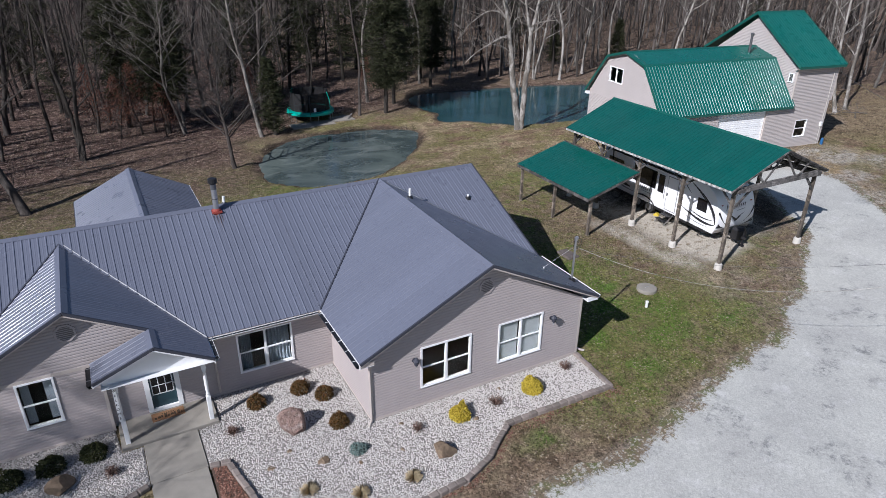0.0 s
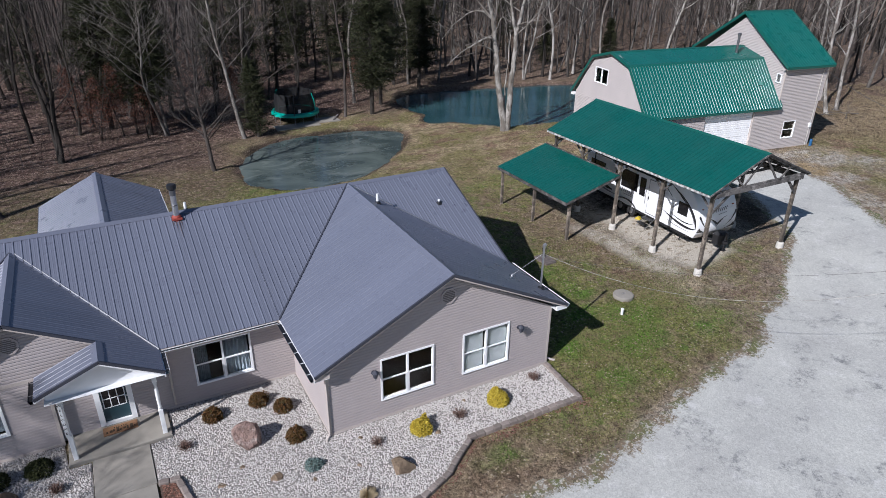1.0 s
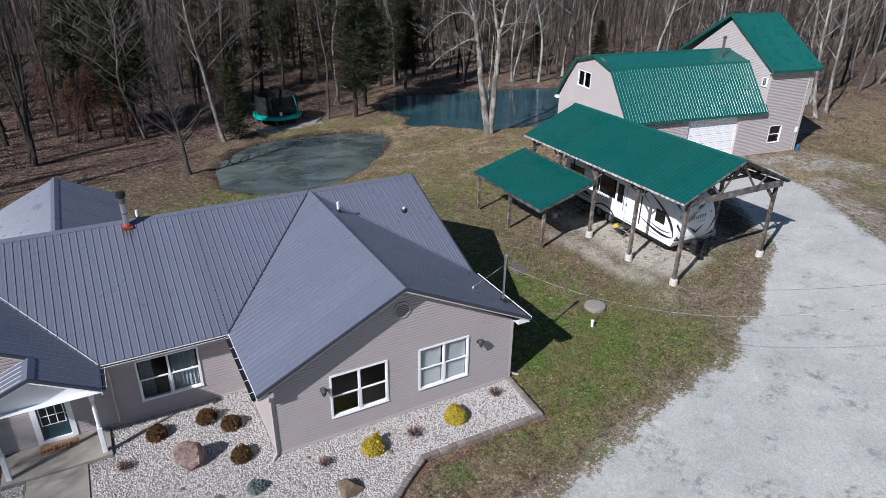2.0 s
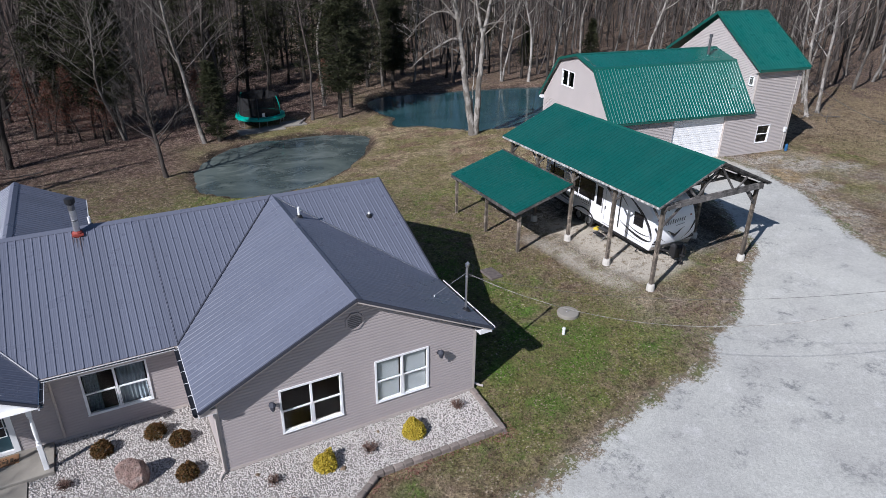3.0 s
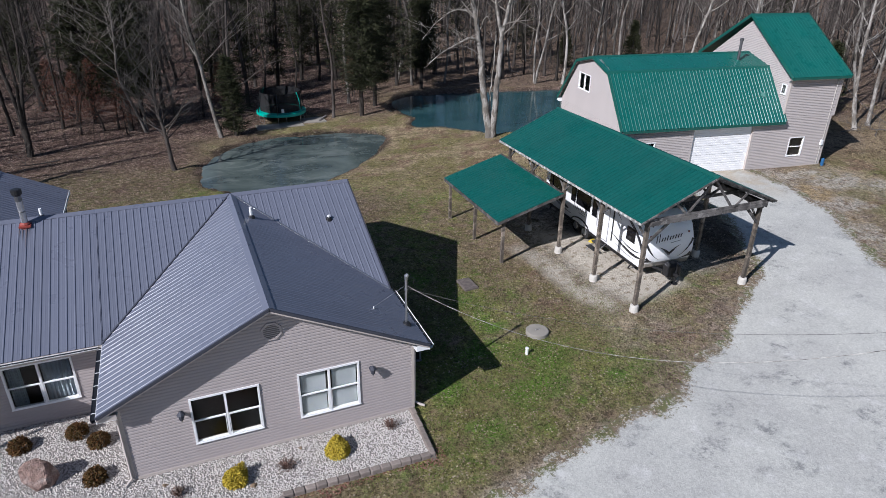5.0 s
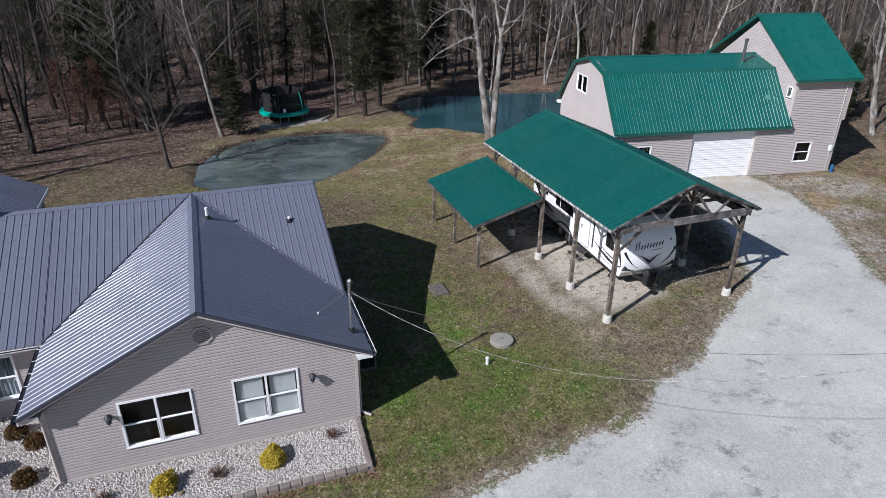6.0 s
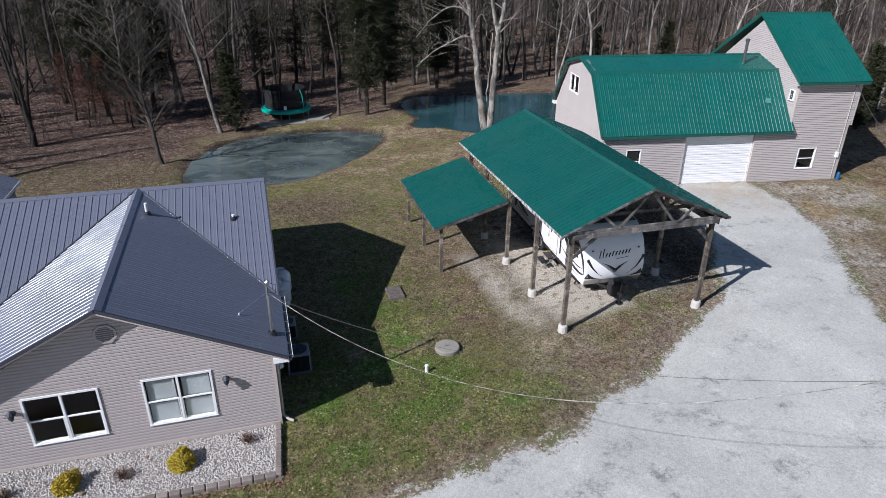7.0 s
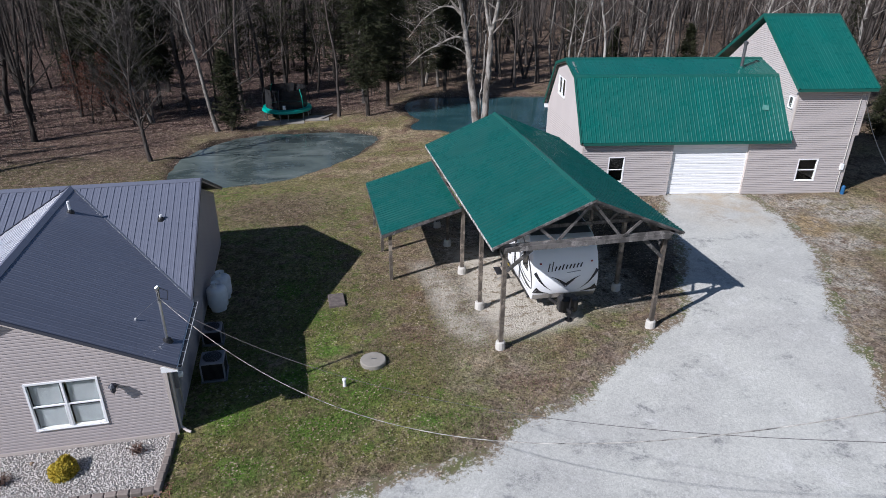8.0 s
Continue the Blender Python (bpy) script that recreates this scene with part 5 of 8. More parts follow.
# tower walls
bwall(BT, BD, -90, BD, 5.5, [], (BR_, 8.5), corners=(False, True), base=3.2)
tw = bwall(BT, -0.003, 0, 3.72, 5.6, corners=(True, True), base=3.2)
bwall(0.12, 0, 90, BD, 3.2, corners=(False, False))
bwall(0.3, 0, 90, BD, 5.6, [], (BR_, 8.5), corners=(True, True), base=3.2)
bwall(0.3, BD, 180, 3.72, 5.6, corners=(False, False), base=3.2)
g = Geo()
g.box(0.1, 0.3, 0.01, BD, 3.16, 3.2)
part("overhang_soffit", g, TRIM_TAN, barn)
window(barn, frame_m(BT - 0.02, BD, 0, -90), BD - 0.6, BD - 0.2, 4.58, 5.18, 1, "dark", sash=False, y=-0.03)
g = Geo()
# barn floor in the same near-black unlit colour
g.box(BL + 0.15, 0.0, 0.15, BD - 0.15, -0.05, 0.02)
part("floor_slab", g, UNLIT_IN, barn)
# overhead door with ribbed sections
od = new("overhead_door")
od.parent = barn
od["label"] = "white sectional overhead garage door"
for k in range(5):
    g = Geo()
    z0, z1 = 0.02 + k * 0.57, 0.02 + (k + 1) * 0.57 - 0.008
    n = 4
    h = (z1 - z0) / n
    for j in range(n):
        a = z0 + j * h
        g.add([(-9.5, 0.10, a), (-5.41, 0.10, a), (-5.41, 0.10, a + h * 0.72), (-9.5, 0.10, a + h * 0.72), (-9.5, 0.115, a + h * 0.8), (-5.41, 0.115, a + h * 0.8), (-5.41, 0.115, a + h * 0.94), (-9.5, 0.115, a + h * 0.94), (-9.5, 0.10, a + h), (-5.41, 0.10, a + h)],
              [(0, 1, 2, 3), (3, 2, 5, 4), (4, 5, 6, 7), (7, 6, 9, 8)])
    part("door_panel", g, WHITE_VINYL, od)
g = Geo()
for a, b in ((-9.62, -9.5), (-5.41, -5.29)):
    g.box(a, b, -0.03, 0.12, 0.0, 2.99)
g.box(-9.5, -5.41, -0.03, 0.12, 2.87, 2.99)
part("door_casing", g, TRIM_TAN, od)
g = Geo()
g.box(-9.7, -5.2, -0.35, 0.14, -0.05, 0.025)
part("threshold", g, CONCRETE, barn)

broof = new("roof")
broof.parent = barn
broof["label"] = "green ribbed steel roof"
XA, XB = -14.47, -3.4


def bslope(poly, rib=0.015, wide=0.85):
    slope(broof, poly, ROOF_BARN, deck=TRIM_GREEN, rib=rib, wide=wide)


bslope([(XA, -0.34, BE), (XB, -0.34, BE), (XB, BV, BB), (XA, BV, BB)], 0.0165, 0.95)
bslope([(XA, BV, BB), (XB, BV, BB), (XB, BR_, BH), (XA, BR_, BH)], 0.010, 0.8)
bslope([(XA, BD - BV, BB), (XB, BD - BV, BB), (XB, BR_, BH), (XA, BR_, BH)])
bslope([(XA, BD + 0.34, BE), (XB, BD + 0.34, BE), (XB, BD - BV, BB), (XA, BD - BV, BB)])
sl, su = (BB - BE) / (BV + 0.34), (BH - BB) / (BR_ - BV)
cap(broof, (XA - 0.02, BV, BB), (XB, BV, BB), (0, -1, -sl), (0, 1, su), TRIM_GREEN, 0.12)
cap(broof, (XA - 0.02, BR_, BH), (XB, BR_, BH), (0, -1, -su), (0, 1, -su), TRIM_GREEN)
for p, q in (((XA, -0.34, BE), (XA, BV, BB)), ((XA, BV, BB), (XA, BR_, BH)), ((XA, BR_, BH), (XA, BD - BV, BB)), ((XA, BD - BV, BB), (XA, BD + 0.34, BE))):
    strip("rake_trim", broof, (p[0] - 0.02, p[1], p[2] - 0.05), (q[0] - 0.02, q[1], q[2] - 0.05), 0.05, 0.16, TRIM_GREEN)
    strip("rake_board", broof, (p[0] + 0.06, p[1], p[2] - 0.14), (q[0] + 0.06, q[1], q[2] - 0.14), 0.1, 0.1, WOOD)
strip("rake_trim", broof, (XB, -0.34, BE + 0.02), (XB, BV, BB + 0.02), 0.06, 0.08, TRIM_GREEN)
strip("fascia", broof, (XA, -0.32, BE - 0.09), (XB, -0.32, BE - 0.09), 0.03, 0.14, TRIM_GREEN)
g = Geo()
g.box(XA, XA + 0.25, BD - 0.02, BD + 0.34, BE - 0.25, BE - 0.06)
part("eave_return", g, WHITE_VINYL, barn)
TA, TB, TE, TH, TV = -3.72, 0.5, 5.71, 8.76, 4.31
bslope([(TA, -0.4, TE), (TB, -0.4, TE), (TB, TV, TH), (TA, TV, TH)])
bslope([(TA, 2 * TV + 0.4, TE), (TB, 2 * TV + 0.4, TE), (TB, TV, TH), (TA, TV, TH)])
st = (TH - TE) / (TV + 0.4)
cap(broof, (TA - 0.02, TV, TH), (TB + 0.02, TV, TH), (0, -1, -st), (0, 1, -st), TRIM_GREEN)
for x in (TA, TB):
    for y in (-0.4, 2 * TV + 0.4):
        strip("rake_trim", broof, (x, y, TE - 0.04), (x, TV, TH - 0.04), 0.05, 0.18, TRIM_GREEN)
strip("fascia", broof, (TA, -0.38, TE - 0.09), (TB, -0.38, TE - 0.09), 0.03, 0.14, TRIM_GREEN)
g = Geo()
g.slab([(TA, -0.38, TE - 0.16), (TB, -0.38, TE - 0.16), (TB, 0, TE - 0.16), (TA, 0, TE - 0.16)], 0.012)
part("soffit", g, TRIM_TAN, barn)

# a pale plate paints the worn reflection on the lower slope
g = Geo()
n_ = Vector((0, -(BB - BE), BV + 0.34)).normalized() * 0.045
c_ = Vector((-4.55, 0.85, BE + (0.85 + 0.34) * sl)) + n_
u_ = Vector((0, BV + 0.34, BB - BE)).normalized()
g.add([c_ + Vector((a, 0, 0)) + u_ * b for a, b in ((-0.2, -0.12), (0.16, -0.17), (0.2, 0.1), (-0.12, 0.17))], [(0, 1, 2, 3)])
part("roof_patch", g, plain("worn_reflection", (0.10, 0.26, 0.22), 0.5, dark=0.6, scale=8).m, broof, "pale worn reflection painted as a patch")
flue = thing("chimney_pipe", BM @ pose(-5.15, 2.95, 6.15), "stainless chimney pipe standing on the green roof", "chimney")
g = Geo()
g.tube([(0, 0, -0.1), (0, 0, 1.25)], 0.085, 14)
part("pipe", g, DARK_STEEL, flue)
g = Geo()
g.tube([(0, 0, -0.1), (0, 0, 0.04), (0, 0, 0.09)], [0.17, 0.13, 0.09], 14)
part("boot", g, TRIM_GREEN, flue)
g = Geo()
g.tube([(0, 0, 1.2), (0, 0, 1.22), (0, 0, 1.36), (0, 0, 1.38)], [0.09, 0.12, 0.12, 0.06], 14)
part("cap", g, DARK_STEEL, flue)
em = thing("electric_meter", BM @ pose(-0.1, -0.02, 1.5), "white meter box and conduit on the barn wall", "electric meter")
g = Geo()
g.box(-0.12, 0.08, -0.12, 0.0, -0.16, 0.16, 0.02)
part("meter_box", g, TANK, em)
g = Geo()
g.tube([(0.02, -0.05, 0.2), (0.02, -0.05, 3.9)], 0.02, 8)
g.tube([(-0.02, -0.05, -0.2), (-0.02, -0.05, -1.5)], 0.02, 8)
part("conduit", g, FOOTING, em)
g = Geo()
g.tube([(0.02, -0.05, 3.85), (0.03, -0.16, 4.0), (0.03, -0.22, 3.95)], [0.03, 0.07, 0.04], 8)
part("weatherhead", g, STEEL, em)
bl = thing("blue_drum", BM @ pose(0.16, -0.3, -0.03), "blue plastic upright drum beside the barn corner", "drum")
g = Geo()
g.tube([(0, 0, 0), (0, 0, 0.05), (0, 0, 0.42), (0, 0, 0.5), (0, 0, 0.54)], [0.09, 0.1, 0.1, 0.08, 0.04], 14)
part("drum_body", g, BLUE, bl)
wire(BM @ Vector((-0.08, -0.2, 5.42)), POLE + Vector((0.05, 0.02, 0.1)), 1.75, 0.014, plain("dark_wire", (0.06, 0.06, 0.06), 0.6).m, "dark overhead service wire strung to the barn")

# ---- the carport ----
cp = thing("carport", pose(21.1, 7.7, 0.1), "open timber pole carport with green steel roof", "carport")
CX0, CX1, CR, CE, CH, CY0, CY1 = 17.76, 24.44, 21.1, 4.03, 5.42, 2.02, 13.45
O = Vector((21.1, 7.7, 0.1))
L = lambda x, y, z: (x - O.x, y - O.y, z - O.z)
cproof = new("roof")
cproof.parent = cp
cproof["label"] = "green ribbed steel roof"
sc = (CH - CE) / (CR - CX0)
slope(cproof, [L(CX0, CY0, CE), L(CX0, CY1, CE), L(CR, CY1, CH), L(CR, CY0, CH)], ROOF_GREEN, deck_part=False, rib=0.022, wide=1.0)
slope(cproof, [L(CX1, CY0, CE), L(CX1, CY1, CE), L(CR, CY1, CH), L(CR, CY0, CH)], ROOF_GREEN, deck_part=False, rib=0.022, wide=1.0)
cap(cproof, L(CR, CY0 - 0.02, CH), L(CR, CY1 + 0.02, CH), (1, 0, -sc), (-1, 0, -sc), TRIM_GREEN, 0.14)
PYS = [2.3, 5.12, 8.0, 10.85, 13.2]
POSTX = (18.3, 23.93)
for x in POSTX:
    for y in PYS:
        z0 = gz(x, y)
        g = Geo()
        g.beam(L(x, y, z0 + 0.25), L(x, y, 3.9), 0.14, 0.14, (0, 1, 0))
        part("post", g, WOOD_POST, cp)
        g = Geo()
        g.tube([L(x, y, z0 - 0.15), L(x, y, z0 + 0.27), L(x, y, z0 + 0.31)], [0.19, 0.17, 0.14], 12)
        part("footing", g, FOOTING, cp)
        for s in (-1, 1):
            if (y == PYS[0] and s < 0) or (y == PYS[-1] and s > 0):
                continue
            strip("knee_brace", cp, L(x, y + 0.05 * s, 3.2), L(x, y + 0.75 * s, 3.85), 0.04, 0.09, WOOD)
    for dx in (-0.09, 0.09):
        g = Geo()
        g.beam(L(x + dx, CY0 + 0.05, 3.87), L(x + dx, CY1 - 0.05, 3.87), 0.04, 0.22)
        part("girder", g, WOOD, cp)
ys = [CY0 + 0.12 + i * (CY1 - CY0 - 0.24) / 9 for i in range(10)]
for i, y in enumerate(ys):
    end = i in (0, 9)
    tr = new("truss")
    tr.parent = cp
    for s in (-1, 1):
        ex = CX0 + 0.05 if s < 0 else CX1 - 0.05
        strip("top_chord", tr, L(ex, y, CE - 0.09), L(CR, y, CH - 0.1), 0.045, 0.12, WOOD)
        strip("web", tr, L(CR + s * 1.1, y + 0.045, 4.0), L(CR, y + 0.045, CH - 0.15), 0.04, 0.09, WOOD)
        strip("web", tr, L(CR + s * 1.15, y - 0.045, 4.0), L(CR + s * 1.75, y - 0.045, CH - sc * 1.75 - 0.15), 0.04, 0.09, WOOD)
    strip("bottom_chord", tr, L(CX0 + 0.3, y, 4.01), L(CX1 - 0.3, y, 4.01), 0.045, 0.13, WOOD)
    if end:
        strip("tie_beam", tr, L(CX0 + 0.45, y - 0.06, 3.9), L(CX1 - 0.45, y - 0.06, 3.9), 0.05, 0.17, WOOD)
        for s, x in ((1, POSTX[0]), (-1, POSTX[1])):
            strip("knee_brace", tr, L(x + 0.05 * s, y + 0.1, 3.05), L(x + 0.85 * s, y + 0.02, 3.8), 0.04, 0.12, WOOD)
for k in range(7):
    for s in (-1, 1):
        f = k / 6
        x = CR + s * (0.1 + f * (CR - CX0 - 0.16))
        strip("purlin", cproof, L(x, CY0 + 0.02, CH - sc * abs(x - CR) - 0.06), L(x, CY1 - 0.02, CH - sc * abs(x - CR) - 0.06), 0.09, 0.04, WOOD)
for s, x in ((-1, CX0), (1, CX1)):
    strip("eave_board", cproof, L(x - s * 0.03, CY0, CE - 0.07), L(x - s * 0.03, CY1, CE - 0.07), 0.05, 0.1, PEELING)
    for y in (CY0, CY1):
        strip("rake_board", cproof, L(x, y, CE - 0.035), L(CR, y, CH - 0.035), 0.035, 0.075, WOOD)

# lean-to on its west side
lt = thing("lean_to", pose(15.3, 10.9, 0), "small lean-to roof of green steel on timber posts", "shelter")
O2 = Vector((15.3, 10.9, 0))
L2 = lambda x, y, z: (x - O2.x, y - O2.y, z - O2.z)
ltr = new("roof")
ltr.parent = lt
slope(ltr, [L2(14.95, 7.85, 2.13), L2(14.95, 14.05, 2.13), L2(18.2, 14.05, 3.05), L2(18.2, 7.85, 3.05)], ROOF_GREEN, deck_part=False, rib=0.024, wide=1.3)
for y in (7.95, 10.85, 13.9):
    strip("rafter", lt, L2(15.0, y, 2.03), L2(18.2, y, 2.93), 0.045, 0.16, WOOD)
    z0 = gz(15.3, y)
    g = Geo()
    g.beam(L2(15.3, y + 0.06, z0 - 0.1), L2(15.3, y + 0.06, 2.05), 0.13, 0.13, (0, 1, 0))
    part("post", g, WOOD_POST, lt)
strip("fascia", lt, L2(14.97, 7.87, 2.03), L2(14.97, 14.03, 2.03), 0.03, 0.16, WOOD)
strip("rake_board", lt, L2(14.95, 7.86, 2.05), L2(18.2, 7.86, 2.97), 0.035, 0.13, WOOD)
strip("ledger", lt, L2(18.16, 7.9, 3.0), L2(18.19, 14.0, 3.0), 0.06, 0.2, WOOD)
for k in range(5):
    x = 15.2 + k * 0.7
    strip("purlin", ltr, L2(x, 7.9, 2.13 + (x - 14.95) * 0.283 - 0.06), L2(x, 14.0, 2.13 + (x - 14.95) * 0.283 - 0.06), 0.09, 0.04, WOOD)

# ---- the travel trailer ----
rv = thing("travel_trailer", pose(21.5, 8.5, 0.1, 0, 0, -2.6), "white travel trailer with black swoosh graphics under the carport", "camper")
RX, RB, RT, RF, RR = 1.26, 0.5, 2.95, -4.3, 4.4
prof = [(RF + 0.1, RB + 0.0), (RF - 0.02, RB + 0.24), (RF - 0.1, RB + 0.45), (RF - 0.13, RB + 0.75), (RF - 0.1, RB + 1.1), (RF - 0.01, RB + 1.45), (RF + 0.15, RB + 1.8), (RF + 0.42, RB + 2.1), (RF + 0.8, RB + 2.3), (RF + 1.4, RB + 2.4), (RF + 2.2, RT), (RR - 0.2, RT), (RR, RT - 0.15), (RR, RB), (RF + 0.6, RB)]
g = Geo()
N = len(prof)
ring = []
def inset(k):
    cy, cz = (RF + RR) / 2, (RB + RT) / 2
    return [(y + k * (1 if y < cy else -1), z + k * (1 if z < cz else -1)) for y, z in prof]
for x, k in ((-RX, 0.07), (-RX + 0.02, 0.02), (-RX + 0.07, 0.0), (RX - 0.07, 0.0), (RX - 0.02, 0.02), (RX, 0.07)):
    ring += [(x, y, z) for y, z in inset(k)]
fs = [tuple(range(N - 1, -1, -1))[::-1], tuple(range(5 * N + N - 1, 5 * N - 1, -1))]
for j in range(5):
    fs += [(j * N + i, j * N + N + i, j * N + N + (i + 1) % N, j * N + (i + 1) % N) for i in range(N)]
g.add(ring, fs)
part("body_shell", g, RV_WHITE, rv, smooth=True).data.set_sharp_from_angle(angle=radians(32))
# roof membrane over the crown
g = Geo()
top = [(y, z + 0.006) for y, z in prof[8:12]]
g.add([(x, y, z) for x in (-RX + 0.08, RX - 0.08) for y, z in top] , [(i, 4 + i, 5 + i, i + 1) for i in range(3)])
part("roof_membrane", g, RV_ROOF, rv)
for y in (-0.5, 2.2):
    g = Geo()
    g.box(-0.35, 0.35, y - 0.3, y + 0.3, RT, RT + 0.24, 0.05)
    part("roof_unit", g, RV_WHITE, rv)
# lower skirt band
g = Geo()
g.box(-RX + 0.02, RX - 0.02, RF + 0.45, RR - 0.05, RB - 0.12, RB + 0.0)
part("chassis", g, BLACK, rv)
g = Geo()
for z, w in ((RB + 0.02, 0.18),):
    g.add([(-RX + 0.05, RF + 0.085, RB + 0.01), (RX - 0.05, RF + 0.085, RB + 0.01), (RX - 0.05, RF - 0.034, RB + 0.25), (-RX + 0.05, RF - 0.034, RB + 0.25)], [(0, 1, 2, 3)])
part("stone_guard", g, STEEL, rv, "diamond plate stone guard")


def nose_y(z):
    for (y0, z0), (y1, z1) in zip(prof, prof[1:9]):
        if z0 <= z <= z1:
            return y0 + (y1 - y0) * (z - z0) / (z1 - z0)
    return prof[8][0]


def swoosh(pts, widths, face):
    """A tapered curved stripe on the front (face 0) or the west flank (face 1)."""
    g = Geo()
    L_, R_ = [], []
    for i, (a, z) in enumerate(pts):
        (a0, z0), (a1, z1) = pts[max(0, i - 1)], pts[min(len(pts) - 1, i + 1)]
        d = Vector((a1 - a0, z1 - z0)).normalized()
        n = Vector((-d.y, d.x)) * widths[i] / 2
        for lst, s in ((L_, 1), (R_, -1)):
            p = (a + s * n.x, z + s * n.y)
            lst.append((p[0], nose_y(p[1]) - 0.012, p[1]) if face == 0 else (-RX - 0.006, p[0], p[1]))
    n = len(pts)
    g.add(L_ + R_, [(i, i + 1, n + i + 1, n + i) for i in range(n - 1)])
    return g


def arc(p0, p1, p2, n=10):
    return [((1 - t) ** 2 * p0[0] + 2 * t * (1 - t) * p1[0] + t * t * p2[0], (1 - t) ** 2 * p0[1] + 2 * t * (1 - t) * p1[1] + t * t * p2[1]) for t in [i / n for i in range(n + 1)]]


taper = lambda w, n=10: [w * math.sin(math.pi * (0.08 + 0.9 * i / n)) + 0.004 for i in range(n + 1)]
swell_out = lambda w, n=10: [w * (0.06 + 0.94 * (i / n) ** 1.4) for i in range(n + 1)]
for s in (-1, 1):
    part("decal", swoosh(arc((s * 0.5, RB + 0.42), (s * 0.9, RB + 0.62), (s * 1.2, RB + 1.2)), swell_out(0.12), 0), DECAL, rv)
    part("decal", swoosh(arc((s * 0.62, RB + 0.28), (s * 1.0, RB + 0.36), (s * 1.2, RB + 0.5)), swell_out(0.26), 0), DECAL, rv)
    part("decal", swoosh(arc((s * 0.58, RB + 1.0), (s * 0.3, RB + 0.92), (0.0, RB + 0.64)), swell_out(0.13), 0), DECAL, rv)
    part("decal", swoosh(arc((s * 0.38, RB + 0.86), (s * 0.2, RB + 0.76), (0.0, RB + 0.56)), swell_out(0.06), 0), DECAL_GREY, rv)
# a row of slanted strokes stands for the maker's script
for k, (a, hgt, w) in enumerate(((-0.7, 0.3, 0.045), (-0.56, 0.34, 0.04), (-0.44, 0.16, 0.05), (-0.3, 0.16, 0.05), (-0.16, 0.2, 0.05), (-0.02, 0.16, 0.05), (0.12, 0.16, 0.05), (0.26, 0.16, 0.05), (0.4, 0.16, 0.05), (0.54, 0.16, 0.05))):
    z = RB + 1.2 + 0.09 * (a + 0.7)
    part("emblem", swoosh(arc((a, z), (a + 0.02, z + hgt * 0.5), (a + 0.08, z + hgt)), [w] * 11, 0), DECAL, rv)
part("emblem", swoosh(arc((0.02, RB + 1.13), (0.3, RB + 1.16), (0.56, RB + 1.19)), [0.028] * 11, 0), DECAL_GREY, rv)
for s in (-1, 1):
    g = Geo()
    g.box(s * 0.98 - 0.04, s * 0.98 + 0.04, nose_y(RB + 1.5) - 0.03, nose_y(RB + 1.5) + 0.02, RB + 1.48, RB + 1.53)
    part("marker_lamp", g, RED_RUBBER, rv, "small red marker lamp")
# long crescents that run round the front window, and thin lines beside them
for p0, p1, p2, w, m_ in (((-4.28, 1.0), (-3.6, 0.72), (-2.0, 1.25), 0.13, DECAL), ((-4.3, 1.02), (-4.28, 1.9), (-2.35, 2.72), 0.17, DECAL), ((-4.2, 1.12), (-4.0, 1.95), (-2.7, 2.6), 0.05, DECAL_GREY), ((-4.12, 1.2), (-3.5, 0.98), (-2.5, 1.3), 0.06, DECAL),
                          ((-2.55, 2.1), (-2.0, 2.5), (-1.7, 2.7), 0.05, DECAL), ((-3.9, 0.75), (-3.0, 0.68), (-2.2, 0.9), 0.035, DECAL_GREY), ((1.9, 0.95), (3.0, 1.0), (4.2, 1.75), 0.24, DECAL), ((1.6, 0.78), (3.0, 0.75), (4.25, 1.25), 0.1, DECAL_GREY)):
    part("decal", swoosh(arc(p0, p1, p2), taper(w), 1), m_, rv)
for k in range(9):
    y = 0.15 + k * 0.15
    part("emblem", swoosh(arc((y + 0.1, 1.16), (y + 0.05, 1.24), (y + 0.03, 1.24 + (0.14 if k < 8 else 0.26))), [0.05] * 11, 1), DECAL_GREY, rv)
part("emblem", swoosh(arc((0.3, 1.08), (0.6, 1.08), (0.95, 1.08)), [0.03] * 11, 1), DECAL_GREY, rv)


def flank(name, y0, y1, z0, z1, mat, d=0.012, parent=rv, bevel=0.0):
    g = Geo()
    g.box(-RX - d, -RX + 0.03, y0, y1, z0, z1)
    return part(name, g, mat, parent)


for y0, y1, z0, z1 in ((-3.62, -3.06, 1.46, 2.02), (-0.6, -0.25, 1.45, 2.35), (0.0, 1.2, 1.5, 2.4), (1.35, 1.7, 1.5, 2.4), (2.7, 3.9, 1.6, 2.2)):
    w = new("window")
    w.parent = rv
    flank("window_frame", y0 - 0.04, y1 + 0.04, z0 - 0.04, z1 + 0.04, BLACK, 0.012, w)
    flank("pane", y0, y1, z0, z1, DARK_GLASS, 0.018, w)
dr = new("door")
dr.parent = rv
flank("door_leaf", -1.62, -0.92, 0.66, 2.45, RV_WHITE, 0.022, dr)
flank("door_seal", -1.66, -0.88, 0.62, 2.49, DECAL_GREY, 0.008, dr)
flank("door_handle", -1.0, -0.95, 1.4, 1.55, BLACK, 0.05, dr)
g = Geo()
g.tube([(-RX - 0.05, -0.75, 1.1), (-RX - 0.05, -0.75, 1.9)], 0.012, 6)
part("grab_rail", g, STEEL, rv)
g = Geo()
g.tube([(-RX - 0.03, -2.0, 0.85), (-RX - 0.03, -2.0, 2.6)], 0.03, 6)
g.tube([(-RX - 0.03, 3.6, 0.85), (-RX - 0.03, 3.6, 2.6)], 0.03, 6)
g.tube([(-RX - 0.06, -2.05, 2.68), (-RX - 0.06, 3.65, 2.68)], 0.055, 8)
part("awning", g, BLACK, rv)
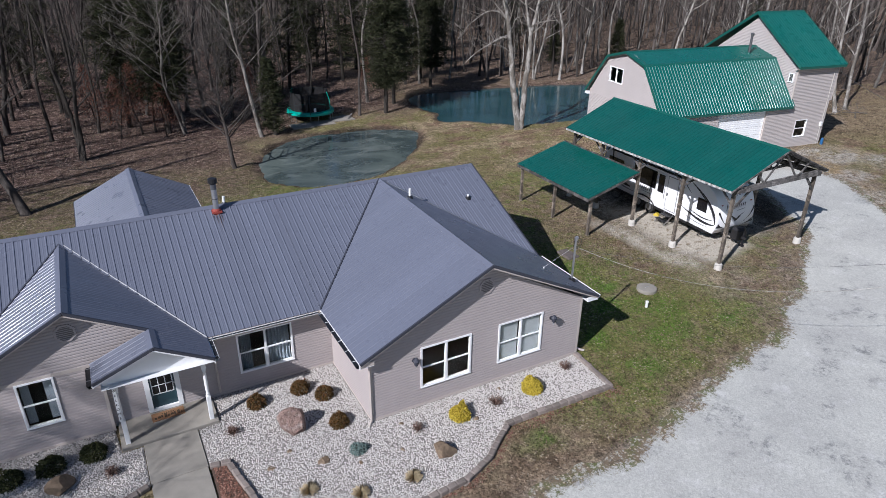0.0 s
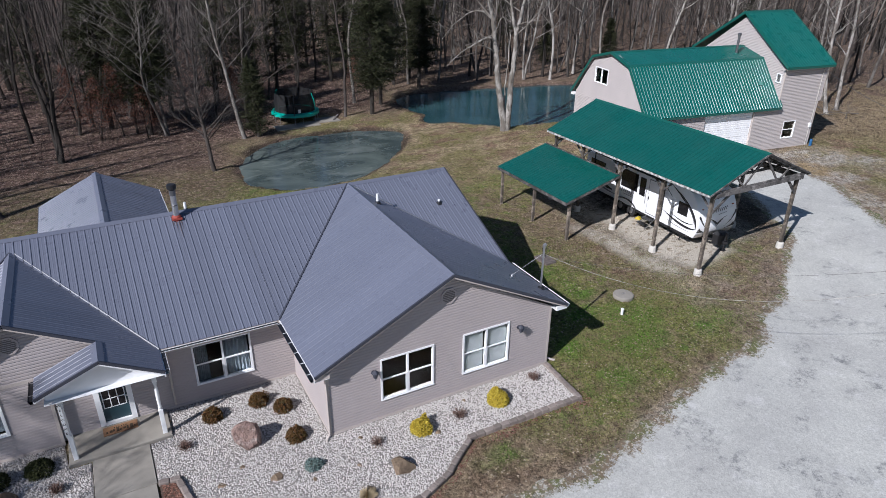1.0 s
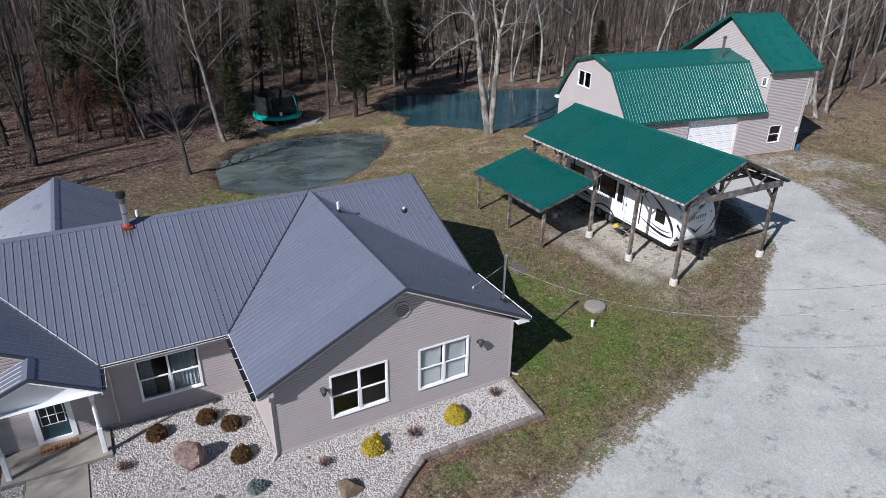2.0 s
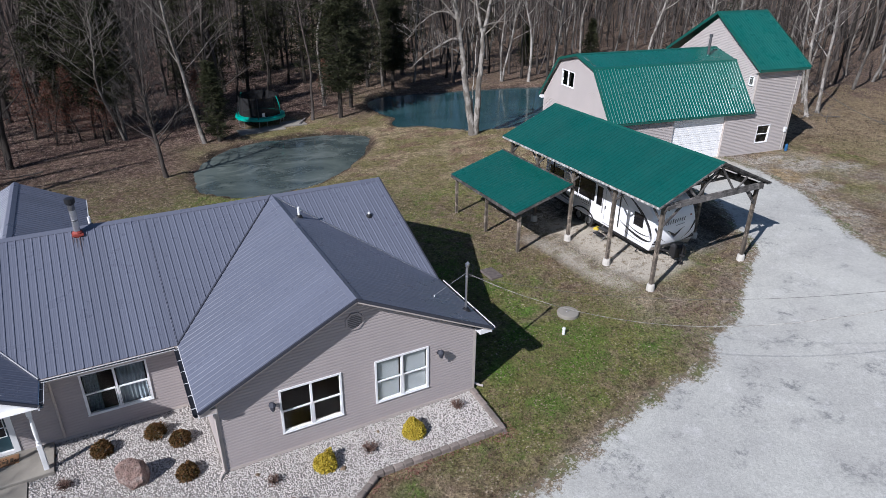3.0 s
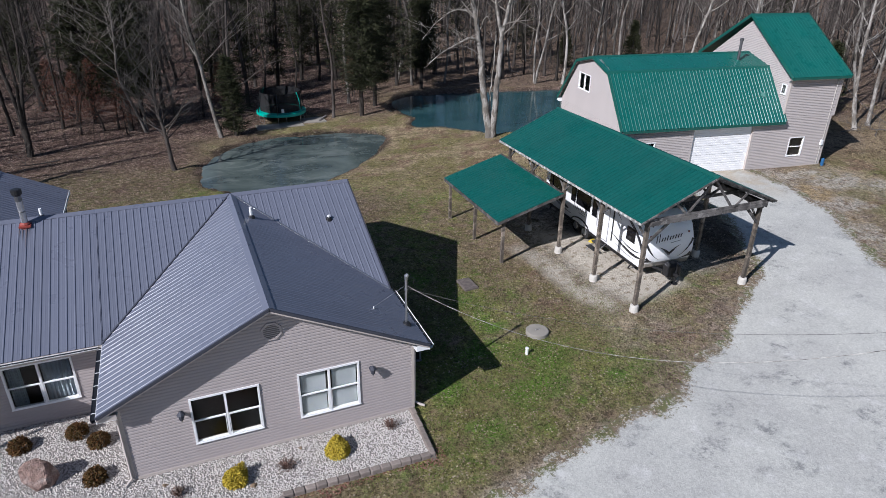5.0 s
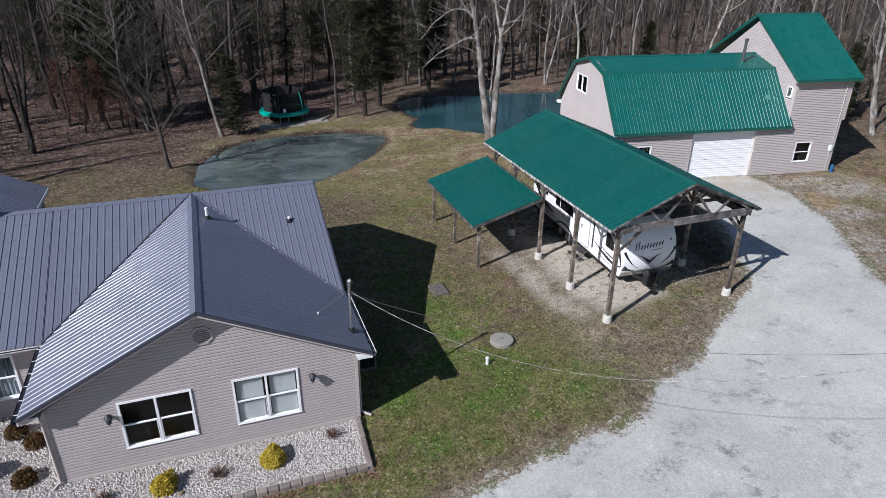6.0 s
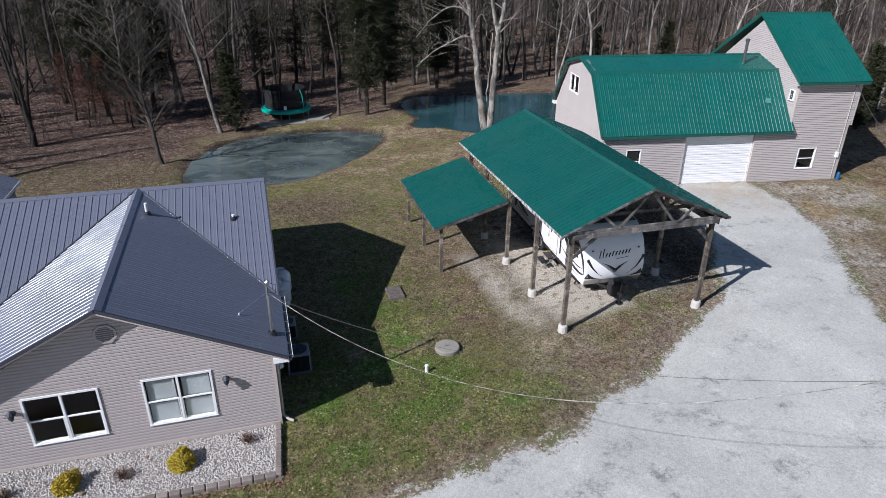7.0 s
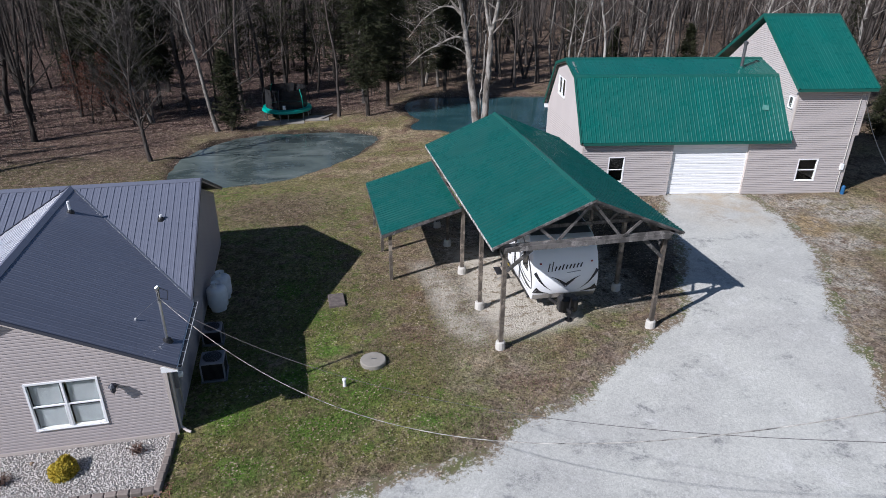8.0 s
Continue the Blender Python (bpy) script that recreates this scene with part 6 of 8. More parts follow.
for s in (-1, 1):
    for y in (0.25, 1.1):
        wh = new("wheel")
        wh.parent = rv
        g = Geo()
        g.tube([(s * (RX - 0.24), y, 0.33), (s * (RX - 0.22), y, 0.33), (s * (RX - 0.03), y, 0.33), (s * (RX - 0.01), y, 0.33)], [0.29, 0.34, 0.34, 0.29], 18)
        part("tyre", g, RUBBER, wh)
        g = Geo()
        g.tube([(s * (RX - 0.02), y, 0.33), (s * (RX + 0.01), y, 0.33), (s * (RX + 0.02), y, 0.33)], [0.19, 0.18, 0.08], 14)
        part("rim", g, STEEL, wh)
    g = Geo()
    g.tube([(s * (RX + 0.02), 0.7 + 0.85 * math.cos(a), 0.42 + 0.42 * math.sin(a)) for a in [math.pi * i / 10 for i in range(11)]], 0.035, 6)
    part("wheel_arch", g, BLACK, rv)
stp = new("entry_step")
stp.parent = rv
for k in range(2):
    g = Geo()
    g.box(-RX - 0.35 - 0.28 * k, -RX - 0.07 - 0.28 * k, -1.6, -0.95, 0.42 - 0.2 * k, 0.45 - 0.2 * k)
    part("tread", g, BLACK, stp)
for y in (-1.6, -0.97):
    strip("step_frame", stp, (-RX - 0.0, y, 0.5), (-RX - 0.6, y, 0.02), 0.03, 0.05, STEEL)
chk = thing("wheel_chock", pose(20.4, 8.3, gz(20.4, 8.3), 0, 0, 20), "yellow plastic wheel chock on the ground beside the trailer step", "wheel chock")
g = Geo()
g.add([(x, y, z) for x in (-0.09, 0.09) for y, z in ((-0.16, 0), (0.14, 0), (0.14, 0.05), (0.02, 0.17), (-0.06, 0.17), (-0.16, 0.05))],
      [tuple(range(5, -1, -1)), tuple(range(6, 12))] + [(i, (i + 1) % 6, 6 + (i + 1) % 6, 6 + i) for i in range(6)])
part("wedge", g, plain("yellow_plastic", (0.62, 0.47, 0.05), 0.5, dark=0.7).m, chk)
g = Geo()
g.tube([(0, -0.02, 0.16), (0, -0.03, 0.22), (0, 0.03, 0.22), (0, 0.03, 0.16)], 0.012, 6)
part("grip", g, BLACK, chk)
hit_ = new("hitch")
hit_.parent = rv
g = Geo()
for s in (-1, 1):
    g.beam((s * 0.7, RF + 0.6, 0.45), (0.0, RF - 0.95, 0.45), 0.06, 0.12)
part("a_frame", g, BLACK, hit_)
g = Geo()
g.tube([(0, RF - 0.78, 0.03), (0, RF - 0.78, 0.95)], 0.04, 8)
g.tube([(0, RF - 0.78, 0.0), (0, RF - 0.78, 0.04)], 0.14, 10)
part("tongue_jack", g, BLACK, hit_)
g = Geo()
g.box(-0.36, 0.36, RF - 0.74, RF - 0.22, 0.3, 0.9, 0.12)
part("bottle_cover", g, BLACK, hit_, "black propane bottle cover")
# stabiliser jacks
for y in (RF + 0.9, RR - 0.5):
    for s in (-1, 1):
        strip("stabiliser", rv, (s * 1.0, y, 0.4), (s * 1.05, y + 0.2, 0.0), 0.05, 0.05, BLACK)

# small trailer beside it under the roof
ut = thing("utility_trailer", pose(23.0, 10.9, 0.2), "low utility trailer with grey deck under the carport", "trailer")
g = Geo()
g.box(-0.55, 0.55, -1.5, 1.5, 0.5, 0.56)
part("deck", g, WOOD, ut)
g = Geo()
for s in (-0.55, 0.55):
    g.beam((s, -1.5, 0.85), (s, 1.5, 0.85), 0.04, 0.04)
    for y in (-1.5, -0.5, 0.5, 1.5):
        g.beam((s, y, 0.45), (s, y, 0.87), 0.04, 0.04, (0, 1, 0))
part("rail", g, BLACK, ut)
for s in (-1, 1):
    g = Geo()
    g.tube([(s * 0.6, 0, 0.25), (s * 0.72, 0, 0.25)], [0.27, 0.27], 14)
    part("wheel", g, RUBBER, ut)

# ---- yard things ----
def air_conditioner(x, y, s=0.74, h=0.72):
    t = thing("air_conditioner", pose(x, y, 0.0), "dark outdoor air conditioner with round top fan grille", "air conditioner", "air conditioners")
    g = Geo()
    g.box(-s / 2 - 0.03, s / 2 + 0.03, -s / 2 - 0.03, s / 2 + 0.03, -0.05, 0.07, 0.015)
    part("base_pad", g, RV_ROOF, t)
    g = Geo()
    for k in range(14):
        z = 0.1 + k * (h - 0.16) / 14
        g.box(-s / 2 + 0.01, s / 2 - 0.01, -s / 2 + 0.01, s / 2 - 0.01, z, z + 0.028)
    part("louvre_coil", g, BLACK, t)
    g = Geo()
    g.box(-s / 2, s / 2, -s / 2, s / 2, h - 0.05, h, 0.03)
    for a in (-1, 1):
        for b in (-1, 1):
            g.box(a * s / 2 - (0.05 if a > 0 else 0), a * s / 2 + (0.05 if a < 0 else 0), b * s / 2 - (0.05 if b > 0 else 0), b * s / 2 + (0.05 if b < 0 else 0), 0.075, h - 0.05)
    part("cabinet", g, DECAL_GREY, t)
    g = Geo()
    g.tube([(0, 0, h + 0.002), (0, 0, h + 0.012)], s * 0.4, 20)
    part("fan_well", g, BLACK, t)
    g = Geo()
    for k in range(4):
        r = s * (0.1 + 0.1 * k)
        g.tube([(r * math.cos(a), r * math.sin(a), h + 0.03) for a in [6.2832 * i / 20 for i in range(21)]], 0.006, 4, False)
    part("grille", g, RV_ROOF, t)


def propane_tank(x, y):
    t = thing("propane_tank", pose(x, y, 0.0), "white upright propane tank beside the wall", "propane tank", "propane tanks")
    g = Geo()
    g.tube([(0, 0, 0.06), (0, 0, 0.1), (0, 0, 0.17), (0, 0, 0.24), (0, 0, 0.8), (0, 0, 0.88), (0, 0, 0.95), (0, 0, 0.99)], [0.22, 0.3, 0.355, 0.37, 0.37, 0.345, 0.27, 0.12], 28)
    part("shell", g, TANK, t, smooth=True)
    g = Geo()
    g.tube([(0, 0, -0.02), (0, 0, 0.12)], 0.29, 20)
    part("foot_ring", g, TANK, t)
    g = Geo()
    n = 16
    pts = [(0.17 * math.cos(6.2832 * i / 20), 0.17 * math.sin(6.2832 * i / 20), z) for z in (0.94, 1.12) for i in range(n + 1)]
    g.add(pts, [(i, i + 1, n + 2 + i, n + 1 + i) for i in range(n)])
    part("collar", g, TANK, t)
    g = Geo()
    g.tube([(0, 0, 0.98), (0, 0, 1.08)], 0.03, 8)
    part("valve", g, STEEL, t)


air_conditioner(8.82, 2.66)
air_conditioner(8.58, 4.75, 0.66, 0.58)
propane_tank(8.55, 7.0)
propane_tank(8.62, 7.88)
mt = thing("electric_meter", pose(8.05, 0.78, 0.0), "grey electric meter box and conduit on the siding", "electric meter")
g = Geo()
g.box(0.03, 0.15, -0.16, 0.16, 1.15, 1.72, 0.015)
part("meter_box", g, DECAL_GREY, mt)
g = Geo()
g.tube([(0.15, 0, 1.5), (0.17, 0, 1.5), (0.24, 0, 1.5), (0.26, 0, 1.5)], [0.1, 0.09, 0.085, 0.05], 14)
part("meter_dial", g, WHITE_VINYL, mt)
g = Geo()
g.tube([(0.08, 0, 1.72), (0.08, 0, 2.37)], 0.03, 8)
g.tube([(0.08, 0.05, 1.15), (0.08, 0.05, -0.02)], 0.022, 8)
part("conduit", g, STEEL, mt)

cv = thing("septic_cover", pose(13.9, 2.35, gz(13.9, 2.35)), "round grey concrete tank cover on the lawn", "tank cover")
g = Geo()
g.tube([(0, 0, -0.1), (0, 0, 0.13), (0, 0, 0.15)], [0.43, 0.43, 0.4], 28)
part("lid", g, CONCRETE, cv)
g = Geo()
g.tube([(-0.1, 0, 0.15), (-0.08, 0, 0.18), (0.08, 0, 0.18), (0.1, 0, 0.15)], 0.01, 6)
part("lift_ring", g, STEEL, cv)
co = thing("cleanout_pipe", pose(12.87, 1.3, gz(12.87, 1.3)), "short white plastic cleanout pipe in the grass", "pipe")
g = Geo()
g.tube([(0, 0, -0.1), (0, 0, 0.24)], 0.055, 12)
part("pipe", g, WHITE, co)
g = Geo()
g.tube([(0, 0, 0.24), (0, 0, 0.28), (0, 0, 0.3)], [0.068, 0.068, 0.04], 12)
part("cap", g, WHITE, co)
sq = thing("concrete_lid", pose(12.96, 6.62, gz(12.96, 6.62), 0, 0, 1.5), "square weathered concrete lid lying on the grass", "access cover")
g = Geo()
g.box(-0.31, 0.31, -0.47, 0.47, -0.08, 0.1, 0.02)
part("slab", g, plain("stained_slab", (0.17, 0.14, 0.125), 0.9, dark=0.5, scale=5, amount=0.9).m, sq)

# trampoline
tp = thing("trampoline", pose(11.0, 39.7, -0.8), "round trampoline with teal rim pad and black safety net", "trampoline")
TRR = 2.0
circ = lambda r, z, n=32: [(r * math.cos(6.2832 * i / n), r * math.sin(6.2832 * i / n), z) for i in range(n)]
g = Geo()
n = 32
g.add(circ(TRR, 0.84) + circ(TRR - 0.36, 0.9) + circ(TRR - 0.36, 0.86) + circ(TRR + 0.03, 0.62), [(8 * 0 + a * n + i, a * n + (i + 1) % n, ((a + 1) % 4) * n + (i + 1) % n, ((a + 1) % 4) * n + i) for a in range(4) for i in range(n)])
part("rim_pad", g, TEAL, tp)
g = Geo()
g.add(circ(TRR - 0.3, 0.85), [tuple(range(n))])
part("jump_mat", g, NET, tp)
g = Geo()
g.add(circ(TRR - 0.3, 0.9) + circ(TRR - 0.36, 2.4), [(i, (i + 1) % n, n + (i + 1) % n, n + i) for i in range(n)])
part("safety_net", g, MESH_NET, tp)
for k in range(6):
    a = 6.2832 * (k + 0.2) / 6
    c, s = math.cos(a), math.sin(a)
    g = Geo()
    g.tube([((TRR - 0.02) * c, (TRR - 0.02) * s, 0.7), ((TRR - 0.1) * c, (TRR - 0.1) * s, 1.8), ((TRR - 0.33) * c, (TRR - 0.33) * s, 2.44)], 0.032, 8)
    part("net_pole", g, TEAL if k in (2, 5) else BLACK, tp)
    g = Geo()
    b = a + 0.35
    g.tube([((TRR - 0.1) * c, (TRR - 0.1) * s, 0.8), ((TRR - 0.1) * c, (TRR - 0.1) * s, 0.03), ((TRR - 0.1) * math.cos(b), (TRR - 0.1) * math.sin(b), 0.03), ((TRR - 0.1) * math.cos(b), (TRR - 0.1) * math.sin(b), 0.8)], 0.025, 6)
    part("leg", g, STEEL, tp)
g = Geo()
g.add([(-0.3, -TRR + 0.05, 1.0), (-0.08, -TRR + 0.05, 1.0), (-0.08, -TRR + 0.09, 1.3), (-0.3, -TRR + 0.09, 1.3)], [(0, 1, 2, 3)])
part("tag", g, WHITE, tp)
g = Geo()
for x0, x1, y0, y1 in ((8.6, 10.4, 36.7, 38.2), (10.43, 12.3, 36.9, 38.4), (12.33, 14.3, 37.6, 39.2)):
    g.box(x0, x1, y0, y1, -0.85, -0.74)
tagged(part("patio_slab", g, CONCRETE), "pale worn concrete slabs beside the pond", "paving", kind="structure")
bd = thing("plank", pose(14.2, 38.6, -0.72, 0, 0, 60), "pale timber plank lying on the ground", "plank")
g = Geo()
g.box(-0.9, 0.9, -0.07, 0.07, 0.0, 0.05)
part("board", g, WOOD, bd)

# front walk, mulch pocket, rock beds
fw = tagged(new("pavement"), "pale concrete front walk in poured slabs", "walkway", kind="structure")
for k in range(5):
    g = Geo()
    y1 = 2.12 - k * 1.75
    x0, x1 = -6.44 + 0.01 * k, -4.9 - 0.02 * k
    g.box(x0, x1, y1 - 1.735, y1, -0.15, 0.06, 0.01)
    part("slab", g, CONCRETE, fw)
BED = [(8.0, -0.05), (7.82, -2.1), (3.75, -2.06), (3.1, -2.5), (2.4, -3.05), (1.4, -3.48), (0.1, -3.6), (-3.2, -3.5), (-4.0, -2.4), (-4.12, -1.3), (-4.25, -0.7), (-4.4, 0.2), (-4.88, 0.3), (-4.88, 2.1), (-4.24, 2.15), (-4.24, 3.48), (-0.02, 3.48), (-0.02, -0.03)]
BED_W = [(-12.5, 3.26), (-7.14, 3.26), (-7.03, 2.1), (-6.46, 2.08), (-6.46, 0.35), (-7.2, 0.1), (-12.5, -0.2)]
POCKET = [(-4.86, 0.28), (-4.42, 0.18), (-4.27, -0.7), (-4.14, -1.3), (-4.02, -2.4), (-4.9, -2.6)]
for nm, poly, mat, lab, z in (("ground_rock_bed_1", BED, ROCKBED, "bed of pale landscaping rock before the house", 0.03), ("ground_rock_bed_2", BED_W, ROCKBED, "bed of pale landscaping rock beside the porch", 0.03), ("ground_mulch", POCKET, MULCH, "pocket of brown mulch beside the walk", 0.04)):
    g = Geo()
    P = poly[::-1] if sum(a[0] * b[1] - b[0] * a[1] for a, b in zip(poly, poly[1:] + poly[:1])) < 0 else poly
    g.prism(P, -0.08, z)
    tagged(part(nm, g, mat), lab, "planting bed", kind="structure")

ROCK_FORMS = []
rr = random.Random(5)
for k in range(10):
    bm = bmesh.new()
    bmesh.ops.create_uvsphere(bm, u_segments=4, v_segments=2, radius=1.0)
    bm.verts.ensure_lookup_table()
    d = [rr.uniform(0.6, 1.1) for _ in bm.verts]
    ROCK_FORMS.append((np.array([[c for c in v.co * s] for v, s in zip(bm.verts, d)]) * [1.0, rr.uniform(0.65, 0.95), rr.uniform(0.5, 0.75)], [tuple(v.index for v in f.verts) for f in bm.faces]))
    bm.free()


def scatter_rocks(name, poly, count, seed, rmin, rmax, label):
    rng = np.random.RandomState(seed)
    xs, ys = [p[0] for p in poly], [p[1] for p in poly]
    V, F, n = [], [], 0
    X = rng.uniform(max(min(xs), -11.5), max(xs), count * 3)
    Y = rng.uniform(min(ys), max(ys), count * 3)
    ok = inside(poly, X, Y) < -0.04
    for x, y in list(zip(X[ok], Y[ok]))[:count]:
        f, q = ROCK_FORMS[rng.randint(10)]
        a = rng.uniform(0, 6.28)
        r = rmin + (rmax - rmin) * rng.rand() ** 2.2
        R = np.array([[math.cos(a), -math.sin(a), 0], [math.sin(a), math.cos(a), 0], [0, 0, 1]])
        p = (f * r) @ R.T + [x, y, 0.03 + r * rng.uniform(0.1, 0.5)]
        V.append(p)
        F += [tuple(n + i for i in t) for t in q]
        n += len(p)
    me = bpy.data.meshes.new(name)
    me.from_pydata(np.concatenate(V).tolist(), [], F)
    me.materials.append(RIVER_ROCK)
    tagged(new(name, me), label, "landscape rock", kind="stuff")


scatter_rocks("river_rock", BED, 40000, 3, 0.02, 0.056, "loose white and tan landscaping rock")
scatter_rocks("river_rock", BED_W, 13000, 4, 0.02, 0.056, "loose white and tan landscaping rock")

# edging blocks
EDGE = [[(7.98, -0.1), (7.86, -2.14), (3.75, -2.1), (3.1, -2.54), (2.4, -3.1), (1.4, -3.52), (0.1, -3.64), (-3.2, -3.55)], [(-4.88, 0.32), (-4.38, 0.24), (-4.2, -0.7), (-4.06, -1.3), (-3.95, -2.4), (-3.2, -3.5)], [(-6.5, 0.3), (-7.2, 0.06), (-9.5, -0.02)]]
block = Geo()
block.box(-0.145, 0.145, -0.09, 0.09, 0.0, 0.13, 0.025)
bmesh_block = None
for ei, line in enumerate(EDGE):
    edging = tagged(new("edging"), "low edging of tumbled grey concrete blocks", "garden edging", kind="structure")
    edging.location = (line[0][0], line[0][1], 0)
    rb = random.Random(20 + ei)
    carry = 0.15
    for (ax, ay), (bx_, by_) in zip(line, line[1:]):
        Ls = math.hypot(bx_ - ax, by_ - ay)
        t = carry
        while t < Ls:
            x, y = ax + (bx_ - ax) * t / Ls, ay + (by_ - ay) * t / Ls
            if bmesh_block is None:
                ob = part("block", block, BLOCK, edging)
                bmesh_block = ob.data
            else:
                ob = new("block", bmesh_block)
                ob.parent = edging
            ob.matrix_local = pose(x - line[0][0], y - line[0][1], 0.035 + rb.uniform(-0.03, 0.0), rb.uniform(-2, 2), rb.uniform(-2, 2), math.degrees(math.atan2(by_ - ay, bx_ - ax)) + rb.uniform(-4, 4))
            low = new("block", bmesh_block)
            low.parent = edging
            low.matrix_local = pose(x - line[0][0] + 0.14 * (bx_ - ax) / Ls, y - line[0][1] + 0.14 * (by_ - ay) / Ls, -0.105, 0, 0, math.degrees(math.atan2(by_ - ay, bx_ - ax)))
            t += 0.30
        carry = t - Ls


def boulder(name, x, y, r, mat, label, seed, tall=0.7, cut=0.8):
    rng = random.Random(seed)
    bm = bmesh.new()
    bmesh.ops.create_icosphere(bm, subdivisions=3, radius=1.0)
    planes = [(Vector((rng.gauss(0, 1), rng.gauss(0, 1), rng.gauss(0, 0.8))).normalized(), rng.uniform(0.5, cut)) for _ in range(9)]
    for v in bm.verts:
        c = v.co
        for n, d in planes:
            k = c.dot(n) - d
            if k > 0:
                c = c - n * k
        c = c + Vector((noise.noise(c * 3 + Vector((seed, 0, 0))), noise.noise(c * 3 + Vector((0, seed, 0))), noise.noise(c * 3))) * 0.05
        v.co = Vector((c.x * r, c.y * r * 0.85, c.z * r * tall))
    me = bpy.data.meshes.new(name)
    bm.to_mesh(me)
    bm.free()
    me.materials.append(mat)
    ob = new(name, me)
    ob.location = (x, y, r * tall * 0.45)
    tagged(ob, label, "boulder")


boulder("boulder", -2.3, 0.75, 0.6, BOULDER_PINK, "large angular pink granite boulder in the rock bed", 23, 0.95, 0.68)
boulder("boulder", 1.3, -2.3, 0.44, BOULDER_TAN, "rounded brown sandstone boulder in the rock bed", 12, 0.62, 0.9)
boulder("boulder", -8.6, 1.35, 0.42, BOULDER_TAN, "dark brown boulder beside the porch bed", 15, 0.7)
for k, (x, y, r) in enumerate([(-1.95, -0.95, 0.2), (-3.35, -0.55, 0.12), (-1.0, -1.5, 0.1), (2.95, -1.45, 0.12), (-4.3, 2.9, 0.12), (0.75, -0.55, 0.11), (-2.7, -0.1, 0.1), (4.4, -0.5, 0.1), (0.3, -1.6, 0.1)]):
    boulder("rock", x, y, r, BOULDER_TAN, "small tan field stone in the rock bed", 30 + k, 0.6)


def shrub(name, x, y, r, h, mat, label, seed, leaves=900, leaf=0.05, open_=0.0, straw=False, twigs=14, tmat=None):
    """A low shrub: woody stems and a crown of many small leaf blades with an uneven outline."""
    rng = random.Random(seed)
    t = thing(name, pose(x, y, 0.03), label, "shrub" if not straw else "grass clump")
    g = Geo()
    for k in range(twigs):
        a, e = rng.uniform(0, 6.28), rng.uniform(0.3, 1.0)
        tip = Vector((math.cos(a) * r * e, math.sin(a) * r * e, h * rng.uniform(0.5, 1.0) * (1.05 - 0.4 * e)))
        mid = tip * 0.5 + Vector((0, 0, 0.08 * h))
        g.tube([(0, 0, -0.05), mid, tip], [0.014, 0.008, 0.003], 4, False)
    part("stems", g, tmat or TWIG, t)
    g = Geo()
    lob = [(rng.uniform(0, 6.28), rng.uniform(0.1, 1.2), rng.uniform(0.0, 0.28)) for _ in range(9)]
    for k in range(leaves):
        a, c = rng.uniform(0, 6.28), rng.uniform(-0.15, 1.0)
        s = math.sqrt(max(0, 1 - max(0, c) ** 2))
        d = Vector((math.cos(a) * s, math.sin(a) * s, c))
        bulge = 0.82 + sum(w * max(0, 1 - 1.6 * abs((a - la + 3.14) % 6.28 - 3.14) - abs(c - lc) * 0.8) for la, lc, w in lob)
        q = rng.uniform(0.55 - open_, 1.0) ** 0.6
        if straw:
            q = rng.uniform(0.5, 1.25)
            tip = Vector((d.x * r * q, d.y * r * q, h * (0.2 + 0.8 * max(0, c)) * rng.uniform(0.6, 1.15)))
            w = Vector((-d.y, d.x, 0)) * 0.004
            g.add([Vector((d.x * 0.05, d.y * 0.05, 0)) - w, Vector((d.x * 0.05, d.y * 0.05, 0)) + w, tip * 0.7 + Vector((0, 0, 0.1 * h)) + w, tip], [(0, 1, 2), (0, 2, 3)])
            continue
        p = Vector((d.x * r * q * bulge, d.y * r * q * bulge, max(0.01, 0.15 * h + d.z * h * 0.85 * q * bulge)))
        n1 = Vector((rng.gauss(0, 1), rng.gauss(0, 1), rng.gauss(0, 1))).normalized()
        n2 = n1.cross(d + Vector((0.1, 0.2, 0.3)))
        if n2.length < 1e-3:
            continue
        n2 = n2.normalized() * leaf * 0.35
        ax = (d * 0.8 + n1 * 0.7).normalized() * leaf * rng.uniform(0.6, 1.3)
        g.add([p - n2 * 0.4, p + ax * 0.5 - n2, p + ax, p + ax * 0.5 + n2], [(0, 1, 2, 3)])
    part("foliage" if not straw else "grass_tuft", g, mat, t)


for k, (x, y) in enumerate([(-1.58, 2.5), (-0.95, 1.85), (-3.02, 2.4), (-0.98, 0.35)]):
    shrub("bronze_shrub", x, y, 0.33, 0.42, SHRUB, "low bronze-green evergreen shrub in the rock bed", 50 + k, 1300, 0.07)
for k, (x, y) in enumerate([(-7.75, 2.35), (-8.85, 2.3), (-9.85, 2.25)]):
    shrub("green_shrub", x, y, 0.42, 0.38, SHRUB_GREEN, "low dark green evergreen shrub beside the wall", 60 + k, 1500, 0.07)
shrub("golden_shrub", 2.52, -1.1, 0.37, 0.42, YELLOW, "bright golden thread-leaf shrub in the rock bed", 70, 3400, 0.065)
shrub("golden_shrub", 5.37, -1.05, 0.40, 0.46, YELLOW, "bright golden thread-leaf shrub in the rock bed", 71, 3600, 0.065)
shrub("blue_shrub", -0.88, -1.0, 0.28, 0.2, BLUE_SHRUB, "low blue-green juniper in the rock bed", 72, 900, 0.06)
for k, (x, y, r) in enumerate([(-4.0, 1.42, 0.24), (3.88, -1.1, 0.3), (7.1, -0.6, 0.26), (1.08, -1.05, 0.22), (-7.35, 1.3, 0.25)]):
    shrub("bare_shrub", x, y, r, 0.34, RED_TWIG, "sparse leafless red-brown shrub in the rock bed", 80 + k, 130, 0.05, 0.3, twigs=60, tmat=RED_TWIG)
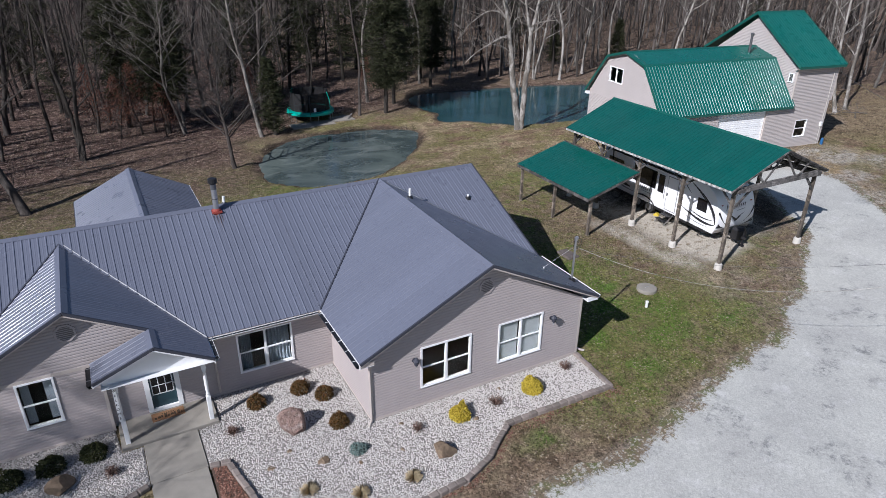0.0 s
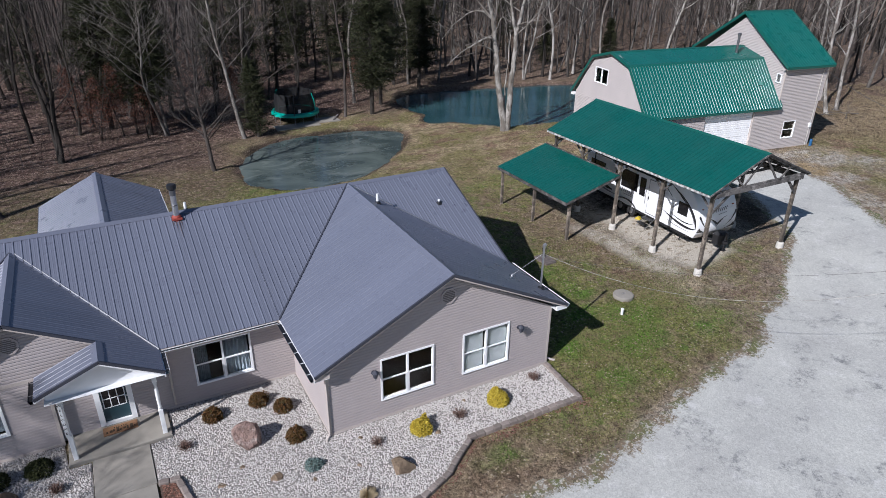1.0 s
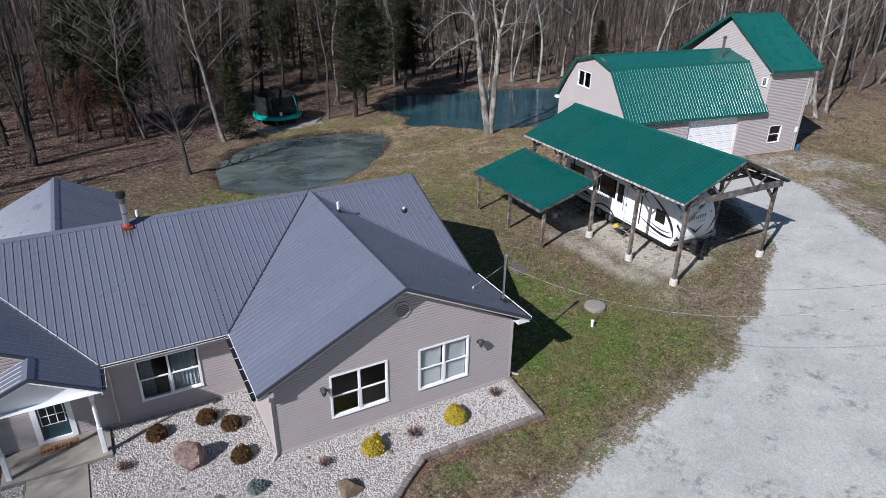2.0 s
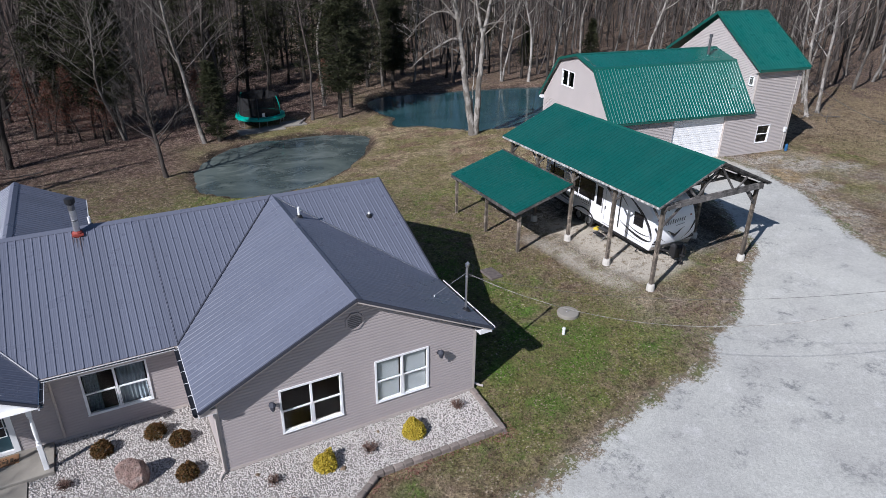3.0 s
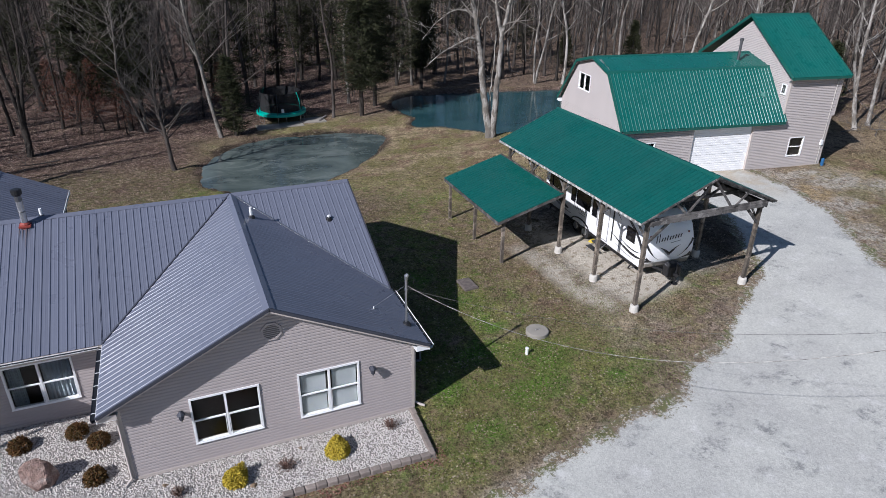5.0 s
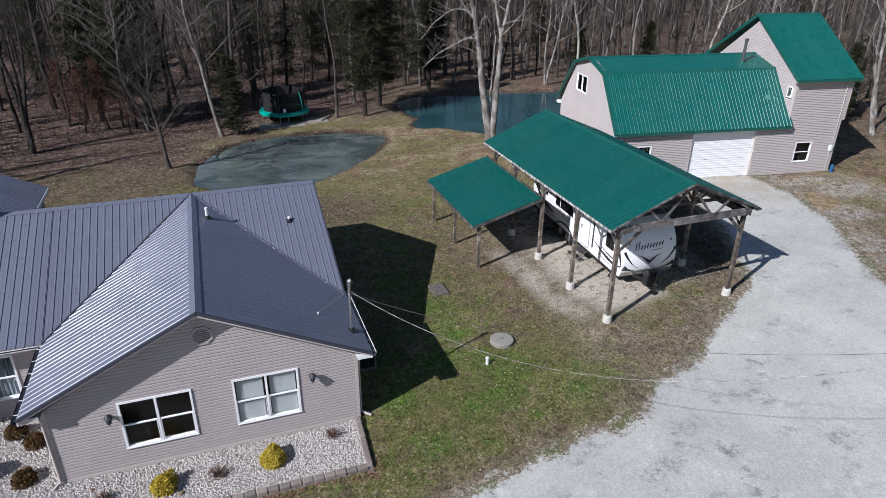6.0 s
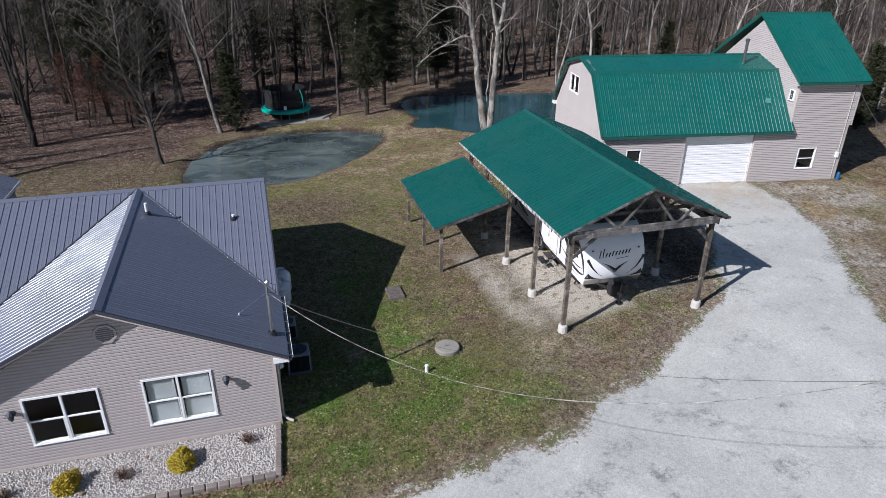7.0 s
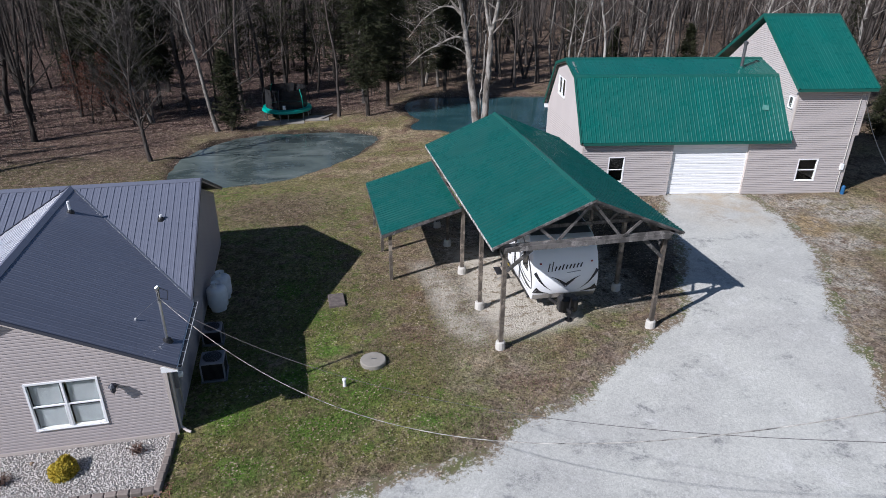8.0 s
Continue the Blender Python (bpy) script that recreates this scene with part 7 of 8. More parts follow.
for k, (x, y) in enumerate([(0.08, -2.75), (-2.66, -1.85), (-1.44, -2.6)]):
    shrub("grass_clump", x, y, 0.25, 0.28, STRAW, "dry straw-coloured ornamental grass clump", 90 + k, 700, straw=True, twigs=2)

# door mat and welcome board
dm = thing("door_mat", pose(-5.6, 3.16, 0.125, 0, 0, 1), "brown coir door mat with dark pattern", "door mat")
g = Geo()
g.box(-0.48, 0.48, -0.2, 0.2, 0.0, 0.018)
part("mat", g, MAT_COIR, dm)
g = Geo()
for k in range(9):
    a = -0.4 + k * 0.095
    g.box(a, a + 0.05 + 0.03 * (k % 2), -0.13 + 0.02 * (k % 3), -0.03 + 0.03 * (k % 4), 0.018, 0.021)
for k in range(6):
    a = -0.18 + k * 0.065
    g.box(a, a + 0.035, 0.06, 0.11, 0.018, 0.021)
part("pattern", g, plain("brown_print", (0.07, 0.045, 0.025), 0.9).m, dm)
wb = thing("welcome_board", pose(-6.86, 2.28, 1.0, 0, 0, 0), "narrow white board with black welcome lettering hung on the post", "sign")
g = Geo()
g.box(-0.045, 0.045, -0.012, 0.012, 0.0, 1.2)
part("board", g, WHITE, wb)
for k, c in enumerate("WELCOME"):
    cu = bpy.data.curves.new("letter", "FONT")
    cu.body, cu.size, cu.extrude, cu.align_x = c, 0.105, 0.002, "CENTER"
    tob = new("letter", cu)
    dg = bpy.context.evaluated_depsgraph_get()
    me = bpy.data.meshes.new_from_object(tob.evaluated_get(dg))
    bpy.data.objects.remove(tob)
    me.materials.clear()
    me.materials.append(BLACK)
    lo = new("letter", me)
    lo.parent = wb
    lo.matrix_local = pose(0, -0.016, 1.06 - k * 0.162, 90, 0, 0)

# ---- trees ----
def limb(g, p, d, length, r0, rng, level, levels, sides, gtwig, bend=0.18, kids=(0, 5, 4, 3), rise=0.12, rmin=0.006):
    """A tapered, bending limb with its side limbs."""
    n = max(3, int(4 + length * 0.7)) if level < 2 else 3
    pts, rad = [Vector(p)], [r0]
    d = Vector(d).normalized()
    for i in range(n):
        d = (d + Vector((rng.gauss(0, bend), rng.gauss(0, bend), rng.gauss(0, bend * 0.6) + rise)) * (0.5 if level else 0.25)).normalized()
        pts.append(pts[-1] + d * length / n)
        rad.append(max(rmin, r0 * (1 - 0.82 * (i + 1) / n)))
    (g if level < 2 else gtwig).tube(pts, rad, sides[level], False)
    if level + 1 < levels:
        k = kids[level + 1]
        for j in range(k):
            t = rng.uniform(0.3, 0.97) if level else 0
            i = min(n - 1, int(t * n))
            q = pts[i].lerp(pts[i + 1], t * n - i)
            a = rng.uniform(0, 6.2832)
            side = Vector((math.cos(a), math.sin(a), rng.uniform(-0.1, 0.7)))
            nd = (d * 0.55 + side * 0.75).normalized()
            limb(g, q, nd, length * rng.uniform(0.35, 0.6), max(rmin, rad[i] * 0.55), rng, level + 1, levels, sides, gtwig, bend, kids, rise, rmin)
    return pts, rad


def bare_tree(name, seed, h, r, fork=0, first=0.35, limbs=15, lean=(0, 0), bark=BARK, twig=TWIG, spread=0.33, levels=4, kids=(0, 5, 4, 3), label="", wav=0.075, upright=0.0):
    """A leafless tree: a flared trunk (or a forked pair) with limbs, and a crown of twigs."""
    rng = random.Random(seed)
    t = thing(name, pose(0, 0, 0), label or "tall leafless grey hardwood tree in the woods", "tree", "woodland trees")
    g, gt = Geo(), Geo()
    stems = [(Vector((lean[0], lean[1], 1)), r, h)] if not fork else [(Vector((lean[0] + 0.16 * math.cos(k * 6.28 / fork + 2.6), lean[1] + 0.16 * math.sin(k * 6.28 / fork + 2.6), 1)), r * 0.8, h * rng.uniform(0.9, 1.0)) for k in range(fork)]
    for d, r0, hh in stems:
        n = 14
        pts, rad = [Vector((0, 0, -0.25))], [r0 * 1.75]
        d = d.normalized()
        dd = d
        for i in range(n):
            dd = (dd * 0.85 + d * 0.15 + Vector((rng.gauss(0, wav), rng.gauss(0, wav), 0.02))).normalized()
            f = (i + 1) / n
            pts.append(pts[-1] + dd * hh / n * (0.35 if i == 0 else 1.05))
            rad.append(max(0.02, r0 * (1.12 if i == 0 else 1.0 - 0.88 * f)))
        g.tube(pts, rad, 8, False)
        for j in range(limbs):
            f = first + (0.98 - first) * (j + rng.random()) / limbs
            i = min(n - 1, int(f * n))
            q = pts[i].lerp(pts[i + 1], f * n - i)
            a = j * 2.4 + rng.uniform(-0.5, 0.5)
            el = rng.uniform(0.15, 0.9) + 0.5 * f + upright
            length = hh * spread * (1.15 - f) * rng.uniform(0.6, 1.15) + 0.5
            limb(g, q, (math.cos(a), math.sin(a), el), length, rad[i] * rng.uniform(0.28, 0.5), rng, 1, levels, (8, 5, 3, 3), gt, kids=kids, rmin=0.009)
    part("trunk", g, bark, t, smooth=True)
    if gt.v:
        part("crown", gt, twig, t)
    return t


def cedar(name, seed, h, r, label, low=0.12, boughs=17, sprays=30):
    """An evergreen: a trunk, drooping boughs and a crown of many small sprays."""
    rng = random.Random(seed)
    t = thing(name, pose(0, 0, 0), label, "tree", "evergreen trees")
    g, gl = Geo(), Geo()
    g.tube([(0, 0, -0.2), (0, 0, h * 0.5), (0.05, 0, h)], [0.2, 0.12, 0.02], 8, False)
    for j in range(int(h * boughs)):
        f = low + (0.98 - low) * rng.random()
        z = h * f
        a = rng.uniform(0, 6.2832)
        ln = r * (1.03 - f) ** 0.8 * rng.uniform(0.35, 1.1) * min(1.0, 0.55 + 2.2 * (f - low))
        tip = Vector((math.cos(a) * ln, math.sin(a) * ln, z + ln * rng.uniform(-0.25, 0.2)))
        root = Vector((0, 0, z))
        g.tube([root, root.lerp(tip, 0.5) + Vector((0, 0, 0.1)), tip], [0.03, 0.018, 0.006], 3, False)
        for k in range(sprays):
            q = root.lerp(tip, rng.uniform(0.15, 1.0)) + Vector((rng.gauss(0, 0.12), rng.gauss(0, 0.12), rng.gauss(0, 0.09)))
            d = Vector((rng.gauss(0, 0.6) + math.cos(a), rng.gauss(0, 0.6) + math.sin(a), rng.gauss(0.15, 0.45))).normalized() * rng.uniform(0.18, 0.5)
            s = d.cross(Vector((rng.gauss(0, 1), rng.gauss(0, 1), rng.gauss(0, 1)))).normalized() * rng.uniform(0.018, 0.04)
            gl.add([q + s, q - s, q + d], [(0, 1, 2)])
    part("trunk", g, BARK_DARK, t)
    part("crown", gl, CEDAR, t, "dense dark green sprays")
    return t


def place(proto, spots, seed):
    rng = random.Random(seed)
    first = True
    for x, y, s in spots:
        m = pose(x, y, gz(x, y) - 0.03, rng.uniform(-2.8, 2.8), rng.uniform(-2.8, 2.8), rng.uniform(0, 360)) @ Matrix.Scale(s, 4)
        if first:
            proto.matrix_world = m
            first = False
        else:
            c = copy_thing(proto, m)
            c.scale = (s, s, s)


# marked trees near the ponds
syc = thing("sycamore_tree", pose(0, 0, 0), "twin-stemmed pale sycamore on the pond bank", "tree", "woodland trees")
rs = random.Random(5)


def stem(pts, r0, r1, crown, twigs=10, lo=0.45, out=2.2):
    """A curved stem through a few bends, tapered, with side limbs on its upper part."""
    P = [Vector(p) for p in pts]
    fine = []
    for i in range(len(P) - 1):
        for k in range(5):
            t = k / 5
            a, b = P[max(0, i - 1)], P[min(len(P) - 1, i + 2)]
            m0, m1 = (P[i + 1] - a) * 0.5, (b - P[i]) * 0.5
            fine.append((2 * t ** 3 - 3 * t * t + 1) * P[i] + (t ** 3 - 2 * t * t + t) * m0 + (3 * t * t - 2 * t ** 3) * P[i + 1] + (t ** 3 - t * t) * m1 + Vector((rs.gauss(0, 0.03), rs.gauss(0, 0.03), 0)))
    fine.append(P[-1])
    n = len(fine)
    rad = [r0 + (r1 - r0) * (i / (n - 1)) ** 0.8 for i in range(n)]
    g = Geo()
    g.tube(fine, rad, 9, False)
    for k in range(twigs):
        i = int((lo + (0.98 - lo) * (k + rs.random()) / twigs) * (n - 1))
        a = rs.uniform(0, 6.28)
        limb(g, fine[i], (math.cos(a), math.sin(a), rs.uniform(0.1, 0.9)), out * rs.uniform(0.5, 1.2), max(0.012, rad[i] * 0.4), rs, 2, 4, (8, 5, 4, 3), crown, kids=(0, 5, 4, 3), rmin=0.008)
    part("limb" if r0 < 0.15 else "trunk", g, BARK_PALE, syc, smooth=True)


gst = Geo()
stem([(0.0, 0, -0.3), (-0.15, 0, 1.0), (-0.6, 0.1, 3.6), (-0.95, 0.1, 6.2), (-1.3, 0.0, 8.4), (-1.75, 0.1, 10.2), (-2.5, 0.1, 13.0), (-2.9, 0.2, 16.5)], 0.34, 0.05, gst, 12, 0.55, 3.0)
stem([(0.1, 0, -0.3), (0.25, 0, 1.0), (0.38, 0.1, 3.6), (0.55, 0.0, 6.2), (0.62, 0.1, 7.6), (1.1, 0.1, 9.8), (1.5, 0.1, 12.5), (1.7, 0.0, 16.0)], 0.31, 0.05, gst, 12, 0.55, 2.8)
stem([(0.6, 0.05, 7.3), (0.25, 0.1, 8.6), (-0.05, 0.1, 10.2), (-0.3, 0.1, 14.5)], 0.15, 0.04, gst, 7, 0.5, 2.2)
stem([(-1.02, 0.1, 6.8), (-1.6, -0.3, 7.15), (-2.6, -0.6, 6.8), (-3.7, -0.8, 6.2), (-4.9, -0.9, 5.2)], 0.1, 0.02, gst, 16, 0.3, 1.3)
stem([(-1.3, 0.05, 8.3), (-2.0, 0.3, 8.9), (-3.0, 0.4, 8.8), (-4.2, 0.5, 7.9), (-5.0, 0.5, 6.9)], 0.085, 0.02, gst, 16, 0.3, 1.3)
stem([(-1.1, 0.1, 7.4), (-0.7, -0.2, 8.5), (-0.35, -0.2, 8.3), (-0.2, -0.2, 7.2)], 0.05, 0.015, gst, 6, 0.3, 0.9)
stem([(0.15, 0.1, 0.3), (-0.05, 0.3, 2.5), (0.05, 0.4, 4.6), (0.2, 0.4, 7.3)], 0.09, 0.03, gst, 8, 0.5, 1.2)
stem([(-0.9, 0.1, 5.8), (-1.4, -0.2, 6.3), (-2.2, -0.2, 6.6), (-3.2, -0.2, 6.5)], 0.045, 0.012, gst, 10, 0.3, 1.0)
part("crown", gst, TWIG_PALE, syc)
syc.matrix_world = pose(24.15, 27.15, gz(24.15, 27.15), 0, 0, -20)
t1 = bare_tree("yard_tree", 12, 9.5, 0.155, 0, 0.26, 40, (-0.04, 0.0), BARK, TWIG_GREY, 0.36, 4, (0, 6, 5, 4), "leafless yard tree with fine twigs beside the pond", 0.06, 0.15)
t1.matrix_world = pose(2.12, 29.05, gz(2.12, 29.05), 0, 0, 0)
t2 = bare_tree("birch_tree", 13, 17, 0.17, 0, 0.34, 20, (-0.13, 0.03), BARK_MID, TWIG_PALE, 0.36, 4, label="slender pale-barked leaning tree at the wood edge")
t2.matrix_world = pose(5.75, 35.9, gz(5.75, 35.9), 0, 0, 0)
t7 = bare_tree("birch_tree", 18, 16, 0.16, 2, 0.3, 24, (-0.02, 0.0), BARK_MID, TWIG_PALE, 0.38, 4, label="pale-limbed leafless tree at the wood edge", wav=0.1)
t7.matrix_world = pose(0.5, 39.2, gz(0.5, 39.2), 0, 0, 70)
t3 = bare_tree("birch_tree", 14, 17, 0.13, 0, 0.4, 10, (-0.02, 0), BARK, TWIG, 0.22, 4, label="slender grey tree at the wood edge")
t3.matrix_world = pose(15.2, 38.8, gz(15.2, 38.8), 0, 0, 40)
t4 = bare_tree("forked_tree", 15, 14, 0.2, 3, 0.3, 12, (-0.04, 0.0), BARK_DARK, TWIG, 0.32, 4, label="dark leafless tree forking low into three stems")
t4.matrix_world = pose(-6.95, 35.4, gz(-6.95, 35.4), 0, 0, 20)
t5 = bare_tree("leaning_tree", 16, 15, 0.26, 0, 0.35, 12, (-0.16, 0.05), BARK, TWIG, 0.32, 4, label="mossy grey tree leaning beside the house")
t5.matrix_world = pose(-10.15, 26.0, gz(-10.15, 26.0), 0, 0, 0)
for k, (x, y, h, lean, pal) in enumerate([(37.5, 43.6, 18, (-0.03, 0.0), True), (40.1, 42.4, 18, (0.0, 0.02), True), (50.6, 17.6, 18, (0.08, 0.05), True), (52.6, 18.0, 17, (0.1, 0.0), True), (48.5, 27.5, 19, (0.02, 0), True), (32.5, 45.0, 14, (0.03, 0), False), (55.0, 21.0, 17, (0.08, 0.0), True), (44.5, 44.0, 18, (-0.02, 0), True), (52.0, 38.0, 18, (0.03, 0.0), True), (56.0, 29.0, 18, (-0.03, 0.0), True)]):
    t = bare_tree("bank_tree", 100 + k, h, 0.165 if pal else 0.13, 2 if k in (0, 4) else 0, 0.3, 16, lean, BARK_PALE if pal else BARK, TWIG_PALE if pal else TWIG, 0.22, 4, (0, 4, 3, 2), label="tall pale-barked leafless tree at the wood edge")
    t.matrix_world = pose(x, y, gz(x, y), 0, 0, 30 * k)

# an unseen leafless tree added south-west of the house, whose crown dims the porch side
shade_tree = bare_tree("yard_tree", 17, 14, 0.24, 0, 0.25, 36, (0.02, 0.0), BARK, TWIG, 0.42, 4, (0, 9, 8, 6), "unseen leafless tree added to shade the porch side", 0.08, 0.1)
shade_tree.matrix_world = pose(-22.3, -2.6, gz(-22.3, -2.6))

ced = cedar("cedar_tree", 21, 14.0, 3.5, "tall dark green cedar at the wood edge", 0.17, 28, 48)
place(ced, [(17.55, 38.35, 1.0), (25.6, 45.2, 0.9), (-0.6, 40.2, 1.1), (0.2, 44.5, 1.0), (19.6, 41.2, 0.95), (-3.2, 43.2, 1.05)], 5)
rq = random.Random(64)
ced3 = cedar("woodland_cedar", 23, 14.0, 3.1, "dark evergreen standing among the bare trees", 0.1, 15, 28)
place(ced3, [(24.0, 47.8, 0.95), (26.6, 49.5, 0.85), (9.6, 50.5, 0.9), (12.8, 52.0, 0.9), (6.4, 49.5, 0.9), (15.8, 55.0, 1.0), (19.0, 53.0, 0.95), (21.6, 51.0, 1.0), (11.0, 58.0, 1.1), (22.5, 58.0, 1.05), (29.5, 55.0, 0.8), (-8.0, 51.0, 0.9), (-22.0, 50.0, 1.0), (-11.0, 62.0, 1.1), (17.0, 62.0, 1.1), (43.0, 56.0, 0.8), (57.0, 32.0, 0.7)] + [(rq.uniform(-45, 45), rq.uniform(64, 105), rq.uniform(0.9, 1.2)) for _ in range(6)], 15)
ced2 = cedar("young_cedar", 22, 6.0, 1.8, "young olive-green cedar at the wood edge", 0.08, 26, 40)
place(ced2, [(6.9, 36.0, 1.0), (50.8, 20.9, 0.75), (53.2, 22.6, 0.95), (52.2, 25.0, 0.8), (50.5, 45.0, 0.9), (45.0, 50.0, 0.8)], 6)


def leafy(seed, h, label):
    """A young beech that keeps its dry russet leaves."""
    rng = random.Random(seed)
    t = bare_tree("beech_sapling", seed, h, 0.07, 0, 0.22, 14, (0.03, 0), BARK_DARK, TWIG, 0.4, 3, label=label)
    g = Geo()
    for k in range(1500):
        z = h * rng.uniform(0.25, 0.95)
        a = rng.uniform(0, 6.28)
        q = rng.uniform(0.1, 1.0) ** 0.6 * h * 0.33 * (1.1 - z / h)
        p = Vector((math.cos(a) * q, math.sin(a) * q, z + rng.gauss(0, 0.15)))
        d = Vector((rng.gauss(0, 1), rng.gauss(0, 1), rng.gauss(0, 1))).normalized() * rng.uniform(0.06, 0.13)
        s = d.cross(Vector((rng.gauss(0, 1), rng.gauss(0, 1), 1))).normalized() * 0.04
        g.add([p, p + d * 0.5 + s, p + d, p + d * 0.5 - s], [(0, 1, 2, 3)])
    part("dry_leaves", g, RUSSET, t, "dry russet leaves")
    return t


place(leafy(31, 5.0, "young beech holding dry russet leaves"), [(-4.1, 40.0, 1.0), (-2.5, 40.6, 1.15), (-0.9, 39.2, 0.9), (-5.5, 42.5, 1.1), (-3.2, 43.0, 1.0), (6.5, 42.5, 0.9), (18.7, 45.5, 0.8)], 7)

# woodland: the nearer trees one by one, the far ones together
protos = [bare_tree("woodland_tree", 200 + k, h, r, f, first, nl, (0, 0), bk, tw, 0.26, 4, (0, 3, 3, 2)) for k, (h, r, f, first, nl, bk, tw) in enumerate([
    (17, 0.17, 0, 0.14, 17, BARK, TWIG), (18, 0.13, 0, 0.3, 12, BARK_DARK, TWIG), (19, 0.2, 0, 0.18, 17, BARK, TWIG), (13, 0.09, 0, 0.12, 17, BARK_DARK, TWIG), (16, 0.15, 2, 0.2, 10, BARK, TWIG), (19, 0.13, 0, 0.4, 11, BARK_MID, TWIG_GREY)])]
rng = np.random.RandomState(8)
cand = rng.uniform([-34, 22], [86, 74], (12000, 2))
sd = inside(CLEARING, cand[:, 0], cand[:, 1])
water = np.minimum(inside(POND_A, cand[:, 0], cand[:, 1]), inside(POND_B, cand[:, 0], cand[:, 1]))
spots = []
for (x, y), s, w in zip(cand, sd, water):
    if s < 0.6 or w < 1.0 or any((x - a) ** 2 + (y - b) ** 2 < 1.95 ** 2 for a, b in spots):
        continue
    if x < -10 - 0.5 * (y - 22) and y < 60 and x < -28:
        continue
    spots.append((x, y))
    if len(spots) >= 330:
        break
kind = rng.choice(6, len(spots), p=[0.25, 0.27, 0.14, 0.22, 0.09, 0.03])
kind = np.where((np.array([s[0] for s in spots]) > 20) & (rng.rand(len(spots)) < 0.38), 5, kind)
for k in range(6):
    place(protos[k], [(x, y, rng.uniform(0.8, 1.15)) for (x, y), q in zip(spots, kind) if q == k], 300 + k)

FAR = [Geo(), Geo(), Geo()]
rf = random.Random(77)
count = 0
while count < 1500:
    x, y = rf.uniform(-75, 120), rf.uniform(30, 130)
    if inside(CLEARING, np.array([x]), np.array([y]))[0] < 3 or (x < 84 and x > -34 and y < 73):
        continue
    g = FAR[count % 3]
    h, r = rf.uniform(13, 20), rf.uniform(0.08, 0.2)
    z = gz(x, y)
    lean = Vector((rf.gauss(0, 0.05), rf.gauss(0, 0.05), 1))
    top = Vector((x, y, z)) + lean * h
    g.tube([(x, y, z - 0.2), Vector((x, y, z)) + lean * h * 0.5, top], [r * 1.2, r * 0.75, 0.03], 5, False)
    for j in range(9):
        f = rf.uniform(0.2, 0.95)
        p = Vector((x, y, z)) + lean * h * f
        a = rf.uniform(0, 6.28)
        ln = rf.uniform(1.2, 4.0) * (1.2 - f)
        q = p + Vector((math.cos(a) * ln, math.sin(a) * ln, ln * rf.uniform(0.2, 1.0)))
        g.tube([p, q], [r * 0.3, 0.012], 3, False)
        for i in range(2):
            b = p.lerp(q, rf.uniform(0.4, 0.9))
            g.tube([b, b + Vector((rf.gauss(0, 0.7), rf.gauss(0, 0.7), rf.uniform(0.2, 1.0)))], [0.02, 0.008], 3, False)
    count += 1
for g, m_ in zip(FAR, (BARK, BARK_DARK, TWIG)):
    tagged(part("far_woods", g, m_), "dense leafless woodland trees in the distance", "woods", kind="stuff")

# brush: thin saplings and twigs at the wood edge
g = Geo()
rb = random.Random(78)
n = 0
while n < 2200:
    x, y = rb.uniform(-30, 85), rb.uniform(24, 80)
    if inside(CLEARING, np.array([x]), np.array([y]))[0] < 0.5 or inside(POND_B, np.array([x]), np.array([y]))[0] < 0.6:
        continue
    z = gz(x, y)
    h = rb.uniform(0.5, 2.8)
    p = Vector((x, y, z - 0.05))
    tip = p + Vector((rb.gauss(0, 0.12) * h, rb.gauss(0, 0.12) * h, h))
    g.tube([p, p.lerp(tip, 0.5) + Vector((rb.gauss(0, 0.08), rb.gauss(0, 0.08), 0)), tip], [0.02, 0.013, 0.005], 3, False)
    for j in range(8):
        b = p.lerp(tip, rb.uniform(0.15, 0.9))
        g.tube([b, b + Vector((rb.gauss(0, 0.5), rb.gauss(0, 0.5), rb.uniform(0.0, 0.5))) * (h / 2.2)], [0.009, 0.004], 3, False)
    n += 1
tagged(part("brush", g, TWIG), "thin leafless saplings and brush at the wood edge", "brush", kind="stuff")

# ---- loose cover: fallen leaves and grass tufts ----
def scatter_blades(name, count, box, seed, test, make, mat, label, category):
    rng = np.random.RandomState(seed)
    X = rng.uniform(box[0], box[1], count * 4)
    Y = rng.uniform(box[2], box[3], count * 4)
    keep = rng.rand(count * 4) < test(X, Y)
    X, Y = X[keep][:count], Y[keep][:count]
    Z = ground_z(X, Y)
    n = len(X)
    V, nv, F = make(X, Y, Z, rng)
    me = bpy.data.meshes.new(name)
    me.from_pydata(V.reshape(-1, 3).tolist(), [], F)
    me.materials.append(mat)
    tagged(new(name, me), label, category, kind="stuff")


def leaf_make(X, Y, Z, rng):
    n = len(X)
    a = rng.uniform(0, 6.28, n)
    s = rng.uniform(0.014, 0.042, n)
    tilt = rng.uniform(-0.6, 0.6, (n, 2))
    c, q = np.cos(a), np.sin(a)
    V = np.zeros((n, 4, 3))
    for k, (u, v) in enumerate(((-1, 0), (0, -0.6), (1, 0), (0, 0.6))):
        V[:, k, 0] = X + s * (u * c - v * q)
        V[:, k, 1] = Y + s * (u * q + v * c)
        V[:, k, 2] = Z + 0.025 + s * (u * tilt[:, 0] + v * tilt[:, 1]) * 0.8 + 0.01
    return V, 4, (np.arange(n)[:, None] * 4 + np.arange(4)).tolist()


def pocket_make(X, Y, Z, rng):
    return leaf_make(X, Y, np.maximum(Z, 0.03), rng)


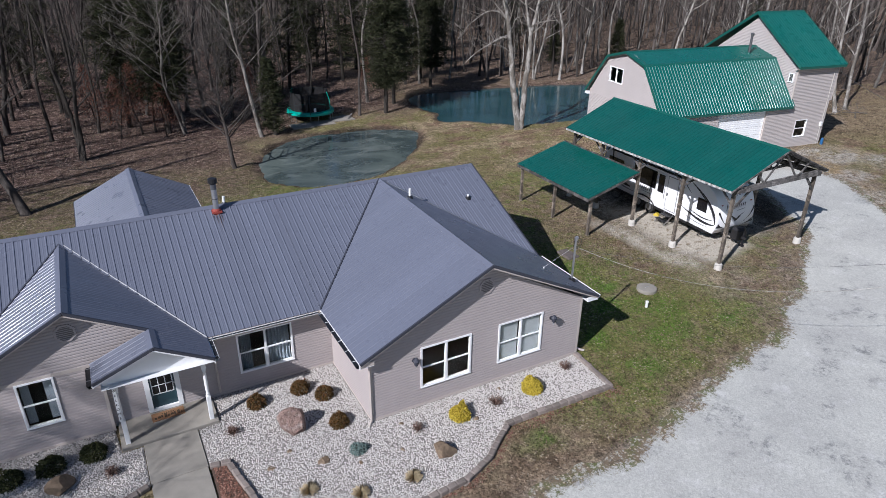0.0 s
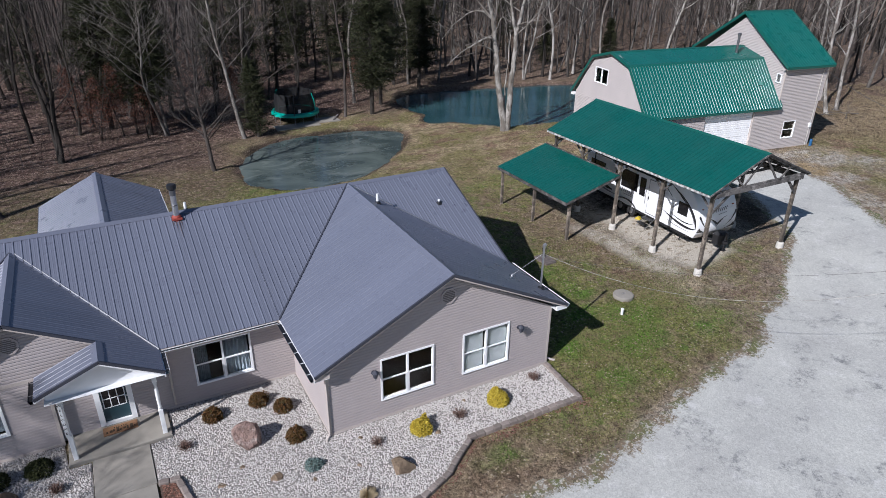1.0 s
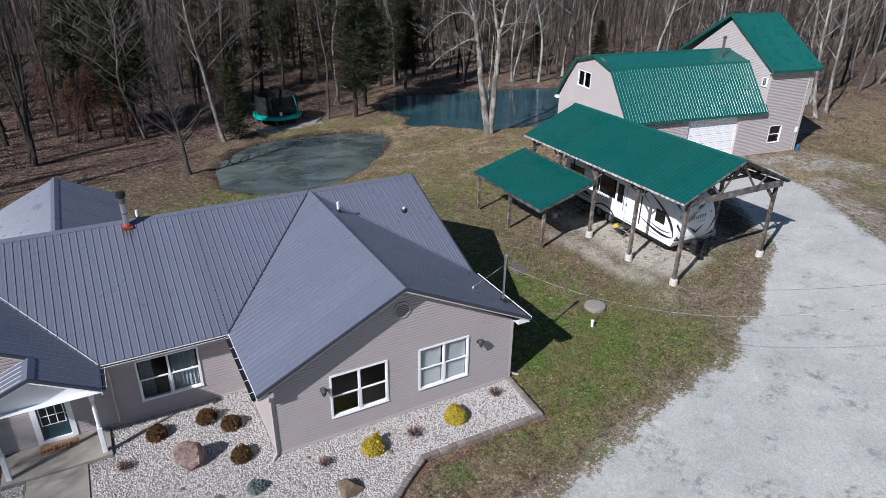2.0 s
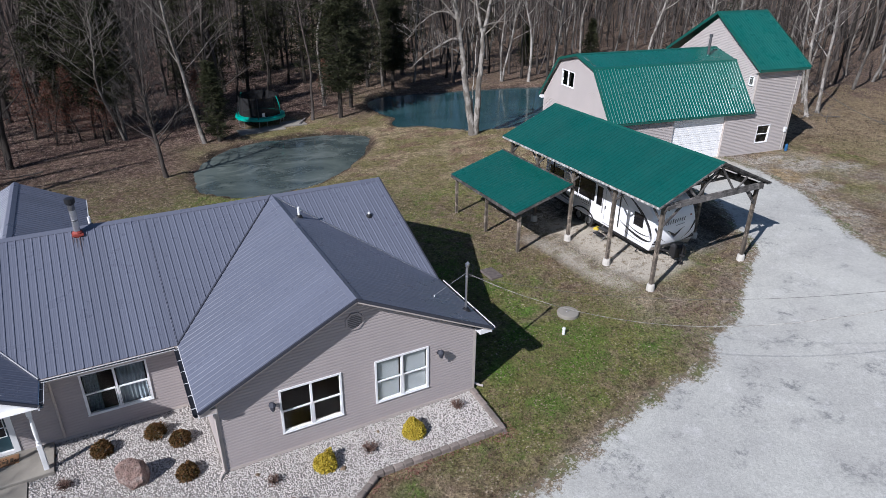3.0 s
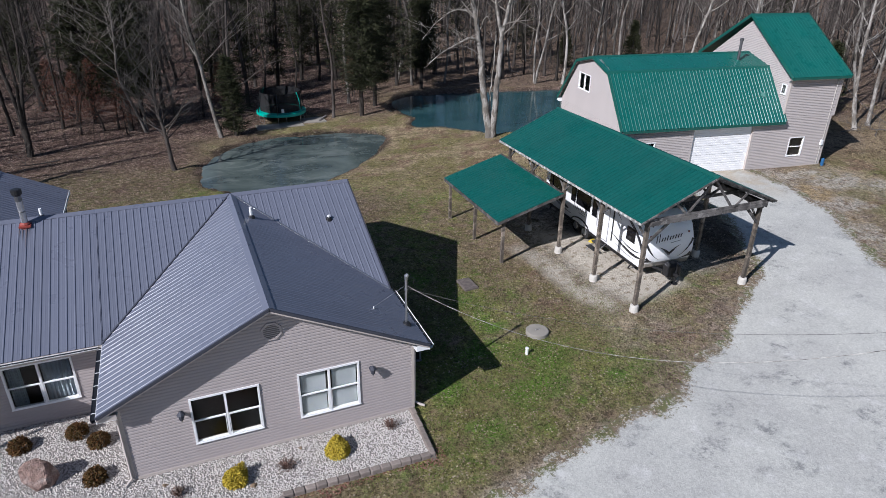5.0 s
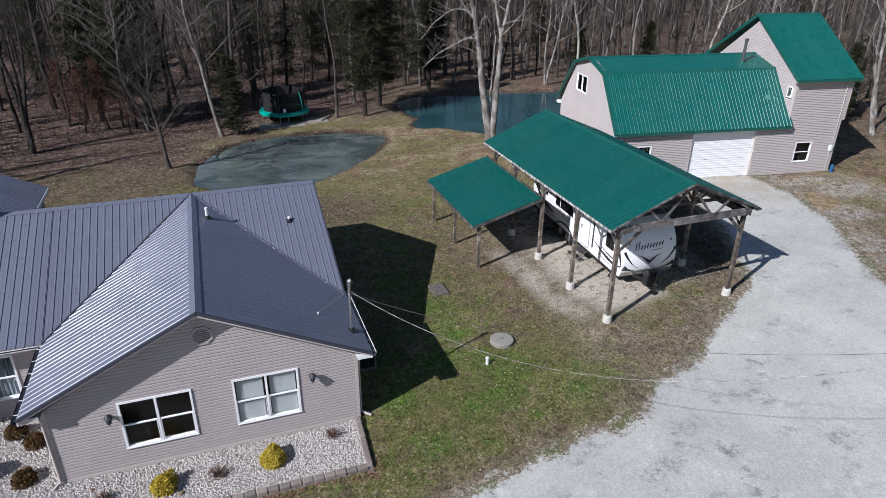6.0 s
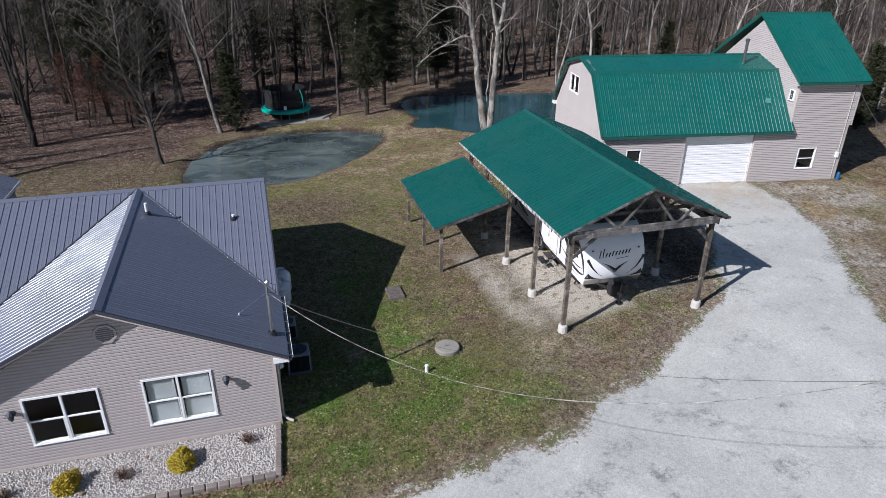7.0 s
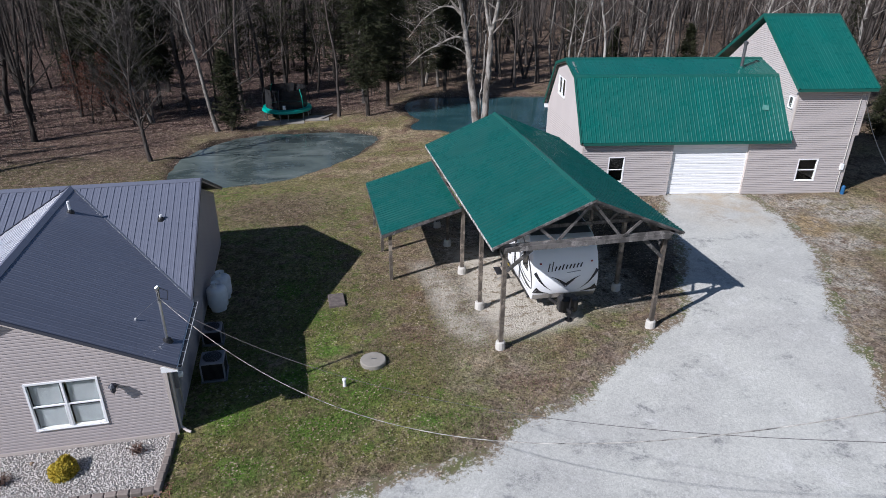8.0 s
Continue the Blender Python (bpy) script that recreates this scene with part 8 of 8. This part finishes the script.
def tuft_make(hmin, hmax):
    def make(X, Y, Z, rng):
        n = len(X)
        V = np.zeros((n, 4, 3, 3))
        for b in range(4):
            a = rng.uniform(0, 6.28, n)
            h = rng.uniform(hmin, hmax, n)
            l = rng.uniform(0.3, 1.0, n) * h
            w = 0.004 + 0.07 * h
            V[:, b, 0] = np.stack([X - w * np.sin(a), Y + w * np.cos(a), Z - 0.005], 1)
            V[:, b, 1] = np.stack([X + w * np.sin(a), Y - w * np.cos(a), Z - 0.005], 1)
            V[:, b, 2] = np.stack([X + l * np.cos(a), Y + l * np.sin(a), Z + h], 1)
        return V, 3, (np.arange(n * 4)[:, None] * 3 + np.arange(3)).tolist()
    return make


def open_ground(X, Y):
    k = (inside(DRIVE, X, Y) > 0.25) & (inside(POND_A, X, Y) > 0.4) & (inside(POND_B, X, Y) > 0.4)
    k &= ~((X > -11.5) & (X < 8.1) & (Y > -4) & (Y < 17)) | ((X > 4.0) & (X < 8.0) & (Y < -2.3) & (Y > -5)) | ((X > 2.6) & (X < 8) & (Y < -3.2) & (Y > -5))
    k &= inside([(26, 15), (26, 24), (42, 23), (41, 11.5)], X, Y) > 0
    k &= inside([(17.9, 2.7), (23, 2.5), (23.6, 4.5), (23.6, 13.5), (17.8, 13.5)], X, Y) + 0.3 * wob(X, Y, 1.4) > 0
    return k.astype(float)


scatter_blades("fallen_leaves", 15000, (3, 30, -6, 20), 40, lambda x, y: open_ground(x, y) * 0.8 * (wob(x, y, 0.9, 3.0) > -0.5), leaf_make, LEAVES, "scattered dry fallen leaves on the lawn", "fallen leaves")
scatter_blades("fallen_leaves", 30000, (-14, 50, -6, 48), 41, lambda x, y: open_ground(x, y) * (0.35 + 0.65 * step(-6, 2, inside(CLEARING, x, y))), leaf_make, LEAVES, "scattered dry fallen leaves", "fallen leaves")
GREEN_AT = lambda x, y: open_ground(x, y) * np.clip(1.25 - np.hypot((x - 11.5) / 8, (y - 1.2) / 7), 0, 1) * (wob(x, y, 1.3) > -0.25)
scatter_blades("grass", 26000, (3, 20, -6, 9), 42, GREEN_AT, tuft_make(0.02, 0.055), GRASS, "short green lawn grass in tufts", "grass")
scatter_blades("dry_grass", 20000, (3, 34, -6, 36), 43, lambda x, y: open_ground(x, y) * 0.6 * (wob(x, y, 0.8, 1.0) > -0.3), tuft_make(0.02, 0.06), GRASS_DRY, "short dry winter grass in tufts", "grass")

near_edge = lambda x, y: (inside(BED, x, y) < 0.42 + 0.16 * wob(x, y, 2.0)) * (inside(BED, x, y) > 0.16) * (y < -1.9) * (x > -3) * 1.0
scatter_blades("fallen_leaves", 2600, (-3.2, 8.2, -4.6, -1.9), 45, near_edge, leaf_make, RUST, "rusty brown leaves drifted against the block edging", "fallen leaves")
scatter_blades("fallen_leaves", 1500, (-5.0, -3.9, -2.7, 0.4), 46, lambda x, y: (inside(POCKET, x, y) < -0.05) * 1.0, pocket_make, RUST, "rusty brown leaves lying on the mulch pocket", "fallen leaves")
scatter_blades("dry_grass", 9000, (44, 66, 4, 24), 47, lambda x, y: open_ground(x, y) * (wob(x, y, 0.7) > -0.4), tuft_make(0.04, 0.15), GRASS_DRY, "rough dry grass on the slope beside the barn", "grass")

# fallen branches at the wood edge by the barn
rfb = random.Random(91)
for k, (x, y) in enumerate([(50.0, 15.5), (52.5, 16.0), (48.6, 17.2), (54.5, 13.8), (46.0, 39.5), (-5.0, 33.5)]):
    fb = thing("fallen_branch", pose(x, y, gz(x, y) + 0.05, 0, 0, rfb.uniform(0, 360)), "bare grey fallen branch lying on the ground", "branch", "fallen branches")
    g, gt = Geo(), Geo()
    limb(g, (0, 0, 0.05), (1, 0.1, 0.05), rfb.uniform(2.0, 3.6), 0.05, rfb, 1, 4, (8, 5, 4, 3), gt, kids=(0, 5, 5, 3), rise=0.02, rmin=0.009)
    g.add(gt.v, gt.f)
    part("branch_wood", g, TWIG_GREY, fb)
